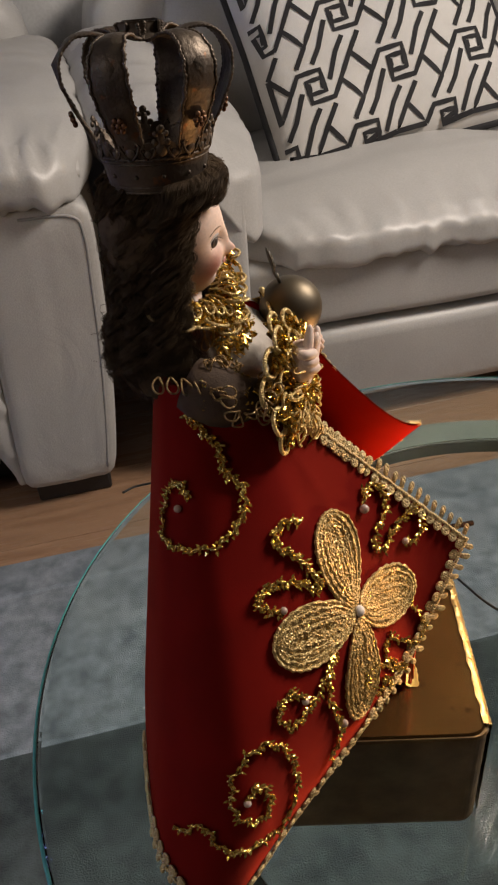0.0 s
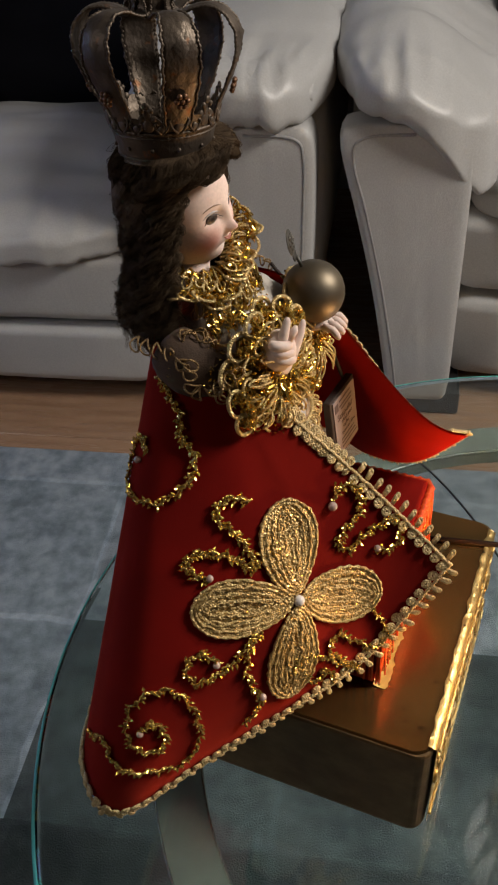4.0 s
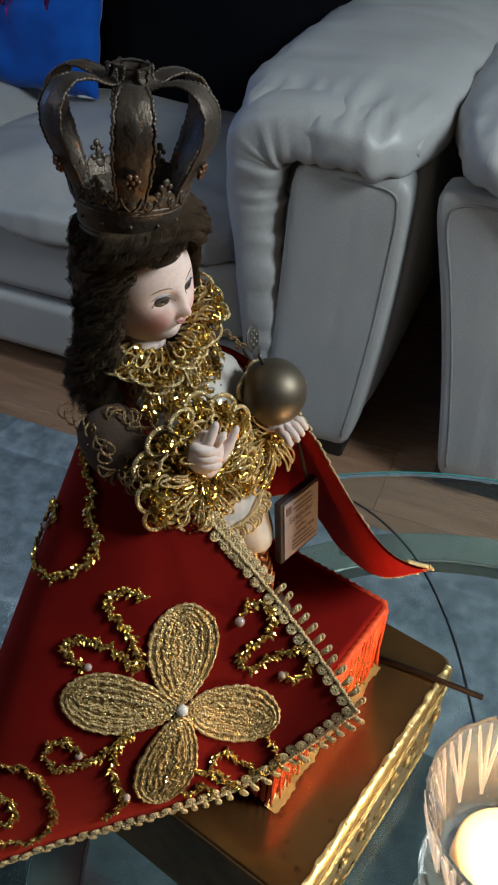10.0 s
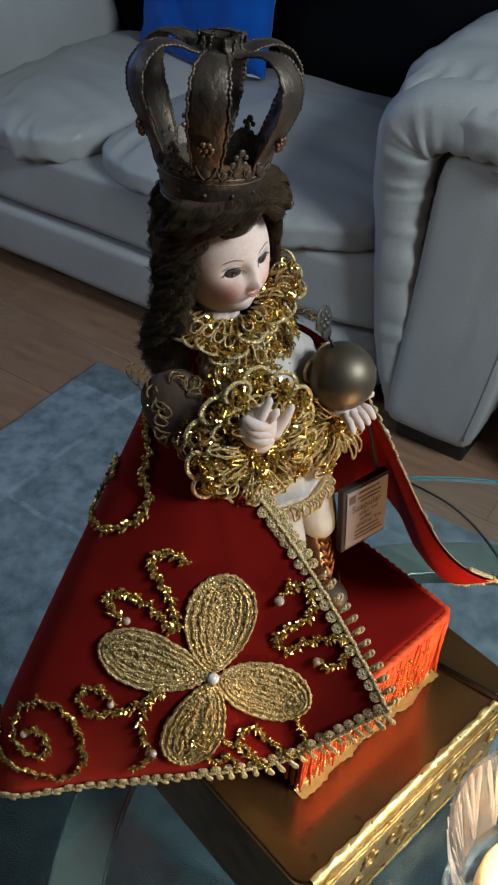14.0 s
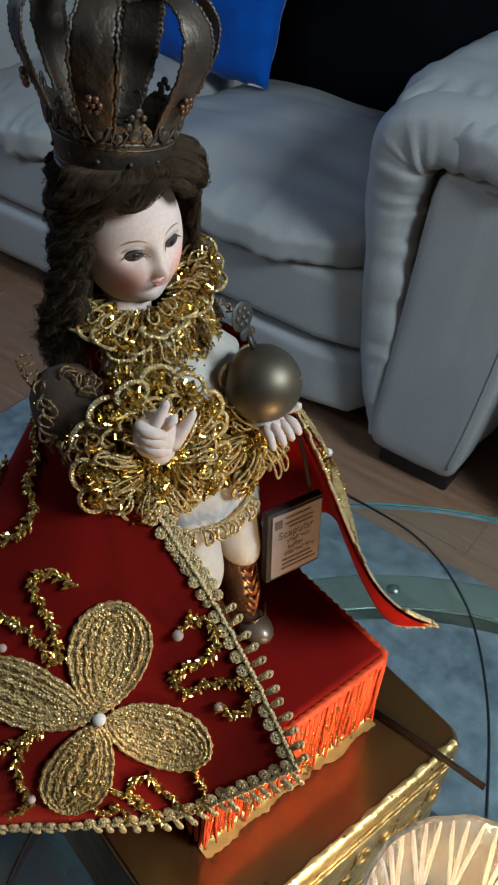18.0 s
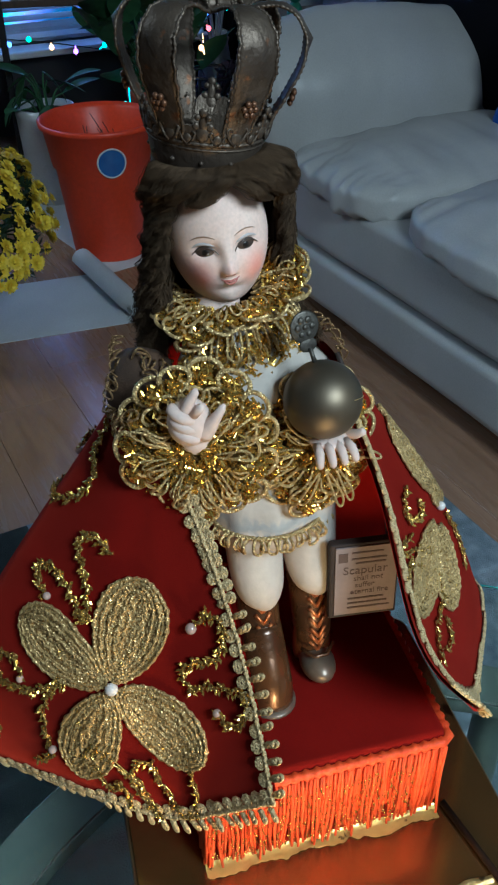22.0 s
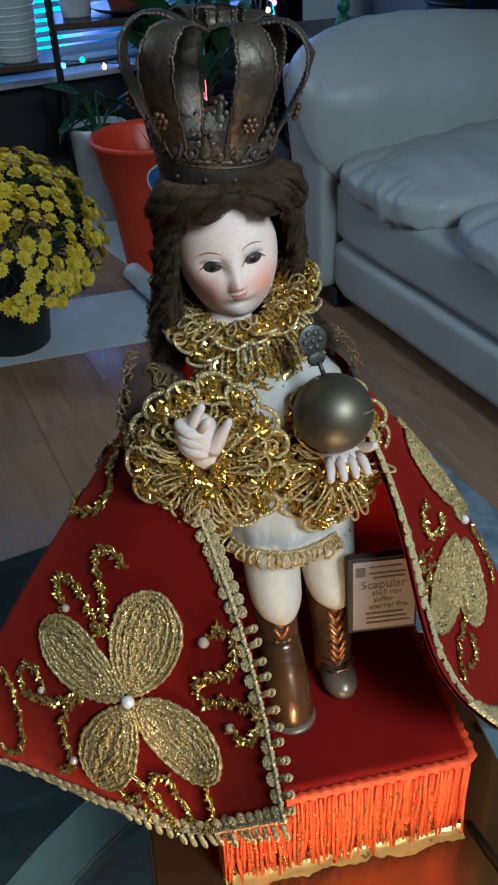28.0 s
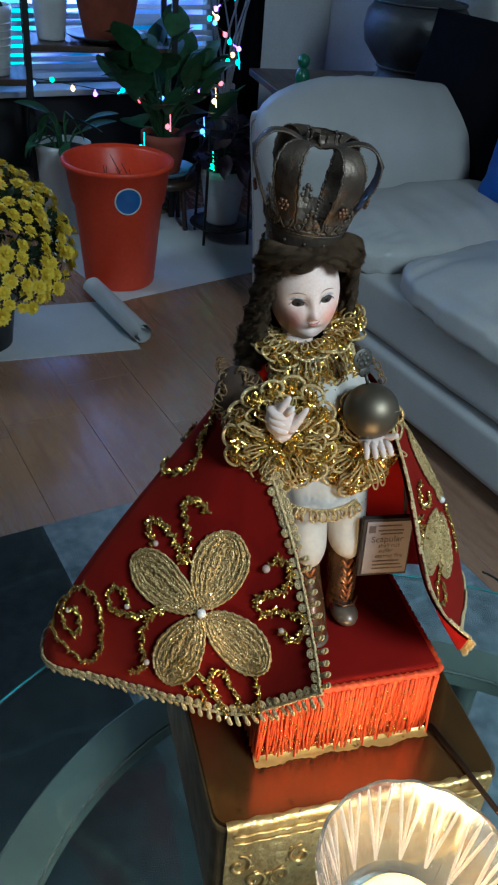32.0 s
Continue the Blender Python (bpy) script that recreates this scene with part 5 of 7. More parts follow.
def drawn2(x, y):
    """A place on the second panel, x to the right and y up of its middle, in millimetres; drawn in where it falls off the edge."""
    for k in range(40):
        c = AIM2 + VIEW2.to_3x3() @ Vector((x - k, y, 0)) * 0.001
        q, n, _, _ = CAPE.ray_cast(EYE2, (c - EYE2).normalized())
        if q and q.y > 0.505 and q.x > -0.06:
            return q
    return on_cape(c)[0]


def petal2(x0, y0, x1, y1, width):
    d = Vector((x1 - x0, y1 - y0))
    s = Vector((-d.y, d.x)).normalized() * 1000
    petal(drawn2(x0, y0), drawn2(x1, y1), width, cape, lambda u, w: drawn2(x0 + d.x * u + s.x * w, y0 + d.y * u + s.y * w))


petal2(-4, 5, -40, 58, 0.017)
petal2(-4, -6, -6, -70, 0.018)
petal2(1, -8, 15, -62, 0.016)
petal(AIM2, Vector((-0.066, 0.585, 0.735)), 0.036, cape)
pearl(drawn2(0, 0), 0.0031, cape)
for st in ([(-25, 9), (-24, -4), (-19, -12), (-12, -7), (-14, 2)], [(-18, -20), (-24, -32), (-25, -41), (-19, -46), (-16, -37)],
           [(3, -41), (8, -58), (6, -72), (9, -88), (11, -95)], [(12, -68), (17, -79), (14, -88)], [(5, -4), (12, -12), (18, -23), (22, -34)]):
    scroll([drawn2(x, y) for x, y in st], cape)
# dense gold work along the hanging corner
bm = bmesh.new()
for k in range(9):
    row = [cape_point(i, 0.990 - k * 0.0105) for i in range(NA - 1, NA - 17 + k, -1)]
    cord(bm, row, 0.0013, 0.0014, 0.3)
part("corner_work", bm, "trimgold", cape, "close gold thread work", kind="stuff")


# the figure: one mesh of painted porcelain, wig and cloth
DX, DY = -0.058, 0.442
SLOTS = ["porcelain", "hair", "eye", "brow", "eyewhite", "lip", "whitesatin", "gauze", "boot", "lace", "toe", "palm", "eyelid", "pupil"]
bm = bmesh.new()
blush = bm.verts.layers.float.new("blush")
HEAD = pose(DX + 0.004, DY + 0.003, 0.907, 7, 3, -2)


def bell(x, y, z, c, r):
    return math.exp(-(((x - c[0]) / r[0]) ** 2 + ((y - c[1]) / r[1]) ** 2 + ((z - c[2]) / r[2]) ** 2))


def face_point(lat, lon):
    """The head's surface in its own coordinates; it looks along +x."""
    x, y, z = math.cos(lat) * math.cos(lon), math.cos(lat) * math.sin(lon), math.sin(lat)
    taper = 1 - 0.07 * max(0.0, -z) ** 1.5
    p = Vector((0.0290 * x * (1 - 0.06 * max(0.0, -z)), 0.0260 * y * taper, (0.0385 if z > 0 else 0.0395) * z))
    fx = max(0.0, x)
    d = 0.0056 * bell(fx, y, z, (1, 0, -0.185), (0.6, 0.125, 0.085)) + 0.0019 * bell(fx, y, z, (1, 0, -0.02), (0.6, 0.11, 0.17))
    d += 0.0017 * (bell(fx, y, z, (1, 0.115, -0.215), (0.6, 0.052, 0.048)) + bell(fx, y, z, (1, -0.115, -0.215), (0.6, 0.052, 0.048)))
    d -= 0.0016 * (bell(fx, y, z, (1, 0.21, 0.06), (0.6, 0.085, 0.12)) + bell(fx, y, z, (1, -0.21, 0.06), (0.6, 0.085, 0.12)))
    d -= 0.0008 * bell(fx, y, z, (1, 0, -0.285), (0.6, 0.07, 0.035))
    d -= 0.0036 * (bell(fx, y, z, (1, 0.40, 0.06), (0.7, 0.20, 0.11)) + bell(fx, y, z, (1, -0.40, 0.06), (0.7, 0.20, 0.11)))
    d += 0.0016 * (bell(fx, y, z, (1, 0.45, -0.30), (0.7, 0.25, 0.2)) + bell(fx, y, z, (1, -0.45, -0.30), (0.7, 0.25, 0.2)))
    d += 0.0020 * bell(fx, y, z, (1, 0, -0.39), (0.7, 0.19, 0.07)) + 0.0030 * bell(fx, y, z, (1, 0, -0.74), (0.7, 0.26, 0.13))
    d -= 0.0014 * bell(fx, y, z, (1, 0, -0.53), (0.7, 0.25, 0.05))
    return p + Vector((1, 0, 0)) * d


NLAT, NLON = 120, 180
rows = []
for i in range(1, NLAT):
    lat = -math.pi / 2 + math.pi * i / NLAT
    row = []
    for k in range(NLON):
        lon = 2 * math.pi * k / NLON
        v = bm.verts.new(HEAD @ face_point(lat, lon))
        x, y, z = math.cos(lat) * math.cos(lon), math.cos(lat) * math.sin(lon), math.sin(lat)
        v[blush] = 0.72 * (bell(x, y, z, (0.8, 0.56, -0.32), (0.6, 0.28, 0.24)) + bell(x, y, z, (0.8, -0.56, -0.32), (0.6, 0.28, 0.24))) + 0.25 * bell(x, y, z, (1, 0, -0.17), (0.5, 0.12, 0.08))
        row.append(v)
    rows.append(row)
for a, b in zip(rows, rows[1:]):
    for k in range(NLON):
        bm.faces.new((a[k], a[(k + 1) % NLON], b[(k + 1) % NLON], b[k])).smooth = True
bm.faces.new(rows[0][::-1])
bm.faces.new(rows[-1])


def at_face(y, z, lift=0.0):
    """A place on the face, y across and z up, as shares of the head's half size."""
    lat = math.asin(max(-1, min(1, z)))
    lon = math.asin(max(-1, min(1, y / max(0.2, math.cos(lat)))))
    return HEAD @ (face_point(lat, lon) + Vector((lift, 0, 0)))


for s in (-1, 1):
    turn = HEAD.to_3x3().to_4x4() @ Matrix.Rotation(radians(22 * s), 4, "Z")
    blob(bm, at_face(0.40 * s, 0.034, -0.0012), (0.0020, 0.0058, 0.0030), turn, 4, 18, 12)
    blob(bm, at_face(0.40 * s, 0.040, 0.0000), (0.0016, 0.0050, 0.0036), turn, 2, 18, 14)
    # tiny pale blob: the eye's catchlight, put in as colour
    blob(bm, at_face(0.385 * s, 0.072, 0.0014), (0.0004, 0.0005, 0.0005), turn, 4, 8, 6)
    blob(bm, at_face(0.395 * s, 0.038, 0.0012), (0.0006, 0.0022, 0.0020), turn, 13, 12, 8)
    crease = [at_face(0.40 * s + 0.235 * q, 0.092 + 0.076 * (1 - q * q), -0.0005) for q in np.linspace(-1.0, 1.0, 15)]
    tube(bm, crease, [0.0003 + 0.0009 * (1 - q * q) for q in np.linspace(-1, 1, 15)], 8, mat=12)
    lid = [at_face(0.40 * s + 0.230 * q, 0.030 + 0.082 * (1 - q * q), 0.0010) for q in np.linspace(-1.05, 1.05, 15)]
    tube(bm, lid, [0.00012 + 0.00036 * (1 - q * q) for q in np.linspace(-0.95, 0.95, 15)], 6, mat=2)
    brow = [at_face(0.40 * s + 0.215 * q, 0.222 + 0.050 * (1 - q * q) - 0.006 * q * s, 0.0001) for q in np.linspace(-1, 1, 15)]
    tube(bm, brow, [0.00010 + 0.00030 * (1 - q * q) for q in np.linspace(-1, 1, 15)], 5, mat=3)
    # nostril
    blob(bm, at_face(0.062 * s, -0.252, -0.0002), (0.0006, 0.0011, 0.0006), HEAD.to_3x3().to_4x4(), 5, 8, 6)
upper = [at_face(0.190 * q, -0.362 - 0.006 * math.cos(3.2 * q * math.pi) * (1 - q * q) + 0.034 * q * q, 0.0001) for q in np.linspace(-1, 1, 19)]
tube(bm, upper, [0.0001 + 0.00050 * (1 - q * q) for q in np.linspace(-1, 1, 19)], 7, mat=5)
lower = [at_face(0.140 * q, -0.402 + 0.040 * q * q, 0.0001) for q in np.linspace(-1, 1, 13)]
tube(bm, lower, [0.0001 + 0.00062 * (1 - q * q) for q in np.linspace(-1, 1, 13)], 7, mat=5)

# neck and body
for made, slot in ((lathe([(0.012, 0.83), (0.0125, 0.875)], 20, (DX + 0.004, DY + 0.002, 0)), 0),
                   (lathe([(0.0235, 0.735), (0.0276, 0.741), (0.0294, 0.748), (0.0292, 0.756), (0.0282, 0.764), (0.0268, 0.774), (0.0257, 0.786), (0.0256, 0.796), (0.0275, 0.808), (0.034, 0.822), (0.034, 0.836), (0.022, 0.848), (0.012, 0.852)], 40, (-0.040, 0.462, 0), 1.12, 0.03, 9), 6)):
    me = bpy.data.meshes.new("tmp")
    made.to_mesh(me)
    made.free()
    n0 = len(bm.faces)
    if slot == 6:
        for v in me.vertices:
            v.co.x += 0.022 * (0.846 - v.co.z) / 0.1
    bm.from_mesh(me)
    bm.faces.ensure_lookup_table()
    for f in bm.faces[n0:]:
        f.material_index, f.smooth = slot, True
    bpy.data.meshes.remove(me)
# sleeves
tube(bm, spline([(-0.050, 0.402, 0.836), (-0.030, 0.396, 0.828), (-0.010, 0.408, 0.820), (0.002, 0.416, 0.819)], 6), [0.016, 0.017, 0.018, 0.018, 0.018, 0.018, 0.017, 0.016, 0.015, 0.014, 0.013, 0.012, 0.011, 0.010, 0.009, 0.009, 0.008, 0.008, 0.008], 12, mat=7)
tube(bm, spline([(-0.050, 0.492, 0.826), (-0.030, 0.497, 0.818), (-0.010, 0.498, 0.812), (0.0, 0.492, 0.806)], 6), [0.012, 0.0125, 0.013, 0.013, 0.013, 0.013, 0.013, 0.0125, 0.012, 0.012, 0.012, 0.012, 0.011, 0.010, 0.009, 0.009, 0.008, 0.008, 0.008], 12, mat=7)
# raised palm: two short fingers up, the others curled, the thumb out
R = frame_of((0.015, 0.4165, 0.8405), (-0.10, 0.06, 1), (1, -0.30, 0.12)) @ Matrix.Scale(1.10, 4)
turn = R.to_3x3().normalized().to_4x4()
blob(bm, R @ Vector((-0.0008, 0.0022, 0.0004)), (0.0128, 0.0112, 0.0094), turn, 11, 24, 18)
blob(bm, R @ Vector((-0.0095, -0.0004, -0.003)), (0.0102, 0.0092, 0.0080), turn, 11, 18, 14)
for k in range(3):
    # fingers folded across the palm
    x, y = 0.0046 - 0.0046 * k, 0.0008 * k
    tube(bm, spline([R @ Vector(q) for q in ((x + 0.0026, 0.0098 - y, 0.0012), (x + 0.0014, 0.0088 - y, 0.0046), (x - 0.0004, 0.0040 - y, 0.0070), (x - 0.0020, -0.0012 - y, 0.0064))], 4), [0.0020, 0.0025, 0.0029, 0.0031, 0.0032, 0.0033, 0.0033, 0.0033, 0.0032, 0.0030, 0.0027, 0.0022, 0.0014], 10, mat=11)
tube(bm, spline([R @ Vector(q) for q in ((0.0040, 0.0040, 0.0036), (0.0105, 0.0022, 0.0054), (0.0155, -0.0002, 0.0060), (0.0182, -0.0014, 0.0058))], 4), [0.0040, 0.0038, 0.0035, 0.0032, 0.0030, 0.0028, 0.0026, 0.0024, 0.0022, 0.0021, 0.0019, 0.0015, 0.0008], 10, mat=11)
tube(bm, spline([R @ Vector(q) for q in ((-0.0050, -0.0040, 0.0020), (0.0026, -0.0086, 0.0052), (0.0086, -0.0118, 0.0064), (0.0116, -0.0134, 0.0062))], 4), [0.0056, 0.0050, 0.0044, 0.0038, 0.0033, 0.0029, 0.0026, 0.0023, 0.0021, 0.0019, 0.0017, 0.0013, 0.0006], 10, mat=11)
tube(bm, [R @ Vector(q) for q in ((-0.006, 0, -0.002), (-0.013, 0, -0.008), (-0.018, 0.001, -0.018))], [0.0088, 0.0080, 0.0074], 14, mat=11)
tube(bm, [R @ Vector(q) for q in ((0.006, 0.0, 0.006), (0.0105, -0.0036, 0.0080), (0.0124, -0.0044, 0.0084))], [0.0028, 0.0023, 0.0009], 10, mat=11)
# open palm under the ball
Lp = frame_of((0.011, 0.4865, 0.8150), (1, 0.06, -0.12), (-0.1, 0, 1))
blob(bm, Lp.translation, (0.0130, 0.0112, 0.0040), Lp.to_3x3().to_4x4(), 11, 16, 12)
for k, y in enumerate((-0.0082, -0.0030, 0.0022, 0.0074)):
    reach = 0.0185 - 0.0012 * abs(k - 1.3)
    tube(bm, [Lp @ Vector(q) for q in ((0.008, y, 0), (0.0145, y * 1.15, -0.0008), (reach, y * 1.25, -0.0040), (reach + 0.0014, y * 1.28, -0.0062), (reach + 0.0014, y * 1.28, -0.0072))], [0.0027, 0.0025, 0.0023, 0.0018, 0.0009], 8, mat=11)
tube(bm, [Lp @ Vector(q) for q in ((0.0, 0.0085, 0), (0.006, 0.0145, 0.0015), (0.0105, 0.0160, 0.0050), (0.0115, 0.0160, 0.0062))], [0.0030, 0.0027, 0.0022, 0.0010], 8, mat=11)

# breeches and boots
for y, toe_x, hip in ((0.4510, 0.044, 0.008), (0.4855, 0.030, 0.006)):
    knee = toe_x * 0.30 - 0.012
    tube(bm, spline([(hip - 0.026, y, 0.768), (hip - 0.018, y, 0.748), (knee - 0.001, y, 0.722), (knee + 0.0060, y + 0.001, 0.708), (knee + 0.0110, y + 0.002, 0.6995), (knee + 0.0140, y + 0.002, 0.6950)], 4),
         [0.0172, 0.0174, 0.0175, 0.0175, 0.0174, 0.0172, 0.0170, 0.0167, 0.0164, 0.0160, 0.0156, 0.0150, 0.0142, 0.0132, 0.0120, 0.0106, 0.0090, 0.0074, 0.0058, 0.0040, 0.0008], 20, mat=6)
    tube(bm, spline([(knee - 0.003, y, 0.722), (knee - 0.002, y, 0.702), (toe_x * 0.5 - 0.008, y, 0.674), (toe_x * 0.60 - 0.010, y, 0.652), (toe_x * 0.60 - 0.010, y, 0.642)], 5), [0.0105] + [0.0142, 0.0143, 0.0142, 0.0140, 0.0137, 0.0133, 0.0130, 0.0127, 0.0124, 0.0122, 0.0120, 0.0120, 0.0120, 0.0121, 0.0122, 0.0122, 0.0122, 0.0122, 0.0120, 0.0120], 18, mat=8)
    if y > 0.46:
        blob(bm, (toe_x - 0.008, y, 0.6475), (0.0165, 0.0112, 0.0085), None, 10, 18, 12)
    else:
        # the other boot runs straight down to a thick sole
        shaft = [Vector((toe_x * 0.5 - 0.010, y, 0.682)), Vector((toe_x * 0.56 - 0.003, y, 0.667)), Vector((toe_x * 0.62 + 0.005, y, 0.653)), Vector((toe_x * 0.64 + 0.009, y, 0.6405))]
        tube(bm, spline(shaft, 4), [0.0124, 0.0127, 0.0130, 0.0132, 0.0134, 0.0136, 0.0138, 0.0139, 0.0140, 0.0141, 0.0141, 0.0141, 0.0141], 20, mat=8)
        blob(bm, shaft[-1] + Vector((0.0010, 0, 0.0024)), (0.0158, 0.0150, 0.0030), None, 10, 20, 8)
        for q in range(4):
            c = shaft[0].lerp(shaft[-1], 0.12 + 0.22 * q) + Vector((0.0132 + 0.0006 * q, 0.0030 if q % 2 else -0.0030, 0))
            tube(bm, [c + Vector((-0.0004 * math.cos(a) ** 2, 0.0019 * math.cos(a), 0.0024 * math.sin(a))) for a in np.linspace(0.0, 4.0, 14)], 0.0004, 5, mat=10)
    for k in range(7):
        z = 0.699 - k * 0.0064
        f = min(1.0, max(0.0, (0.702 - z) / 0.028))
        x = (knee - 0.002) * (1 - f) + (toe_x * 0.5 - 0.008) * f + 0.0143 - 0.0003 * k
        for q in (-1, 1):
            tube(bm, [Vector((x - 0.001, y + q * 0.0046, z + 0.003)), Vector((x + 0.0018, y, z - 0.003))], 0.00125, 5, mat=9)
    if y > 0.46:
        tube(bm, [Vector((toe_x * 0.60 + 0.002, y - 0.0105, 0.6605)), Vector((toe_x * 0.60 + 0.0095, y - 0.004, 0.659)), Vector((toe_x * 0.60 + 0.0095, y + 0.004, 0.659)), Vector((toe_x * 0.60 + 0.002, y + 0.0105, 0.6605))], 0.0012, 5, mat=8)

# wig: a cap, waves parted over the brow and soft curls down the back
n0 = len(bm.verts)
blob(bm, (DX - 0.006, DY, 0.914), (0.0300, 0.0300, 0.037), None, 1, 40, 28)
bm.verts.ensure_lookup_table()
for v in bm.verts[n0:]:
    if v.co.x > DX + 0.004 and v.co.z < 0.932:
        v.co.x = DX + 0.004
HC = Vector((DX - 0.002, DY + 0.005, 0))


def curl(keys, strands, spread, amp, length, r, phase, frizz=0.0010, gather=False):
    """One lock: keys are (angle, radius, height) down its middle; its strands wave in step, a little apart."""
    path = spline([(radians(a) * 0.03, q, z) for a, q, z in keys], 7)
    n = len(path)
    run = [0.0]
    for p, q in zip(path, path[1:]):
        run.append(run[-1] + ((q.z - p.z) ** 2 + (q.x - p.x) ** 2 + (q.y - p.y) ** 2) ** 0.5)
    for _ in range(strands):
        oa, orr = random.gauss(0, spread), random.gauss(0, spread * 0.6)
        stop = n - random.randint(0, n // 6)
        ph = phase + random.gauss(0, 0.24)
        f1, f2, f3 = random.uniform(0, 6.3), random.uniform(0, 6.3), random.uniform(250, 420)
        out = []
        for i in range(stop):
            p = path[i]
            t = i / (n - 1)
            wide = 1.15 - 0.75 * t if gather else 0.6 + 0.6 * t
            w = 2 * math.pi * run[i] / length + ph
            g = amp * min(1.0, 0.35 + t * 2.2)
            fr = frizz * (0.3 + t)
            q = p.y + orr * (0.5 + 0.7 * t) + 0.38 * g * math.sin(w) + fr * math.sin(f3 * run[i] + f1)
            a = p.x / 0.03 + (oa * wide + g * 0.9 * math.cos(w) + fr * math.sin(f3 * run[i] * 1.2 + f2)) / 0.032
            out.append(Vector((HC.x + q * math.cos(a), HC.y + q * 1.04 * math.sin(a), p.z)))
        tube(bm, out, [r * (1 - 0.6 * (i / n) ** 3) for i in range(stop)], 3, mat=1)


random.seed(21)
# soft rolls over the brow, under the crown's rim
for row in (0, 1):
    for k in range(8):
        a = -74 + 21 * k + 8 * row
        s = 1 if a > 6 else -1
        z = 0.9335 - 0.0050 * (abs(a) / 66) ** 1.5 + 0.0030 * row + random.uniform(-0.0016, 0.0010)
        curl([(a - 12 * s, 0.0225, 0.9485), (a - 5 * s, 0.0330 + 0.0012 * row, 0.9440), (a + 3 * s, 0.0368, z + 0.0060), (a + 11 * s, 0.0376, z + 0.0006), (a + 18 * s, 0.0352, z - 0.0024), (a + 22 * s, 0.0322, z - 0.0004), (a + 18 * s, 0.0308, z + 0.0030)], 190, 0.0023, 0.0007, 0.009, random.uniform(0.00011, 0.00016), k * 2.4, 0.0004, True)
# swept back from the temples and down past the cheeks
for s in (-1, 1):
    for k in range(13):
        f = k / 12
        keys = [(s * (30 + 26 * f), 0.0225, 0.9475), (s * (44 + 24 * f), 0.0325 + 0.001 * f, 0.9350), (s * (56 + 22 * f), 0.0336 + 0.002 * f, 0.9225), (s * (64 + 20 * f), 0.0338 + 0.003 * f, 0.9050),
                (s * (70 + 22 * f), 0.0345 + 0.004 * f, 0.8880), (s * (74 + 24 * f), 0.0370 + 0.005 * f, 0.8690), (s * (76 + 26 * f), 0.0400 + 0.007 * f, 0.8520 - 0.008 * random.random())]
        curl(keys, 54, 0.0017, 0.0036, random.uniform(0.0150, 0.0185), random.uniform(0.00013, 0.00020), 1.9 * k + random.uniform(-0.6, 0.6), 0.0005)
# ringlets falling round the back and sides, spread over the shoulders
for k in range(66):
    a = 76 + 208 * ((k * 0.618) % 1.0) + random.uniform(-3, 3)
    lay = (k % 3) / 2
    side = abs(a - 180)
    end = random.uniform(0.812, 0.838) if side < 70 else random.uniform(0.824, 0.846)
    b = 180 + (a - 180) * random.uniform(0.96, 1.06)
    keys = [(a, 0.0205, random.uniform(0.940, 0.950)), (a, 0.0280 + 0.003 * lay, random.uniform(0.933, 0.940)), (a, 0.0300 + 0.003 * lay, 0.916), ((a + b) / 2, 0.0295 + 0.004 * lay, 0.888),
            (b, 0.0305 + 0.005 * lay, 0.866), (b, 0.0335 + 0.009 * lay, 0.848), (b, 0.0330 + 0.010 * lay, end)]
    if a < 125:
        # fuller over the far shoulder
        keys[-2], keys[-1] = (b, keys[-2][1] + 0.007, keys[-2][2]), (b, keys[-1][1] + 0.014, keys[-1][2])
    curl(keys, 96, 0.0016, 0.0048, random.uniform(0.0190, 0.0260), random.uniform(0.00013, 0.00019), 6.3 * random.random(), 0.0003)
    if k % 2:
        # loose hairs off the lock
        curl(keys, 5, 0.0036, 0.0056, random.uniform(0.012, 0.02), 0.00014, 6.3 * random.random(), 0.0024)
# the mass beneath the strands
mass = []
for i in range(25):
    t = i / 24
    z = 0.938 - 0.118 * t
    row = []
    for k in range(61):
        a = radians(72 + 216 * k / 60)
        rad = 0.0262 + 0.0040 * ease(t * 1.3) + 0.0100 * max(0.0, t - 0.55) + 0.0014 * noise.noise(Vector((a * 5, z * 160, 0)))
        row.append(bm.verts.new((HC.x + rad * math.cos(a), HC.y + rad * 1.04 * math.sin(a), z)))
    mass.append(row)
for ra, rb in zip(mass, mass[1:]):
    for k in range(60):
        f = bm.faces.new((ra[k], ra[k + 1], rb[k + 1], rb[k]))
        f.material_index, f.smooth = 1, True
doll = solo("doll", bm, SLOTS, (0, 0, 0), "porcelain doll with brown wig, ivory suit and brown boots", "doll", smooth=False)


# the crown: band, fleurons and six arches of tarnished tin
KZ = 0.9400
crown = thing("crown", pose(DX, DY - 0.0015, KZ, -6, 0, 0) @ Matrix.Scale(0.915, 4), "tarnished tin crown with six curled arches, on the doll's head", "crown")


bm = bmesh.new()
seg = 144
levels = []
for r, z, rise in ((0.0270, -0.001, 0), (0.0292, 0.0085, 0), (0.0310, 0.0180, 0), (0.0324, 0.0195, 1.2)):
    line = []
    for i in range(seg):
        a = 2 * math.pi * i / seg
        tooth = abs(math.sin(9 * a)) ** 0.6 * 0.0044 + abs(math.sin(3 * (a + 0.8))) * 0.0030
        line.append((r + rise * tooth * 0.25, a, z + rise * tooth))
    levels.append(line)
walls = levels + [[(r - 0.0009, a, z) for r, a, z in line] for line in levels[::-1]]
rings = [[bm.verts.new((r * math.cos(a), r * math.sin(a), z)) for r, a, z in line] for line in walls]
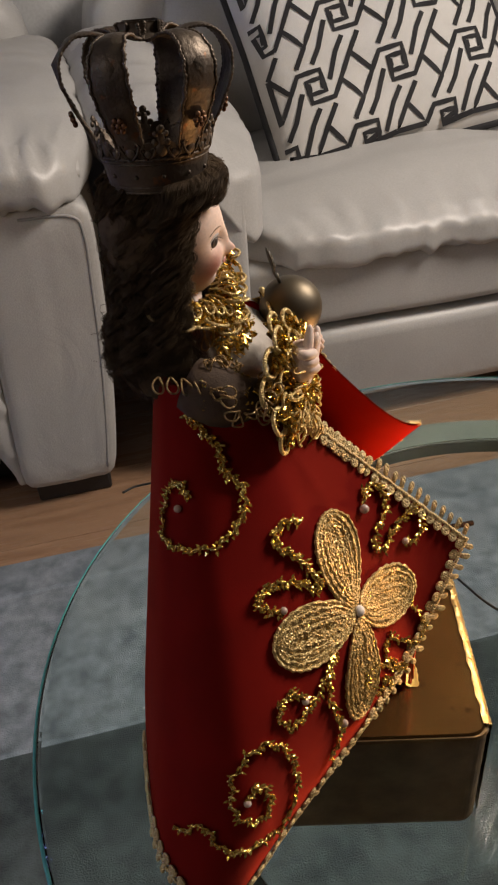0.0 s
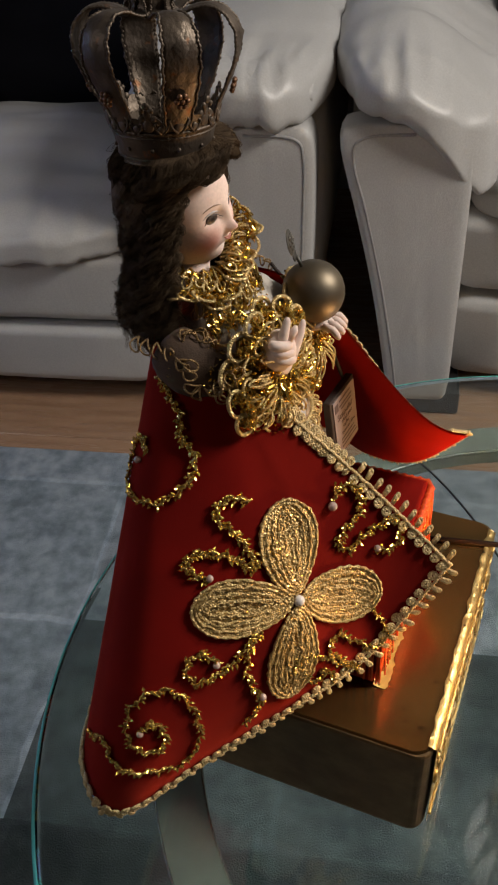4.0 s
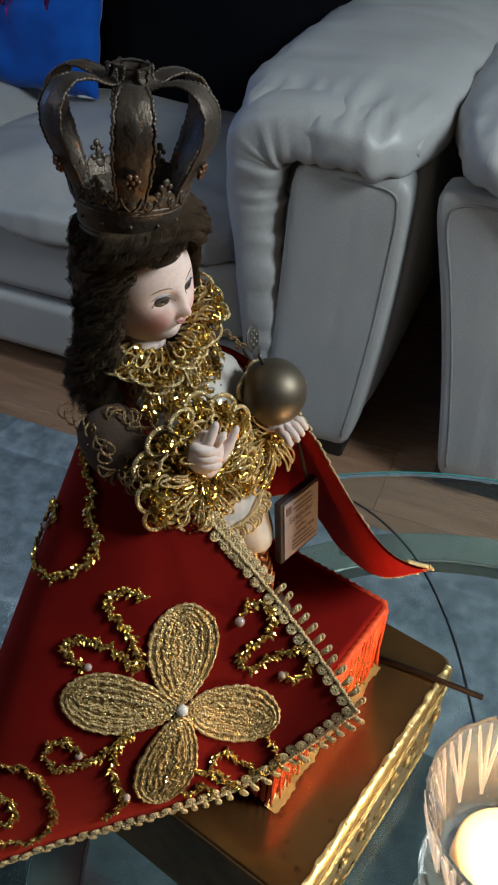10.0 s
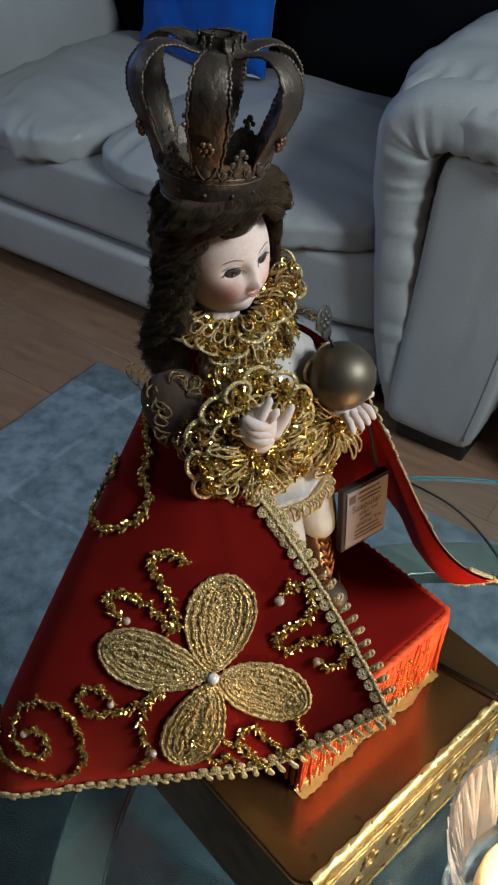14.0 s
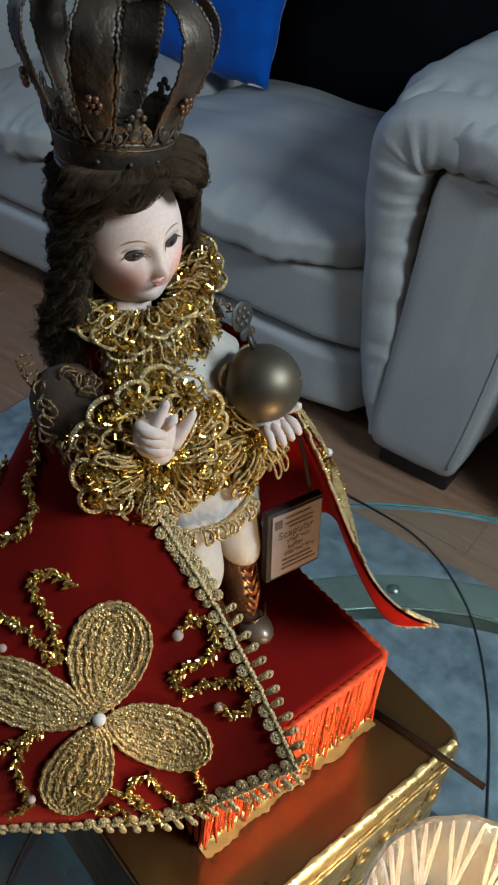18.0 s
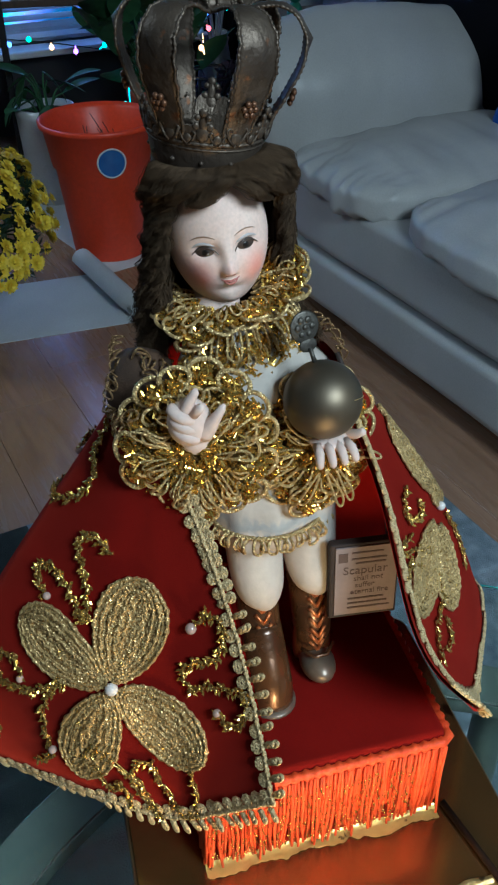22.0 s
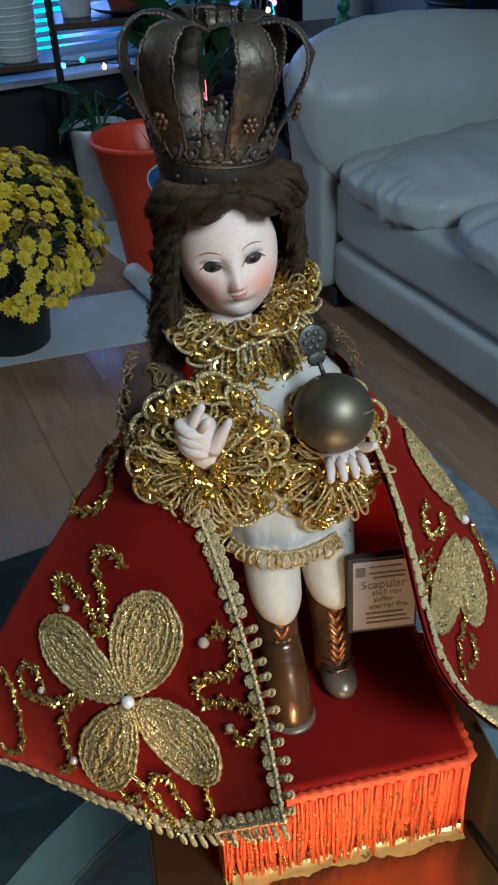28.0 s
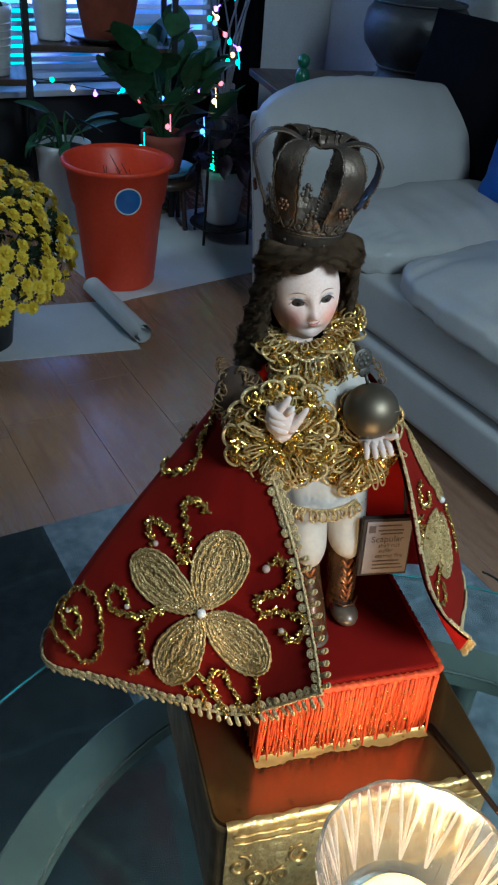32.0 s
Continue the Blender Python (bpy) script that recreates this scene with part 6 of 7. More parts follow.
for p, q in zip(rings, rings[1:] + rings[:1]):
    for i in range(seg):
        bm.faces.new((p[i], p[(i + 1) % seg], q[(i + 1) % seg], q[i]))
part("band", bm, "tin", crown, "band with a jagged upper rim", smooth=False)
for r, z, w in ((0.0272, -0.0004, 0.0009), (0.0312, 0.0182, 0.0011), (0.0279, 0.0026, 0.0005), (0.0304, 0.0152, 0.0006)):
    bm = bmesh.new()
    tube(bm, [Vector((r * math.cos(a), r * math.sin(a), z)) for a in (2 * math.pi * i / 150 for i in range(150))], w, 6, True, 0.35, 3)
    part("beading", bm, "tin", crown, "rope-twist rim")
for k in range(12):
    a = radians(-46 + 30 * k)
    bm = bmesh.new()
    blob(bm, (0.0294 * math.cos(a), 0.0294 * math.sin(a), 0.0085), (0.0013, 0.0013, 0.0013), None, 0, 8, 6)
    part("stud", bm, "tin", crown)
# fleurons between the arches
bm = bmesh.new()
for y, z, ry, rz in ((0, 0.003, 0.0034, 0.0042), (0, 0.0085, 0.0022, 0.0046), (-0.0034, 0.0068, 0.0020, 0.0020), (0.0034, 0.0068, 0.0020, 0.0020), (0, 0.0142, 0.0023, 0.0023), (-0.0028, 0.0118, 0.0016, 0.0016), (0.0028, 0.0118, 0.0016, 0.0016)):
    blob(bm, (0.0012 * (z > 0.01), y, z), (0.0011, ry, rz), None, 0, 10, 6)
fle = part("fleuron", bm, "tin", crown, "pierced trefoil ornament")
bm = bmesh.new()
for s in (-1, 1):
    tube(bm, [Vector((0, s * y, z)) for y, z in ((0.0005, 0.0), (0.0040, 0.0032), (0.0058, 0.0075), (0.0042, 0.0092), (0.0030, 0.0072))], 0.0009, 5)
blob(bm, (0, 0, 0.0035), (0.0009, 0.0032, 0.0035), None, 0, 10, 6)
crest = part("crest", bm, "tin", crown, "scrolled crest")
for k in range(6):
    a = -46 + 30 + 60 * k
    m = Matrix.Rotation(radians(a), 4, "Z") @ pose(0.0322, 0, 0.0205, 0, 10)
    n = Matrix.Rotation(radians(a - 30), 4, "Z") @ pose(0.0322, 0, 0.0185, 0, 10)
    for src, mm in ((fle, m), (crest, n)):
        if k:
            again(src, mm)
        else:
            src.matrix_basis = mm
    for d in (-13, 13):
        again(crest, Matrix.Rotation(radians(a + d), 4, "Z") @ pose(0.0322, 0, 0.0185, 0, 10) @ Matrix.Scale(0.7, 4))


def arch():
    """A leaf-shaped strip that rises, bellies out and curls in to the middle."""
    spine = spline([(0.0282, 0.0130, 0), (0.0338, 0.0280, 0), (0.0412, 0.0430, 0), (0.0462, 0.0570, 0), (0.0450, 0.0690, 0), (0.0370, 0.0775, 0), (0.0255, 0.0785, 0), (0.0150, 0.0750, 0), (0.0090, 0.0775, 0), (0.0085, 0.0835, 0)], 5)
    bm = bmesh.new()
    n, cols = len(spine), 8
    two = []
    edges = ([], [])
    for i, p in enumerate(spine):
        t = i / (n - 1)
        w = 0.0048 + 0.0056 * math.sin(math.pi * min(1, t * 1.5)) ** 0.8 if t < 0.62 else 0.0048 + 0.0056 * math.sin(math.pi * 0.93) ** 0.8 + (t - 0.62) * 0.004
        w *= 1 + 0.05 * math.sin(i * 1.9)
        d = (spine[min(i + 1, n - 1)] - spine[max(i - 1, 0)]).normalized()
        nx, nz = d.y, -d.x
        out, inn = [], []
        for c in range(cols + 1):
            u = -1 + 2 * c / cols
            belly = 0.0014 * (1 - u * u) + 0.0005 * noise.noise(Vector((i * 0.45, u * 2.0, 4)))
            base = Vector((p.x + nx * belly, u * w, p.y + nz * belly))
            out.append(bm.verts.new(base))
            inn.append(bm.verts.new(base - Vector((nx, 0, nz)) * 0.0007))
            if c in (0, cols):
                edges[c > 0].append(base)
        two.append((out, inn))
    for (a, ai), (b, bi) in zip(two, two[1:]):
        for c in range(cols):
            bm.faces.new((a[c], a[c + 1], b[c + 1], b[c]))
            bm.faces.new((ai[c], bi[c], bi[c + 1], ai[c + 1]))
        for c in (0, cols):
            bm.faces.new((a[c], b[c], bi[c], ai[c]) if c == 0 else (a[c], ai[c], bi[c], b[c]))
    for (a, ai) in (two[0], two[-1]):
        for c in range(cols):
            bm.faces.new((a[c], ai[c], ai[c + 1], a[c + 1]))
    for e in edges:
        dense = []
        for p, q in zip(e, e[1:]):
            dense += [p.lerp(q, k / 3) for k in range(3)]
        tube(bm, dense, 0.0009, 5, False, 0.35, 3)
    # embossed lozenge where the strip bends in
    d = [Vector(p) for p in ((0.0478, 0.0, 0.0575), (0.0476, 0.0048, 0.0655), (0.0448, 0.0, 0.0725), (0.0476, -0.0048, 0.0655))]
    mid = bm.verts.new((0.0498, 0, 0.0658))
    ring4 = [bm.verts.new(p) for p in d]
    for i in range(4):
        bm.faces.new((ring4[i], ring4[(i + 1) % 4], mid))
    return bm


BERRIES = [(0.0415 + 0.0009 * math.sin(k * math.pi / 3) + 0.0012, 0.0030 * math.cos(k * math.pi / 3), 0.0375 + 0.0030 * math.sin(k * math.pi / 3)) for k in range(6)] + [(0.0430, 0, 0.0375)]
arch_src = part("arch", arch(), "tin", crown, "bent leaf-shaped tin arch")
arch_src.matrix_basis = Matrix.Rotation(radians(-46), 4, "Z")
berry = part("berry", blob(bmesh.new(), (0, 0, 0), (0.0015, 0.0017, 0.0017), None, 0, 8, 6), "coppertin", arch_src, "coppery embossed berry")
berry.matrix_basis = Matrix.Translation(BERRIES[0])
for p in BERRIES[1:]:
    again(berry, Matrix.Translation(p))
for k in range(1, 6):
    o = again(arch_src, Matrix.Rotation(radians(-46 + 60 * k + random.uniform(-2, 2)), 4, "Z") @ pose(0, 0, random.uniform(-0.0008, 0.0008), random.uniform(-2, 2)))
    for p in BERRIES:
        again(berry, Matrix.Translation(p), o)
part("finial", lathe([(0.004, 0.074), (0.009, 0.0755), (0.010, 0.077), (0.005, 0.0785), (0.003, 0.081)], 20), "tin", crown, "small disc joining the arches")

# ball with its cross
ORB = Vector((0.011, 0.4835, 0.8385))
orb = thing("orb", ORB, "dull gilt globe with a pewter cross on the doll's palm", "orb")
part("globe", blob(bmesh.new(), (0, 0, 0), (0.0203, 0.0203, 0.0203), None, 0, 48, 32), "orb", orb)
bm = bmesh.new()
tube(bm, [Vector((0.0205 * math.cos(a) * 0.9, 0.0205 * math.sin(a), 0.0205 * math.cos(a) * 0.43)) for a in (radians(32 + 40 * i / 20) for i in range(21))], 0.00028, 4)
part("scratch", bm, "palegold", orb, "bright scratch in the gilding")
cross = part("cross", tube(bmesh.new(), [Vector((-0.006, -0.003, 0.0185)), Vector((-0.0085, -0.005, 0.026))], 0.0012, 6), "pewter", orb, "pewter cross with a round rosette")
rs = bmesh.new()
T = frame_of((-0.0115, -0.0075, 0.0365), (-0.3, 1, 0), (1, 0.22, 0.25))
blob(rs, T.translation, (0.0082, 0.0082, 0.0010), T.to_3x3().to_4x4(), 0, 20, 8)
for k in range(6):
    a = k * math.pi / 3
    blob(rs, T @ Vector((0.0040 * math.cos(a), 0.0040 * math.sin(a), 0.0008)), (0.0019, 0.0019, 0.0009), T.to_3x3().to_4x4(), 0, 8, 6)
blob(rs, T @ Vector((0, 0, 0.001)), (0.0016, 0.0016, 0.0010), T.to_3x3().to_4x4(), 0, 8, 6)
blob(rs, T @ Vector((0.001, -0.0095, 0)), (0.0052, 0.0040, 0.0008), T.to_3x3().to_4x4(), 0, 10, 6)
part("rosette", rs, "pewter", cross, "round pewter rosette")

# scapular card
card = thing("scapular", frame_of((0.0215, 0.5100, 0.7145), (0.06, 1, 0.0), (1, -0.10, 0.10)), "brown cloth scapular with a printed paper face, hanging beside the doll", "scapular")
part("backing", box((0.0415, 0.0550, 0.006), (0.0008, 0.0010, 0), 0.001), "brownwood", card, smooth=False)
paper = part("paper", box((0.037, 0.050, 0.0012), (0.0015, 0.0015, 0.0034), 0.0003), "oldpaper", card, "aged printed paper", smooth=False)
for word, size, x, z in (("Scapular", 0.0080, 0.001, 0.0095), ("shall not", 0.0052, 0.003, 0.0035), ("suffer", 0.0052, 0.001, -0.0015), ("eternal fire", 0.0052, 0.004, -0.0065)):
    letters(word, size, "ink", paper, pose(x, z, 0.0042), "lettering", 0.00008)
for k, (z, w) in enumerate(((0.0225, 0.019), (0.0180, 0.021), (0.0148, 0.018), (-0.0115, 0.022), (-0.0150, 0.024), (-0.0185, 0.026))):
    part("text_line", box((w, 0.0011, 0.0002), (0.002 + 0.001 * (k % 3), z, 0.0042)), "ink", paper, smooth=False)
part("initial", box((0.0055, 0.0065, 0.0002), (-0.0125, 0.0195, 0.0042)), "ink", paper, smooth=False)
inv = card.matrix_basis.inverted()
string = tube(bmesh.new(), [inv @ p for p in spline([(0.019, 0.526, 0.738), (0.006, 0.524, 0.775), (-0.008, 0.515, 0.808), (-0.026, 0.504, 0.842)], 6)], 0.0014, 6)
part("string", string, "brownwood", card, "thin brown cord")


# gold ruffles: looped cord in rosettes
def loop_mesh(length, width, r, beads=0.22, lift=0.004):
    """One drawn-out loop of twisted cord, from its root outwards along x."""
    pts = []
    for i in range(40):
        a = 2 * math.pi * i / 40
        u = 0.5 - 0.5 * math.cos(a)
        w = width / 2 * math.sin(a) * (0.35 + 0.65 * u)
        pts.append(Vector((length * u, w, lift * math.sin(math.pi * u))))
    return tube(bmesh.new(), pts, r, 5, True, beads, 2)


def glints(bm, count, place, size):
    """Folded slivers of foil, each a small roof of two bright faces."""
    for _ in range(count):
        p, n = place()
        n = (n + Vector((random.gauss(0, 0.5), random.gauss(0, 0.5), random.gauss(0, 0.5)))).normalized()
        x = Vector((random.gauss(0, 1), random.gauss(0, 1), random.gauss(0, 1))).cross(n).normalized()
        y = n.cross(x)
        a, b = size * random.uniform(0.5, 1.5), size * random.uniform(0.25, 0.5)
        top = [bm.verts.new(p + x * k * a + n * b * 0.8) for k in (-1, 1)]
        for q in (-1, 1):
            low = [bm.verts.new(p + x * k * a + y * q * b) for k in (-1, 1)]
            bm.faces.new((low[0], low[1], top[1], top[0]))


def scallop_mesh(width, reach, r):
    """A horseshoe of twisted cord that bulges outwards along x; its feet meet near the y axis."""
    bm = bmesh.new()
    pts = []
    for i in range(49):
        a = radians(-152 + 304 * i / 48)
        pts.append(Vector((reach * (0.52 + 0.52 * math.cos(a)), width / 2 * math.sin(a) * 1.04, 0.0008 * math.cos(a))))
    return tube(bm, pts, r, 7, False, 0.15, 2)


def rosette(name, m, rx, ry, label, seed, scallops=15):
    """A ruffled cuff: scalloped rim, hairpin loops running to the wrist, and tinsel between."""
    random.seed(seed)
    cuff = thing(name, m, label, "cuff", "gold ruffled cuffs")
    span = 2 * math.pi * (rx + ry) / 2 * 0.84 / scallops
    rim = part("scallop", scallop_mesh(span * 1.06, 0.0108, 0.00125), "palegold", cuff, "scalloped pale gold cord edge")
    longer = part("loop", loop_mesh(0.0250, 0.0062, 0.00074, 0.12, 0.004), "palegold", cuff, "long gold cord loop")
    small = part("loop", loop_mesh(0.0130, 0.0066, 0.00074, 0.12, 0.004), "palegold", cuff, "short gold cord loop")
    done = set()

    def dome(r):
        return 0.010 * (1 - r * r) - 0.004

    def place(src, a, r, tilt, z, sc=1.0, slack=8):
        c = Vector((math.cos(a) * rx, math.sin(a) * ry, 0))
        wave = 0.004 * r * math.sin(a * 5 + seed)
        mm = Matrix.Translation(c * r + Vector((0, 0, z + wave + dome(r)))) @ Matrix.Rotation(math.atan2(c.y, c.x), 4, "Z") @ pose(0, 0, 0, random.uniform(-slack, slack) * 2, 26 * r - tilt, random.uniform(-slack, slack)) @ Matrix.Scale(sc * random.uniform(0.96, 1.05), 4)
        if src.name in done:
            again(src, mm)
        else:
            src.matrix_basis = mm
            done.add(src.name)

    for k in range(scallops):
        a = 2 * math.pi * k / scallops
        place(rim, a, 0.80, random.uniform(-6, 6), 0.0006, 1.0, 3)
        place(rim, a + math.pi / scallops, 0.62, random.uniform(2, 12), 0.0022, 0.72, 5)
    for k in range(scallops):
        a = 2 * math.pi * (k + 0.5 + random.uniform(-0.45, 0.45)) / scallops
        place(longer, a, random.uniform(0.14, 0.40), random.uniform(-10, 18), random.uniform(0.002, 0.0045), random.uniform(0.55, 0.98), 26)
    for k in range(scallops + 4):
        a = 2 * math.pi * (k + 0.3) / (scallops + 4)
        place(small, a, random.uniform(0.34, 0.60), random.uniform(-6, 24), random.uniform(0.002, 0.005), random.uniform(0.7, 1.1), 26)
    # ruffled net behind the loops
    bm = bmesh.new()
    rings = []
    for r, z in ((0.0, 0.002), (0.2, 0.002), (0.45, 0.001), (0.74, -0.001), (0.92, -0.0025)):
        rings.append([bm.verts.new((rx * r * math.cos(a), ry * r * math.sin(a), z + dome(r) + 0.0035 * r * math.sin(a * scallops) + 0.005 * r * math.sin(a * 5 + seed))) for a in (2 * math.pi * i / 160 for i in range(160))])
    for a, b in zip(rings, rings[1:]):
        for i in range(160):
            bm.faces.new((a[i], b[i], b[(i + 1) % 160], a[(i + 1) % 160]))
    part("net", bm, "net", cuff, "brown-gold net ruffle")

    def spot():
        if random.random() < 0.5:
            # thickest inside the scallops
            a, r = 2 * math.pi * random.randrange(scallops) / scallops + random.gauss(0, 0.075), random.gauss(0.87, 0.05)
        else:
            a, r = random.uniform(0, 6.283), random.uniform(0.08, 0.85)
        return Vector((rx * r * math.cos(a), ry * r * math.sin(a), random.uniform(-0.0005, 0.0052) + dome(r) + 0.005 * r * math.sin(a * 5 + seed))), Vector((0, 0, 1))

    bm = bmesh.new()
    glints(bm, 2600, spot, 0.0020)
    part("tinsel", bm, "glint", cuff, "crumpled gold tinsel", smooth=False, kind="stuff")
    return cuff


rosette("ruffled_cuff", frame_of((0.009, 0.4180, 0.8190), (0.12, 0.10, 1), (1, -0.26, 0.16)), 0.0440, 0.0385, "gold cord ruffled cuff round the doll's raised wrist", 5, 15)
rosette("ruffled_cuff", frame_of((0.004, 0.4840, 0.8060), (-0.1, 0.05, 1), (1, 0.02, 0.16)), 0.043, 0.030, "gold cord ruffled cuff below the globe", 6, 13)

# ruffled collar in two tiers: a flaring ruff and a bib
random.seed(9)
collar = thing("ruffled_collar", pose(DX + 0.0075, DY + 0.009, 0.8630, 5, 9), "bright gold cord ruffled collar round the doll's neck", "collar")
big = part("loop", loop_mesh(0.025, 0.0070, 0.00074, 0.12, 0.004), "palegold", collar, "pale gold cord loop")
tip = part("rim_loop", loop_mesh(0.0120, 0.0085, 0.00074, 0.12), "palegold", collar, "small gold cord loop")
sets = {big: 0, tip: 0}


def droop(deg):
    """How far the collar sinks towards the raised arm's shoulder."""
    return 0.0015 * (1 - ease((deg - 15) / 45)) + 0.0090 * ease((-deg - 5) / 60)


def ruff(src, a, r, z, tilt, sc=1.0, slack=22):
    mm = Matrix.Rotation(a, 4, "Z") @ pose(r, 0, z, random.uniform(-slack, slack), -tilt, random.uniform(-10, 10)) @ Matrix.Scale(sc, 4)
    if sets[src]:
        again(src, mm)
    else:
        src.matrix_basis = mm
    sets[src] += 1


scal = part("scallop", scallop_mesh(0.0130, 0.0092, 0.00095), "palegold", collar, "scalloped pale gold cord edge")
sets[scal] = 0
for k in range(21):
    deg = -112 + 250 * k / 20
    a = radians(deg)
    rise = 6 + 13 * ease((abs(deg) - 25) / 70) - 1600 * droop(deg)
    wave = 0.0028 * math.sin(k * 2.1) - droop(deg)
    near = 1 - ease((abs(deg - 8) - 18) / 34)
    ruff(scal, a, 0.0335 - 0.0095 * near, 0.0130 + 0.007 * ease((abs(deg) - 25) / 70) + wave, rise + random.uniform(-8, 8))
    ruff(big, a + 0.06, 0.0125, 0.0125 + wave * 0.5, rise * 0.8 + random.uniform(-4, 4), 0.92 - 0.34 * near)
    ruff(tip, a + 0.11, 0.0255 - 0.0085 * near, 0.0145 - droop(deg) + 0.007 * ease((abs(deg) - 25) / 70), rise + random.uniform(0, 25), 0.85)
for k in range(13):
    a = radians(-72 + 172 * k / 12)
    ruff(scal, a, 0.0380, -0.0190, random.uniform(-74, -58))
    ruff(big, a + 0.10, 0.0195, 0.0105, random.uniform(-62, -50), random.uniform(1.0, 1.3))
    ruff(tip, a + 0.05, random.uniform(0.026, 0.034), random.uniform(-0.010, 0.004), random.uniform(-62, -36), random.uniform(0.6, 1.0), 40)


def neck_spot():
    a = radians(random.uniform(-110, 138))
    if random.random() < 0.72:
        r = random.uniform(0.018, 0.040 - 0.011 * (1 - ease((abs(math.degrees(a) - 8) - 18) / 34)))
        z = 0.0125 + (r - 0.012) * (0.12 + 0.36 * ease((abs(math.degrees(a)) - 25) / 70) - 40 * droop(math.degrees(a))) - 0.4 * droop(math.degrees(a)) + random.uniform(-0.001, 0.003)
    else:
        a *= 0.55
        r = random.uniform(0.026, 0.042)
        z = 0.009 - (r - 0.022) * 1.4 + random.uniform(-0.001, 0.003)
    return Vector((r * math.cos(a), r * math.sin(a), z)), Vector((math.cos(a), math.sin(a), 0.8)).normalized()


bm = bmesh.new()
glints(bm, 2000, neck_spot, 0.0020)
part("tinsel", bm, "glint", collar, "crumpled gold tinsel", smooth=False, kind="stuff")
bm = bmesh.new()
rings = [[bm.verts.new((r * math.cos(a), r * math.sin(a), 0.0105 - 0.4 * droop(math.degrees(a)) + (r - 0.012) * (0.10 + 0.36 * ease((abs(math.degrees(a)) - 25) / 70) - 40 * droop(math.degrees(a))) + 0.0025 * math.sin(a * 26) * (r / 0.04))) for a in (radians(-140 + 280 * i / 160) for i in range(161))] for r in (0.0125, 0.019, 0.0255)]
for a, b in zip(rings, rings[1:]):
    for i in range(160):
        bm.faces.new((a[i], b[i], b[i + 1], a[i + 1]))
part("net", bm, "net", collar, "gold net ruffle")
bm = bmesh.new()
rings = [[bm.verts.new((r * math.cos(a), r * math.sin(a), z + 0.003 * math.sin(a * 26) * (r / 0.04))) for a in (radians(-72 + 176 * i / 90) for i in range(91))] for r, z in ((0.0165, 0.009), (0.028, -0.002), (0.0365, -0.018))]
for a, b in zip(rings, rings[1:]):
    for i in range(90):
        bm.faces.new((a[i], b[i], b[i + 1], a[i + 1]))
part("bib_net", bm, "whitesatin", collar, "ivory gauze bib under the cords")

# gold trim round the suit's skirt, and the brown lace at the shoulders
trim = thing("suit_trim", (-0.0165, 0.462, 0.745), "looped gold edging on the hem of the ivory suit", "trim")
src = part("edging_loop", loop_mesh(0.0088, 0.0070, 0.00085, 0.12), "palegold", trim, "gold cord loop")
for k in range(27):
    a = radians(-100 + 200 * k / 26)
    m = Matrix.Translation((0.0300 * math.cos(a), 0.0338 * math.sin(a), 0.006)) @ Matrix.Rotation(a, 4, "Z") @ pose(0, 0, 0, random.uniform(-45, 45), 66 + random.uniform(-34, 22), random.uniform(-25, 25)) @ Matrix.Scale(random.uniform(0.75, 1.15), 4)
    if k:
        again(src, m)
    else:
        src.matrix_basis = m
bm = bmesh.new()
tube(bm, [Vector((0.0305 * math.cos(a), 0.0344 * math.sin(a), 0.0065)) for a in (radians(-105 + 210 * i / 120) for i in range(121))], 0.0013, 6, False, 0.15, 3)
part("braid", bm, "palegold", trim, "gold braid")
lace = thing("shoulder_lace", (0, 0, 0), "brown-gold lace lying over the doll's shoulders and cape", "lace")
lsrc = part("lace_loop", loop_mesh(0.0095, 0.0080, 0.0006, 0.12), "lacebrown", lace, "brownish gold lace loop")
lfirst = True
for y0, sgn in ((0.394, -1), (0.500, 1)):
    for k in range(5 if sgn < 0 else 6):
        t = k / 10
        p = Vector((-0.066 + 0.066 * t, y0 + sgn * 0.004 * math.sin(math.pi * t), 0.846 - 0.020 * t * t))
        m = frame_of(p, (0.25, sgn * 0.75, -0.7), (0.3, sgn * 0.7, 0.7)) @ pose(0, 0, random.uniform(0, 0.003), random.uniform(-30, 30), random.uniform(-20, 20), random.uniform(-30, 30))
        if lfirst:
            lsrc.matrix_basis = m
            lfirst = False
        else:
            again(lsrc, m)

bm = bmesh.new()


def sleeve_spot():
    y0, sgn = 0.398, -1
    t, a = random.random(), random.uniform(-1.4, 1.8)
    n = Vector((0.15, sgn * math.sin(a), math.cos(a))).normalized()
    return Vector((-0.045 + 0.042 * t, y0, 0.832 - 0.012 * t)) + n * (0.0185 - 0.006 * t), n


glints(bm, 150, sleeve_spot, 0.0011)
part("sequin_scatter", bm, "glint", lace, "gold sequins on the gauze sleeves", smooth=False, kind="stuff")
for k in range(22):
    p, n = sleeve_spot()
    again(lsrc, frame_of(p + n * 0.001, n.orthogonal(), n) @ pose(-0.004, 0, 0, random.uniform(-25, 25), random.uniform(-25, 10), random.uniform(0, 360)))


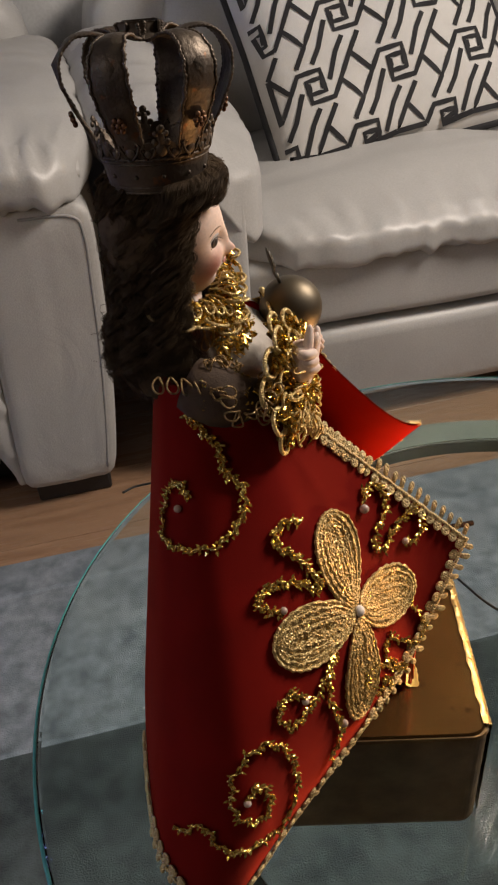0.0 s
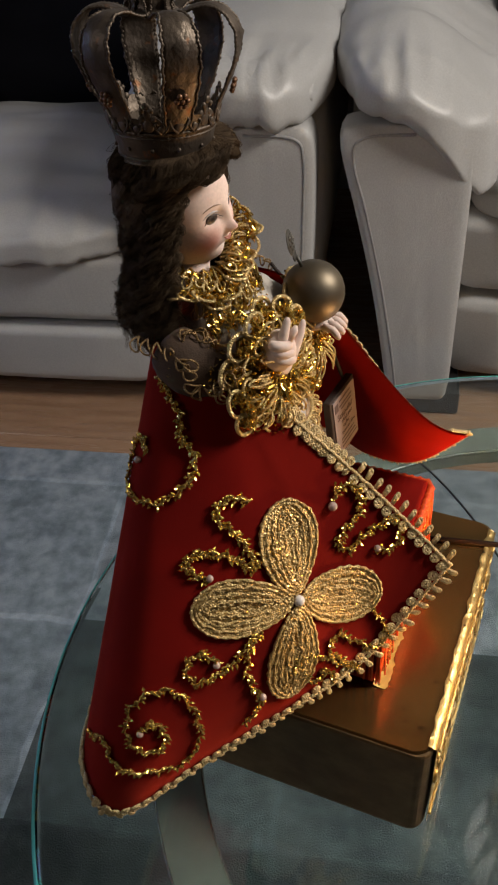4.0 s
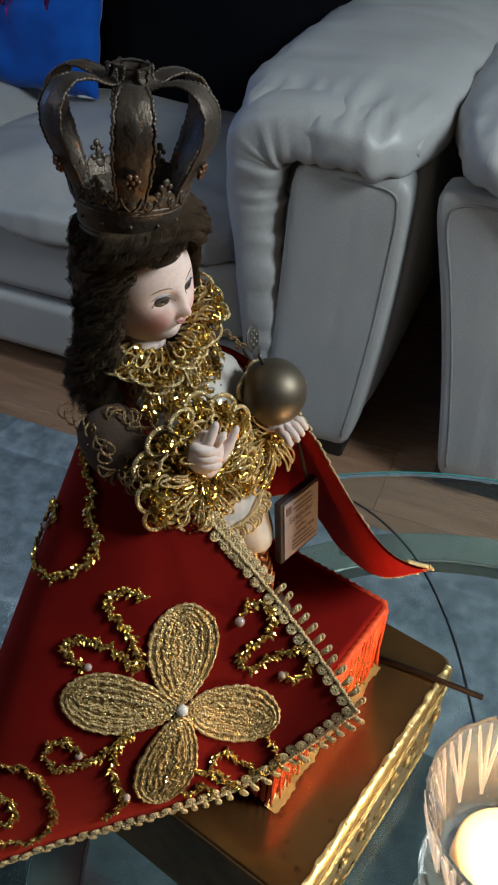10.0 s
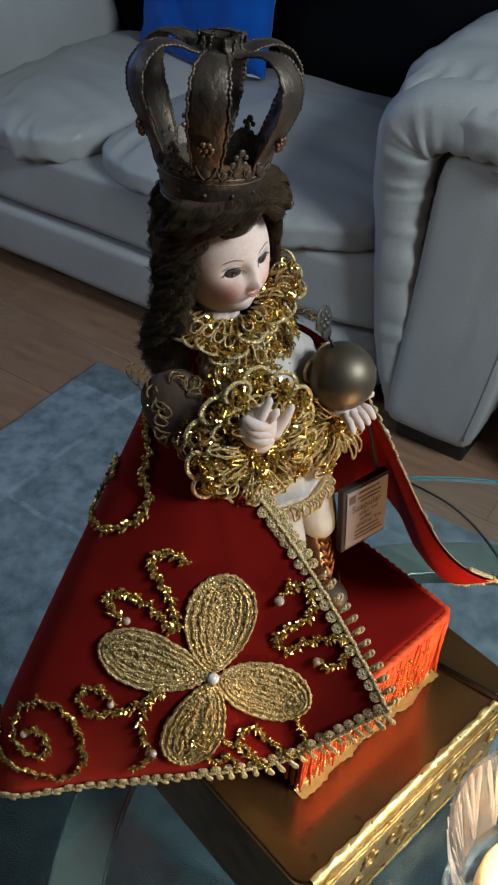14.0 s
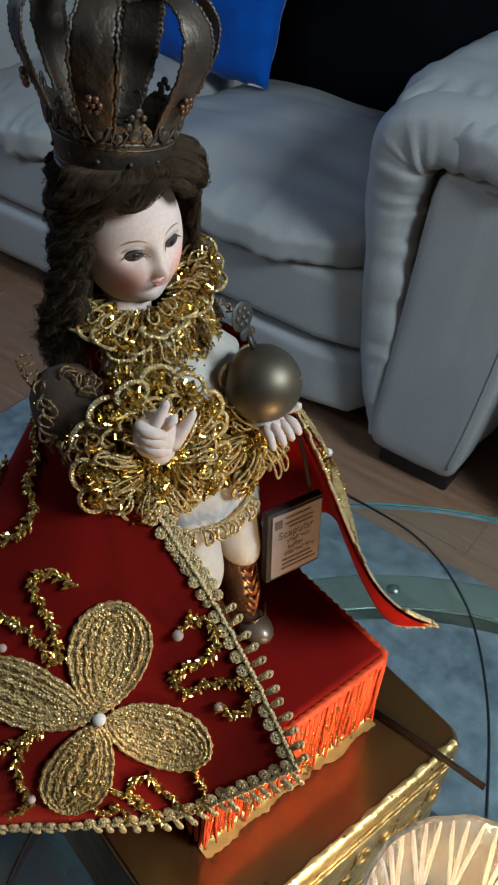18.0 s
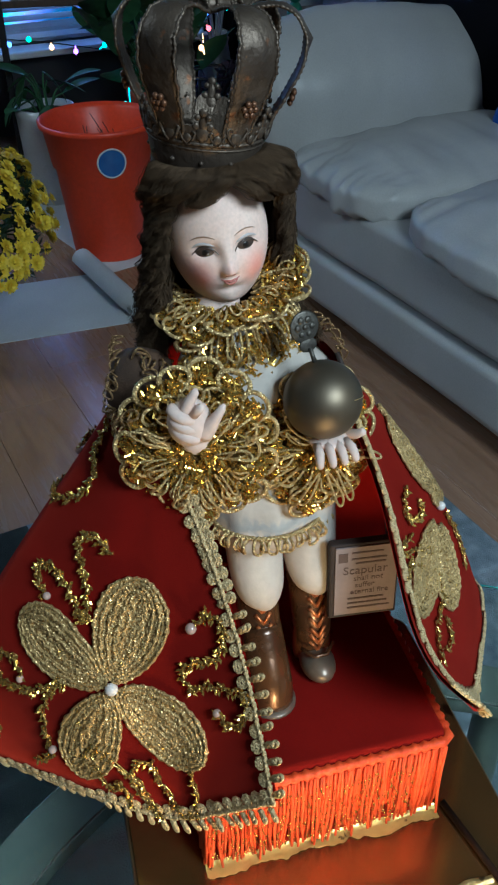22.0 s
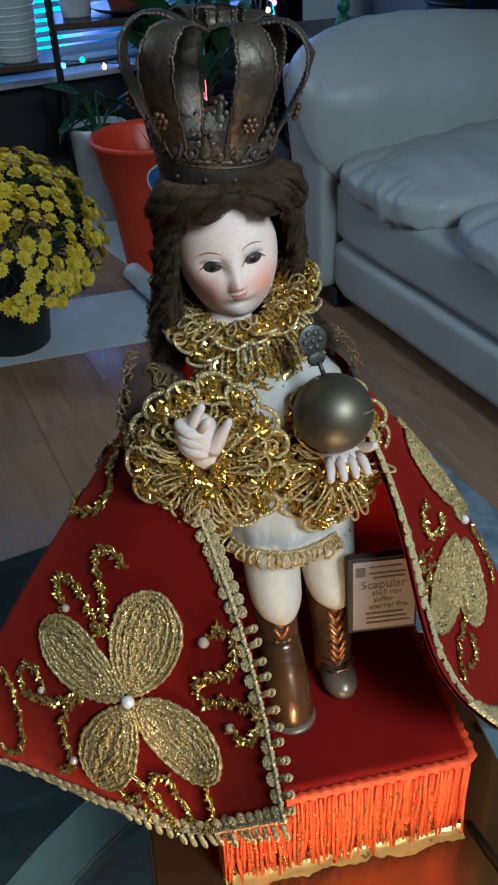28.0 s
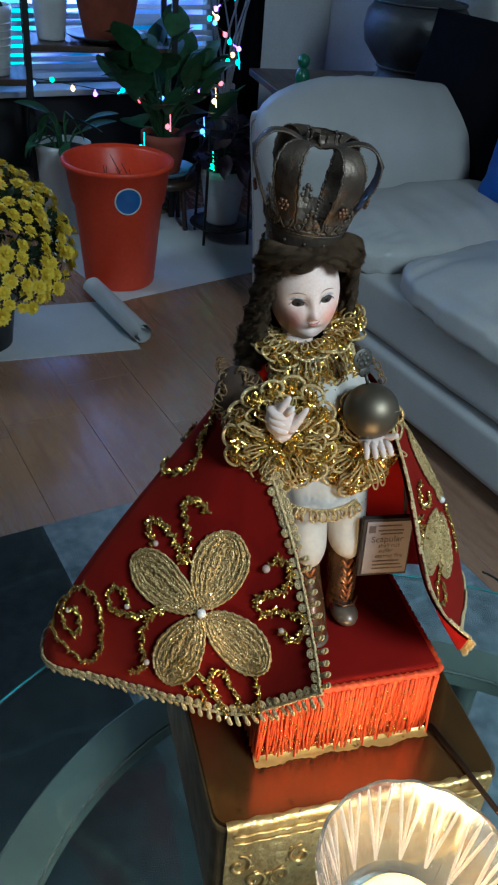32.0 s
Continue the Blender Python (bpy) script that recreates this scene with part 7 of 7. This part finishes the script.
# plants and pots by the window
random.seed(31)
bucket = thing("bucket", Matrix.Translation((-2.196, 0.566, 0)) @ Matrix.Diagonal((0.94, 0.94, 1.0, 1)), "bright red plastic bucket with a round blue sticker, on the floor", "bucket")
part("body", lathe([(0.118, 0.0), (0.122, 0.006), (0.150, 0.27), (0.158, 0.275), (0.176, 0.385), (0.186, 0.388), (0.188, 0.400), (0.182, 0.404), (0.171, 0.39), (0.146, 0.265), (0.118, 0.02), (0.06, 0.012)], 64), "redplastic", bucket)
st = bmesh.new()
for ring_r in (0.0,):
    c = st.verts.new((0.0, 0, 0))
    rim = [st.verts.new((0.042 * math.cos(a), 0.042 * math.sin(a), -0.0045 * math.cos(a) ** 2)) for a in (2 * math.pi * i / 28 for i in range(28))]
    for i in range(28):
        st.faces.new((c, rim[i], rim[(i + 1) % 28]))
SM = frame_of((0.1678, 0.012, 0.315), (0, 1, 0), (1, 0.04, -0.15))
o = part("sticker", st, "sticker", bucket, "round blue sticker with a pale rim")
o.matrix_basis = SM
bm = bmesh.new()
tube(bm, [Vector((0.042 * math.cos(a), 0.042 * math.sin(a), -0.0045 * math.cos(a) ** 2 + 0.0006)) for a in (2 * math.pi * i / 36 for i in range(36))], 0.0028, 5, True)
o2 = part("sticker_rim", bm, "paperwhite", o, "pale sticker rim")
bm = bmesh.new()
for k in range(14):
    a, L = random.uniform(0, 6.28), random.uniform(0.05, 0.16)
    p = Vector((random.uniform(-0.06, 0.06), random.uniform(-0.06, 0.06), 0.25))
    tube(bm, [p, p + Vector((0.02 * math.cos(a), 0.02 * math.sin(a), L * 0.6)), p + Vector((0.06 * math.cos(a), 0.06 * math.sin(a), L))], [0.003, 0.002, 0.001], 5)
part("dry_twig", bm, "brownwood", bucket, "dry brown twigs", kind="stuff")
part("soil", lathe([(0.001, 0.24), (0.14, 0.245), (0.14, 0.25), (0.001, 0.255)], 40), "soil", bucket, "dark soil")


def planter(name, at, r0, r1, h, material, label, group=""):
    pot = thing(name, at, label, "plant pot", group)
    part("pot", lathe([(r0 * 0.96, 0.0), (r0, 0.006), (r1 * 0.985, h - 0.03), (r1, h - 0.028), (r1, h), (r1 * 0.92, h), (r1 * 0.88, h - 0.025), (0.005, h - 0.03)], 48), material, pot)
    part("soil", lathe([(0.001, h - 0.035), (r1 * 0.89, h - 0.035), (r1 * 0.88, h - 0.022), (0.001, h - 0.018)], 32), "soil", pot, "dark soil")
    return pot


def leaf_mesh(L, W, droop, fold=0.18):
    bm = bmesh.new()
    rows = []
    for i in range(9):
        t = i / 8
        w = W / 2 * math.sin(math.pi * min(1, t * 0.96 + 0.04)) ** 0.75
        z = -droop * t * t
        rows.append([bm.verts.new((L * t, q * w, z + abs(q) * fold * w)) for q in (-1, -0.5, 0, 0.5, 1)])
    for a, b in zip(rows, rows[1:]):
        for k in range(4):
            bm.faces.new((a[k], a[k + 1], b[k + 1], b[k]))
    return bm


def foliage(pot, h, count, L, W, spread, height, material, seed, lift=(-35, 55)):
    random.seed(seed)
    kinds = [part("leaf", leaf_mesh(L * f, W * f, L * 0.25 * f), material, pot, "broad leaf") for f in (1.0, 0.78)]
    seen = set()
    for k in range(count):
        a = random.uniform(0, 6.283)
        r = spread * random.random() ** 0.6
        z = h + height * (0.25 + 0.75 * random.random()) * (1 - 0.45 * (r / spread) ** 2)
        tip = Vector((r * math.cos(a), r * math.sin(a), z))
        bm = bmesh.new()
        tube(bm, spline([(0.01 * math.cos(a), 0.01 * math.sin(a), h - 0.03), (tip.x * 0.5, tip.y * 0.5, h + (z - h) * 0.65), tip], 4), [0.0035] * 4 + [0.003] * 4 + [0.0022], 5)
        part("stem", bm, material, pot)
        m = Matrix.Translation(tip) @ Matrix.Rotation(a + random.uniform(-0.7, 0.7), 4, "Z") @ pose(0, 0, 0, random.uniform(-25, 25), random.uniform(*lift), 0)
        src = kinds[k % 2]
        if k % 2 in seen:
            again(src, m)
        else:
            src.matrix_basis = m
            seen.add(k % 2)


pw = planter("potted_plant", (-2.70, 0.43, 0), 0.085, 0.10, 0.32, "whiteglaze", "white glazed pot with a small green leafy plant")
foliage(pw, 0.30, 16, 0.13, 0.06, 0.10, 0.14, "leaf", 3)
stool = thing("plant_stool", (-2.72, 0.80, 0), "low dark wooden plant stool beside the bucket", "stool")
part("seat", lathe([(0.13, 0.17), (0.14, 0.175), (0.14, 0.195), (0.13, 0.2)], 32), "darkwood", stool)
for k in range(4):
    a = math.pi / 4 + k * math.pi / 2
    part("leg", tube(bmesh.new(), [Vector((0.11 * math.cos(a), 0.11 * math.sin(a), 0)), Vector((0.09 * math.cos(a), 0.09 * math.sin(a), 0.175))], 0.010, 8), "darkwood", stool)
saucer = solo("saucer", lathe([(0.07, 0.0), (0.10, 0.008), (0.125, 0.026), (0.118, 0.028), (0.09, 0.012), (0.01, 0.010)], 40), "saucer", (-2.72, 0.80, 0.2), "blue glazed saucer under a terracotta pot", "saucer")
pt = planter("potted_plant", (-2.72, 0.80, 0.212), 0.065, 0.085, 0.14, "terracotta", "dark terracotta pot with large broad green leaves")
foliage(pt, 0.13, 54, 0.15, 0.105, 0.21, 0.36, "leaf", 8, (-80, -15))
# wire stand with a pale pot and dark leaves
wire = thing("plant_stand", (-2.56, 1.00, 0), "thin black wire plant stand with a pale pot", "plant stand")
for k in range(4):
    a = math.pi / 4 + k * math.pi / 2
    part("leg", tube(bmesh.new(), [Vector((0.12 * math.cos(a), 0.12 * math.sin(a), 0)), Vector((0.105 * math.cos(a), 0.105 * math.sin(a), 0.42))], 0.0055, 6), "blackmetal", wire)
for z, r in ((0.06, 0.117), (0.30, 0.108), (0.42, 0.105)):
    bm = bmesh.new()
    tube(bm, [Vector((r * math.cos(2 * math.pi * i / 36), r * math.sin(2 * math.pi * i / 36), z)) for i in range(36)], 0.0045, 6, True)
    part("hoop", bm, "blackmetal", wire)
part("tray", lathe([(0.10, 0.056), (0.115, 0.058), (0.115, 0.064), (0.10, 0.066)], 32), "blackmetal", wire)
pp = planter("potted_plant", (-2.56, 1.00, 0.066), 0.060, 0.085, 0.20, "whiteglaze", "pale pot with dark purple leaves on the wire stand")
foliage(pp, 0.18, 46, 0.10, 0.055, 0.12, 0.24, "purpleleaf", 12)
# black shelf unit
shelf = thing("plant_shelf", (-2.92, 0.33, 0), "black metal plant shelf beside the window", "shelf")
for x, y in ((0.12, 0.0), (0.12, 0.52), (-0.12, 0.0), (-0.12, 0.52), (0.12, -0.55), (-0.12, -0.55)):
    part("post", box((0.022, 0.022, 1.25), (x, y, 0.625), 0.003), "blackmetal", shelf, smooth=False)
for y0, y1, z in ((-0.55, 0.52, 0.12), (0.0, 0.52, 0.615), (-0.55, 0.0, 0.50), (-0.55, 0.52, 1.05)):
    part("board", box((0.26, y1 - y0 + 0.02, 0.022), (0, (y0 + y1) / 2, z), 0.003), "darkwood", shelf, "dark shelf board", smooth=False)
sp = thing("saucer", (-2.90, 0.62, 0.627), "dark wide saucer under a red pot", "saucer")
part("dish", lathe([(0.08, 0.0), (0.13, 0.012), (0.155, 0.026), (0.148, 0.027), (0.11, 0.014), (0.01, 0.010)], 40), "blackplastic", sp)
rp2 = planter("potted_plant", (-2.90, 0.62, 0.640), 0.085, 0.12, 0.19, "terracotta", "red-brown pot standing in a dark saucer")
foliage(rp2, 0.18, 14, 0.15, 0.06, 0.14, 0.16, "leaf", 21)
planter("plant_pot", (-2.88, -0.14, 0.512), 0.075, 0.085, 0.16, "navy", "navy glazed pot on the black shelf")
planter("plant_pot", (-2.92, 0.42, 0.627), 0.050, 0.062, 0.15, "whiteglaze", "small white glazed pot on the black shelf")
wp = planter("plant_pot", (-2.88, 0.20, 0.512), 0.066, 0.086, 0.225, "whiteglaze", "white ribbed pot with narrow green leaves on the black shelf", "white pots on the shelf")
for k in range(7):
    bm = bmesh.new()
    r = 0.0680 + 0.0024 * k
    tube(bm, [Vector((r * math.cos(2 * math.pi * i / 40), r * math.sin(2 * math.pi * i / 40), 0.026 + 0.024 * k)) for i in range(40)], 0.003, 5, True)
    part("rib", bm, "whiteglaze", wp)
foliage(wp, 0.205, 9, 0.10, 0.03, 0.06, 0.12, "leaf", 9)
cp = planter("plant_pot", (-2.92, -0.03, 0.512), 0.055, 0.070, 0.21, "whiteglaze", "plain pale pot on the black shelf", "white pots on the shelf")
foliage(cp, 0.19, 8, 0.09, 0.03, 0.05, 0.10, "leaf", 2)

# chrysanthemum in a black tub
MX, MY = -1.775, 0.115
mum = thing("chrysanthemum", (MX, MY, 0), "dome of yellow chrysanthemums in a black plastic tub", "flowering plant")
part("tub", lathe([(0.085, 0.0), (0.09, 0.004), (0.112, 0.165), (0.118, 0.168), (0.120, 0.185), (0.112, 0.185), (0.106, 0.16), (0.004, 0.15)], 48), "blackplastic", mum, "black plastic tub")


def bloom(r, petals, seed):
    random.seed(seed)
    bm = bmesh.new()
    for tier, (n, f, up) in enumerate(((petals, 1.0, 12), (petals - 2, 0.78, 34), (petals - 5, 0.5, 58))):
        for k in range(n):
            a = 2 * math.pi * (k + 0.5 * tier) / n + random.uniform(-0.1, 0.1)
            m = Matrix.Rotation(a, 4, "Z") @ pose(0, 0, 0.002 * tier, 0, -up + random.uniform(-8, 8), 0)
            L, w = r * f, r * 0.20
            q = [m @ Vector(v) for v in ((0.05 * r, -w * 0.4, 0), (L * 0.7, -w, -0.001), (L, 0, -0.003 * f), (L * 0.7, w, -0.001), (0.05 * r, w * 0.4, 0))]
            bm.faces.new([bm.verts.new(v) for v in q])
    blob(bm, (0, 0, 0.0045), (r * 0.2, r * 0.2, r * 0.14), None, 0, 8, 5)
    return bm


kinds = [part("flower", bloom(r, n, i), "petal", mum, "yellow chrysanthemum flower", smooth=False) for i, (r, n) in enumerate(((0.024, 13), (0.021, 12), (0.027, 14)))]
random.seed(77)
DOME = Vector((0, 0, 0.27))
count = 0
mass = bmesh.new()
for k in range(430):
    # even spread over the dome, with gaps
    z = 1 - 1.32 * (k + 0.5) / 430
    a = k * 2.39996
    s = math.sqrt(max(0, 1 - z * z))
    n = Vector((s * math.cos(a), s * math.sin(a), z))
    if k > 2 and noise.noise(n * 4.2) < -0.24:
        continue
    p = DOME + Vector((n.x * 0.272, n.y * 0.272, n.z * 0.232)) * random.uniform(0.93, 1.04)
    m = frame_of(p, n.orthogonal(), n + Vector((random.gauss(0, 0.25), random.gauss(0, 0.25), 0.35))) @ Matrix.Scale(random.uniform(0.72, 1.12), 4)
    src = kinds[k % 3]
    if k < 3:
        src.matrix_basis = m
    elif k % 2:
        again(src, m)
    else:
        n0 = len(mass.verts)
        mass.from_mesh(src.data)
        mass.verts.ensure_lookup_table()
        for v in mass.verts[n0:]:
            v.co = m @ v.co
part("flower_mass", mass, "petal", mum, "close yellow blooms between", smooth=False, kind="stuff")
bm = bmesh.new()
for k in range(1500):
    n = Vector((random.gauss(0, 1), random.gauss(0, 1), random.gauss(0.3, 0.8))).normalized()
    if n.z < -0.45:
        continue
    p = DOME + Vector((n.x * 0.262, n.y * 0.262, n.z * 0.222)) * random.uniform(0.72, 0.99)
    x = (n + Vector((random.gauss(0, 0.8), random.gauss(0, 0.8), random.gauss(0, 0.8)))).normalized()
    y = x.orthogonal().normalized()
    L = random.uniform(0.02, 0.04)
    bm.faces.new([bm.verts.new(v) for v in (p, p + x * L * 0.5 + y * L * 0.28, p + x * L, p + x * L * 0.5 - y * L * 0.28)])
part("leaf_mass", bm, "mumleaf", mum, "dark green foliage", smooth=False, kind="stuff")
bm = bmesh.new()
for k in range(40):
    a = random.uniform(0, 6.28)
    tube(bm, [Vector((0.06 * math.cos(a) * random.random(), 0.06 * math.sin(a), 0.15)), Vector((0.15 * math.cos(a), 0.15 * math.sin(a), 0.26)), Vector((0.22 * math.cos(a), 0.22 * math.sin(a), 0.27 + random.uniform(-0.05, 0.1)))], 0.003, 4)
part("stem_mass", bm, "mumleaf", mum, "green stems", kind="stuff")

# sheet of paper and its rolled end
solo("paper_sheet", box((0.34, 0.98, 0.0014), m=Matrix.Rotation(radians(4), 4, "Z")), "paperwhite", (-1.815, 0.06, 0.0008), "large white paper sheet lying flat on the floor", "paper", smooth=False)
rl = bmesh.new()
A, B = Vector((-2.055, 0.463, 0.036)), Vector((-1.700, 0.570, 0.036))
d = (B - A).normalized()
side, up = d.cross(Vector((0, 0, 1))), Vector((0, 0, 1))
rings = []
for e in (A, B):
    rings.append([rl.verts.new(e + (side * math.cos(a) + up * math.sin(a)) * (0.034 - 0.0016 * a)) for a in (0.35 * i for i in range(42))])
for i in range(41):
    rl.faces.new((rings[0][i], rings[1][i], rings[1][i + 1], rings[0][i + 1]))
solo("paper_roll", rl, "paperwhite", (0, 0, 0), "rolled-up white paper lying on the floor", "paper")

solo("floor_mat", box((0.66, 0.80, 0.0012), bevel=0.0004, seg=1), "paperwhite", pose(-2.46, 0.78, 0.0007, 0, 0, 22), "pale vinyl mat on the floor under the plants", "mat", smooth=False)

# side table with urn and green figurines
side_table = thing("side_table", (-2.62, 1.54, 0), "dark wooden side table behind the sofa arm", "table")
part("tabletop", box((0.46, 0.78, 0.025), (0, 0, 0.5475), 0.004), "darkwood", side_table, smooth=False)
for x in (-0.2, 0.2):
    for y in (-0.28, 0.28):
        part("leg", box((0.035, 0.035, 0.535), (x, y, 0.2675), 0.004), "darkwood", side_table, smooth=False)
urn = thing("urn", (-2.60, 1.70, 0.56), "dark slate glazed urn with bulging body, on the side table", "urn")
part("body", lathe([(0.135, 0.0), (0.14, 0.012), (0.125, 0.03), (0.12, 0.06), (0.15, 0.095), (0.185, 0.14), (0.195, 0.19), (0.188, 0.24), (0.16, 0.275), (0.12, 0.29), (0.115, 0.31), (0.13, 0.32), (0.13, 0.36), (0.11, 0.37), (0.09, 0.5), (0.10, 0.52)], 48, flute=0.012, flutes=8), "slate", urn)
for z, r in ((0.062, 0.124), (0.277, 0.163)):
    bm = bmesh.new()
    tube(bm, [Vector((r * math.cos(2 * math.pi * i / 48), r * math.sin(2 * math.pi * i / 48), z)) for i in range(48)], 0.006, 6, True)
    part("moulding", bm, "slate", urn)
bm = bmesh.new()
blob(bm, (0, 0, 0.035), (0.028, 0.026, 0.036), None, 0, 16, 12)
blob(bm, (0, 0, 0.088), (0.022, 0.022, 0.024), None, 0, 16, 12)
blob(bm, (0.01, 0, 0.012), (0.034, 0.030, 0.013), None, 0, 16, 8)
solo("figurine", bm, "greenjade", (-2.50, 1.25, 0.56), "small green glazed figurine on the side table", "figurine")
solo("trinket_box", box((0.06, 0.075, 0.03), (0, 0, 0.015), 0.008, 3), "greenjade", (-2.50, 1.345, 0.56), "small green glazed box on the side table", "box")

# dark curtain and twisted branches by the window's edge
bm = bmesh.new()
rows = []
for z in np.linspace(0.02, 2.2, 12):
    rows.append([bm.verts.new((0.018 * math.sin(t * 26), -0.11 + 0.22 * t, z)) for t in np.linspace(0, 1, 40)])
for a, b in zip(rows, rows[1:]):
    for i in range(39):
        bm.faces.new((a[i], a[i + 1], b[i + 1], b[i]))
solo("curtain", bm, "dark", plan(-2.90, 0.60, 0.0), "dark narrow curtain hanging at the window's edge", "curtain")
branch = thing("branch_vase", plan(-2.66, 0.42, 0), "bare silver branches in a tall floor vase", "branches")
part("vase", lathe([(0.06, 0.0), (0.075, 0.01), (0.085, 0.2), (0.06, 0.36), (0.05, 0.42), (0.056, 0.44), (0.044, 0.43), (0.01, 0.40)], 32), "slate", branch, "dark floor vase")
for k in range(9):
    a = 2.4 * k
    pts = [(0.01 * math.cos(a), 0.01 * math.sin(a), 0.40), (0.04 * math.cos(a), 0.05 * math.sin(a), 0.60), (0.09 * math.cos(a + 0.6), 0.10 * math.sin(a + 0.6), 0.85), (0.12 * math.cos(a + 0.2), 0.16 * math.sin(a + 0.3), 1.12)]
    part("branch", tube(bmesh.new(), spline(pts, 5), [0.006 - 0.0003 * i for i in range(16)], 6), "greycord", branch, "bare grey branch")

# string of coloured fairy lights
LAMPS = {"warm": ((1.0, 0.50, 0.22), 6.0), "red": ((1.0, 0.10, 0.12), 5.0), "blue": ((0.10, 0.22, 1.0), 7.0), "green": ((0.04, 1.0, 0.45), 4.5), "teal": ((0.04, 0.75, 0.9), 4.5), "violet": ((0.40, 0.14, 1.0), 7.0)}
for key, (c, s) in LAMPS.items():
    M["lamp_" + key] = glow(key + " fairy lamp", c, s)
fairy = thing("fairy_lights", (0, 0, 0), "string of small coloured fairy lights along the window and plants", "fairy lights")
run = spline([(-2.98, -0.55, 0.50), (-2.97, -0.20, 0.47), (-2.98, 0.10, 0.50), (-2.96, 0.45, 0.47), (-2.86, 0.80, 0.44), (-2.80, 1.00, 0.52), (-2.84, 1.08, 0.64), (-2.80, 0.98, 0.74), (-2.86, 1.12, 0.84), (-2.82, 1.02, 0.96), (-2.88, 1.12, 1.10)], 9)
part("wire", tube(bmesh.new(), run, 0.0018, 5), "blackplastic", fairy, "thin dark wire")
keys = ["blue", "green", "warm", "violet", "teal", "red"]
random.seed(4)
for i in range(0, len(run), 2):
    p = run[i] + Vector((0.012, random.uniform(-0.02, 0.02), random.uniform(-0.02, 0.02)))
    bm = bmesh.new()
    tube(bm, [run[i], p], 0.0022, 5)
    blob(bm, p, (0.0085, 0.0085, 0.0095), None, 0, 10, 8)
    part("bulb", bm, "lamp_" + keys[(i // 2) % 6], fairy, keys[(i // 2) % 6] + " glowing bulb")
for x, y, z, k in ((-2.52, 0.78, 0.42, "red"), (-2.50, 0.90, 0.41, "blue"), (-2.46, 0.93, 0.30, "green"), (-2.55, 0.95, 0.50, "warm"), (-2.60, 1.04, 0.62, "teal"), (-2.48, 0.68, 0.36, "teal")):
    bm = bmesh.new()
    blob(bm, (x, y, z), (0.0085, 0.0085, 0.0095), None, 0, 10, 8)
    tube(bm, [Vector((x, y, z)), Vector((x - 0.05, y + 0.02, z - 0.03)), Vector((x - 0.12, y + 0.03, z + 0.02))], 0.0016, 5)
    part("bulb", bm, "lamp_" + k, fairy, k + " glowing bulb")

# floor boards, laid along the sofas
random.seed(55)
floor = thing("floor", PLAN.copy(), "brown oiled laminate floor boards", "floor", kind="structure")
PW, PL = 0.192, 1.285
b0 = part("plank", box((PL - 0.0007, PW - 0.0007, 0.03), (0, 0, -0.0155), 0.0006, 1), "plank", floor, smooth=False)
first = True
v, r = V0 + PW / 2, 0
while v < V1 + 0.1:
    s = S0 - random.uniform(0.1, PL)
    while s < S1 + 0.05:
        a, b = max(s, S0 - 0.05), min(s + PL, S1 + 0.05)
        if b - a > 0.02:
            # end boards are sawn to length at the walls
            m = pose((a + b) / 2, v, 0, 0, 0, 180 * random.randint(0, 1)) @ Matrix.Diagonal(((b - a) / PL, 1, 1, 1))
            if first:
                b0.matrix_basis = m
                first = False
            else:
                again(b0, m)
        s += PL
    v += PW
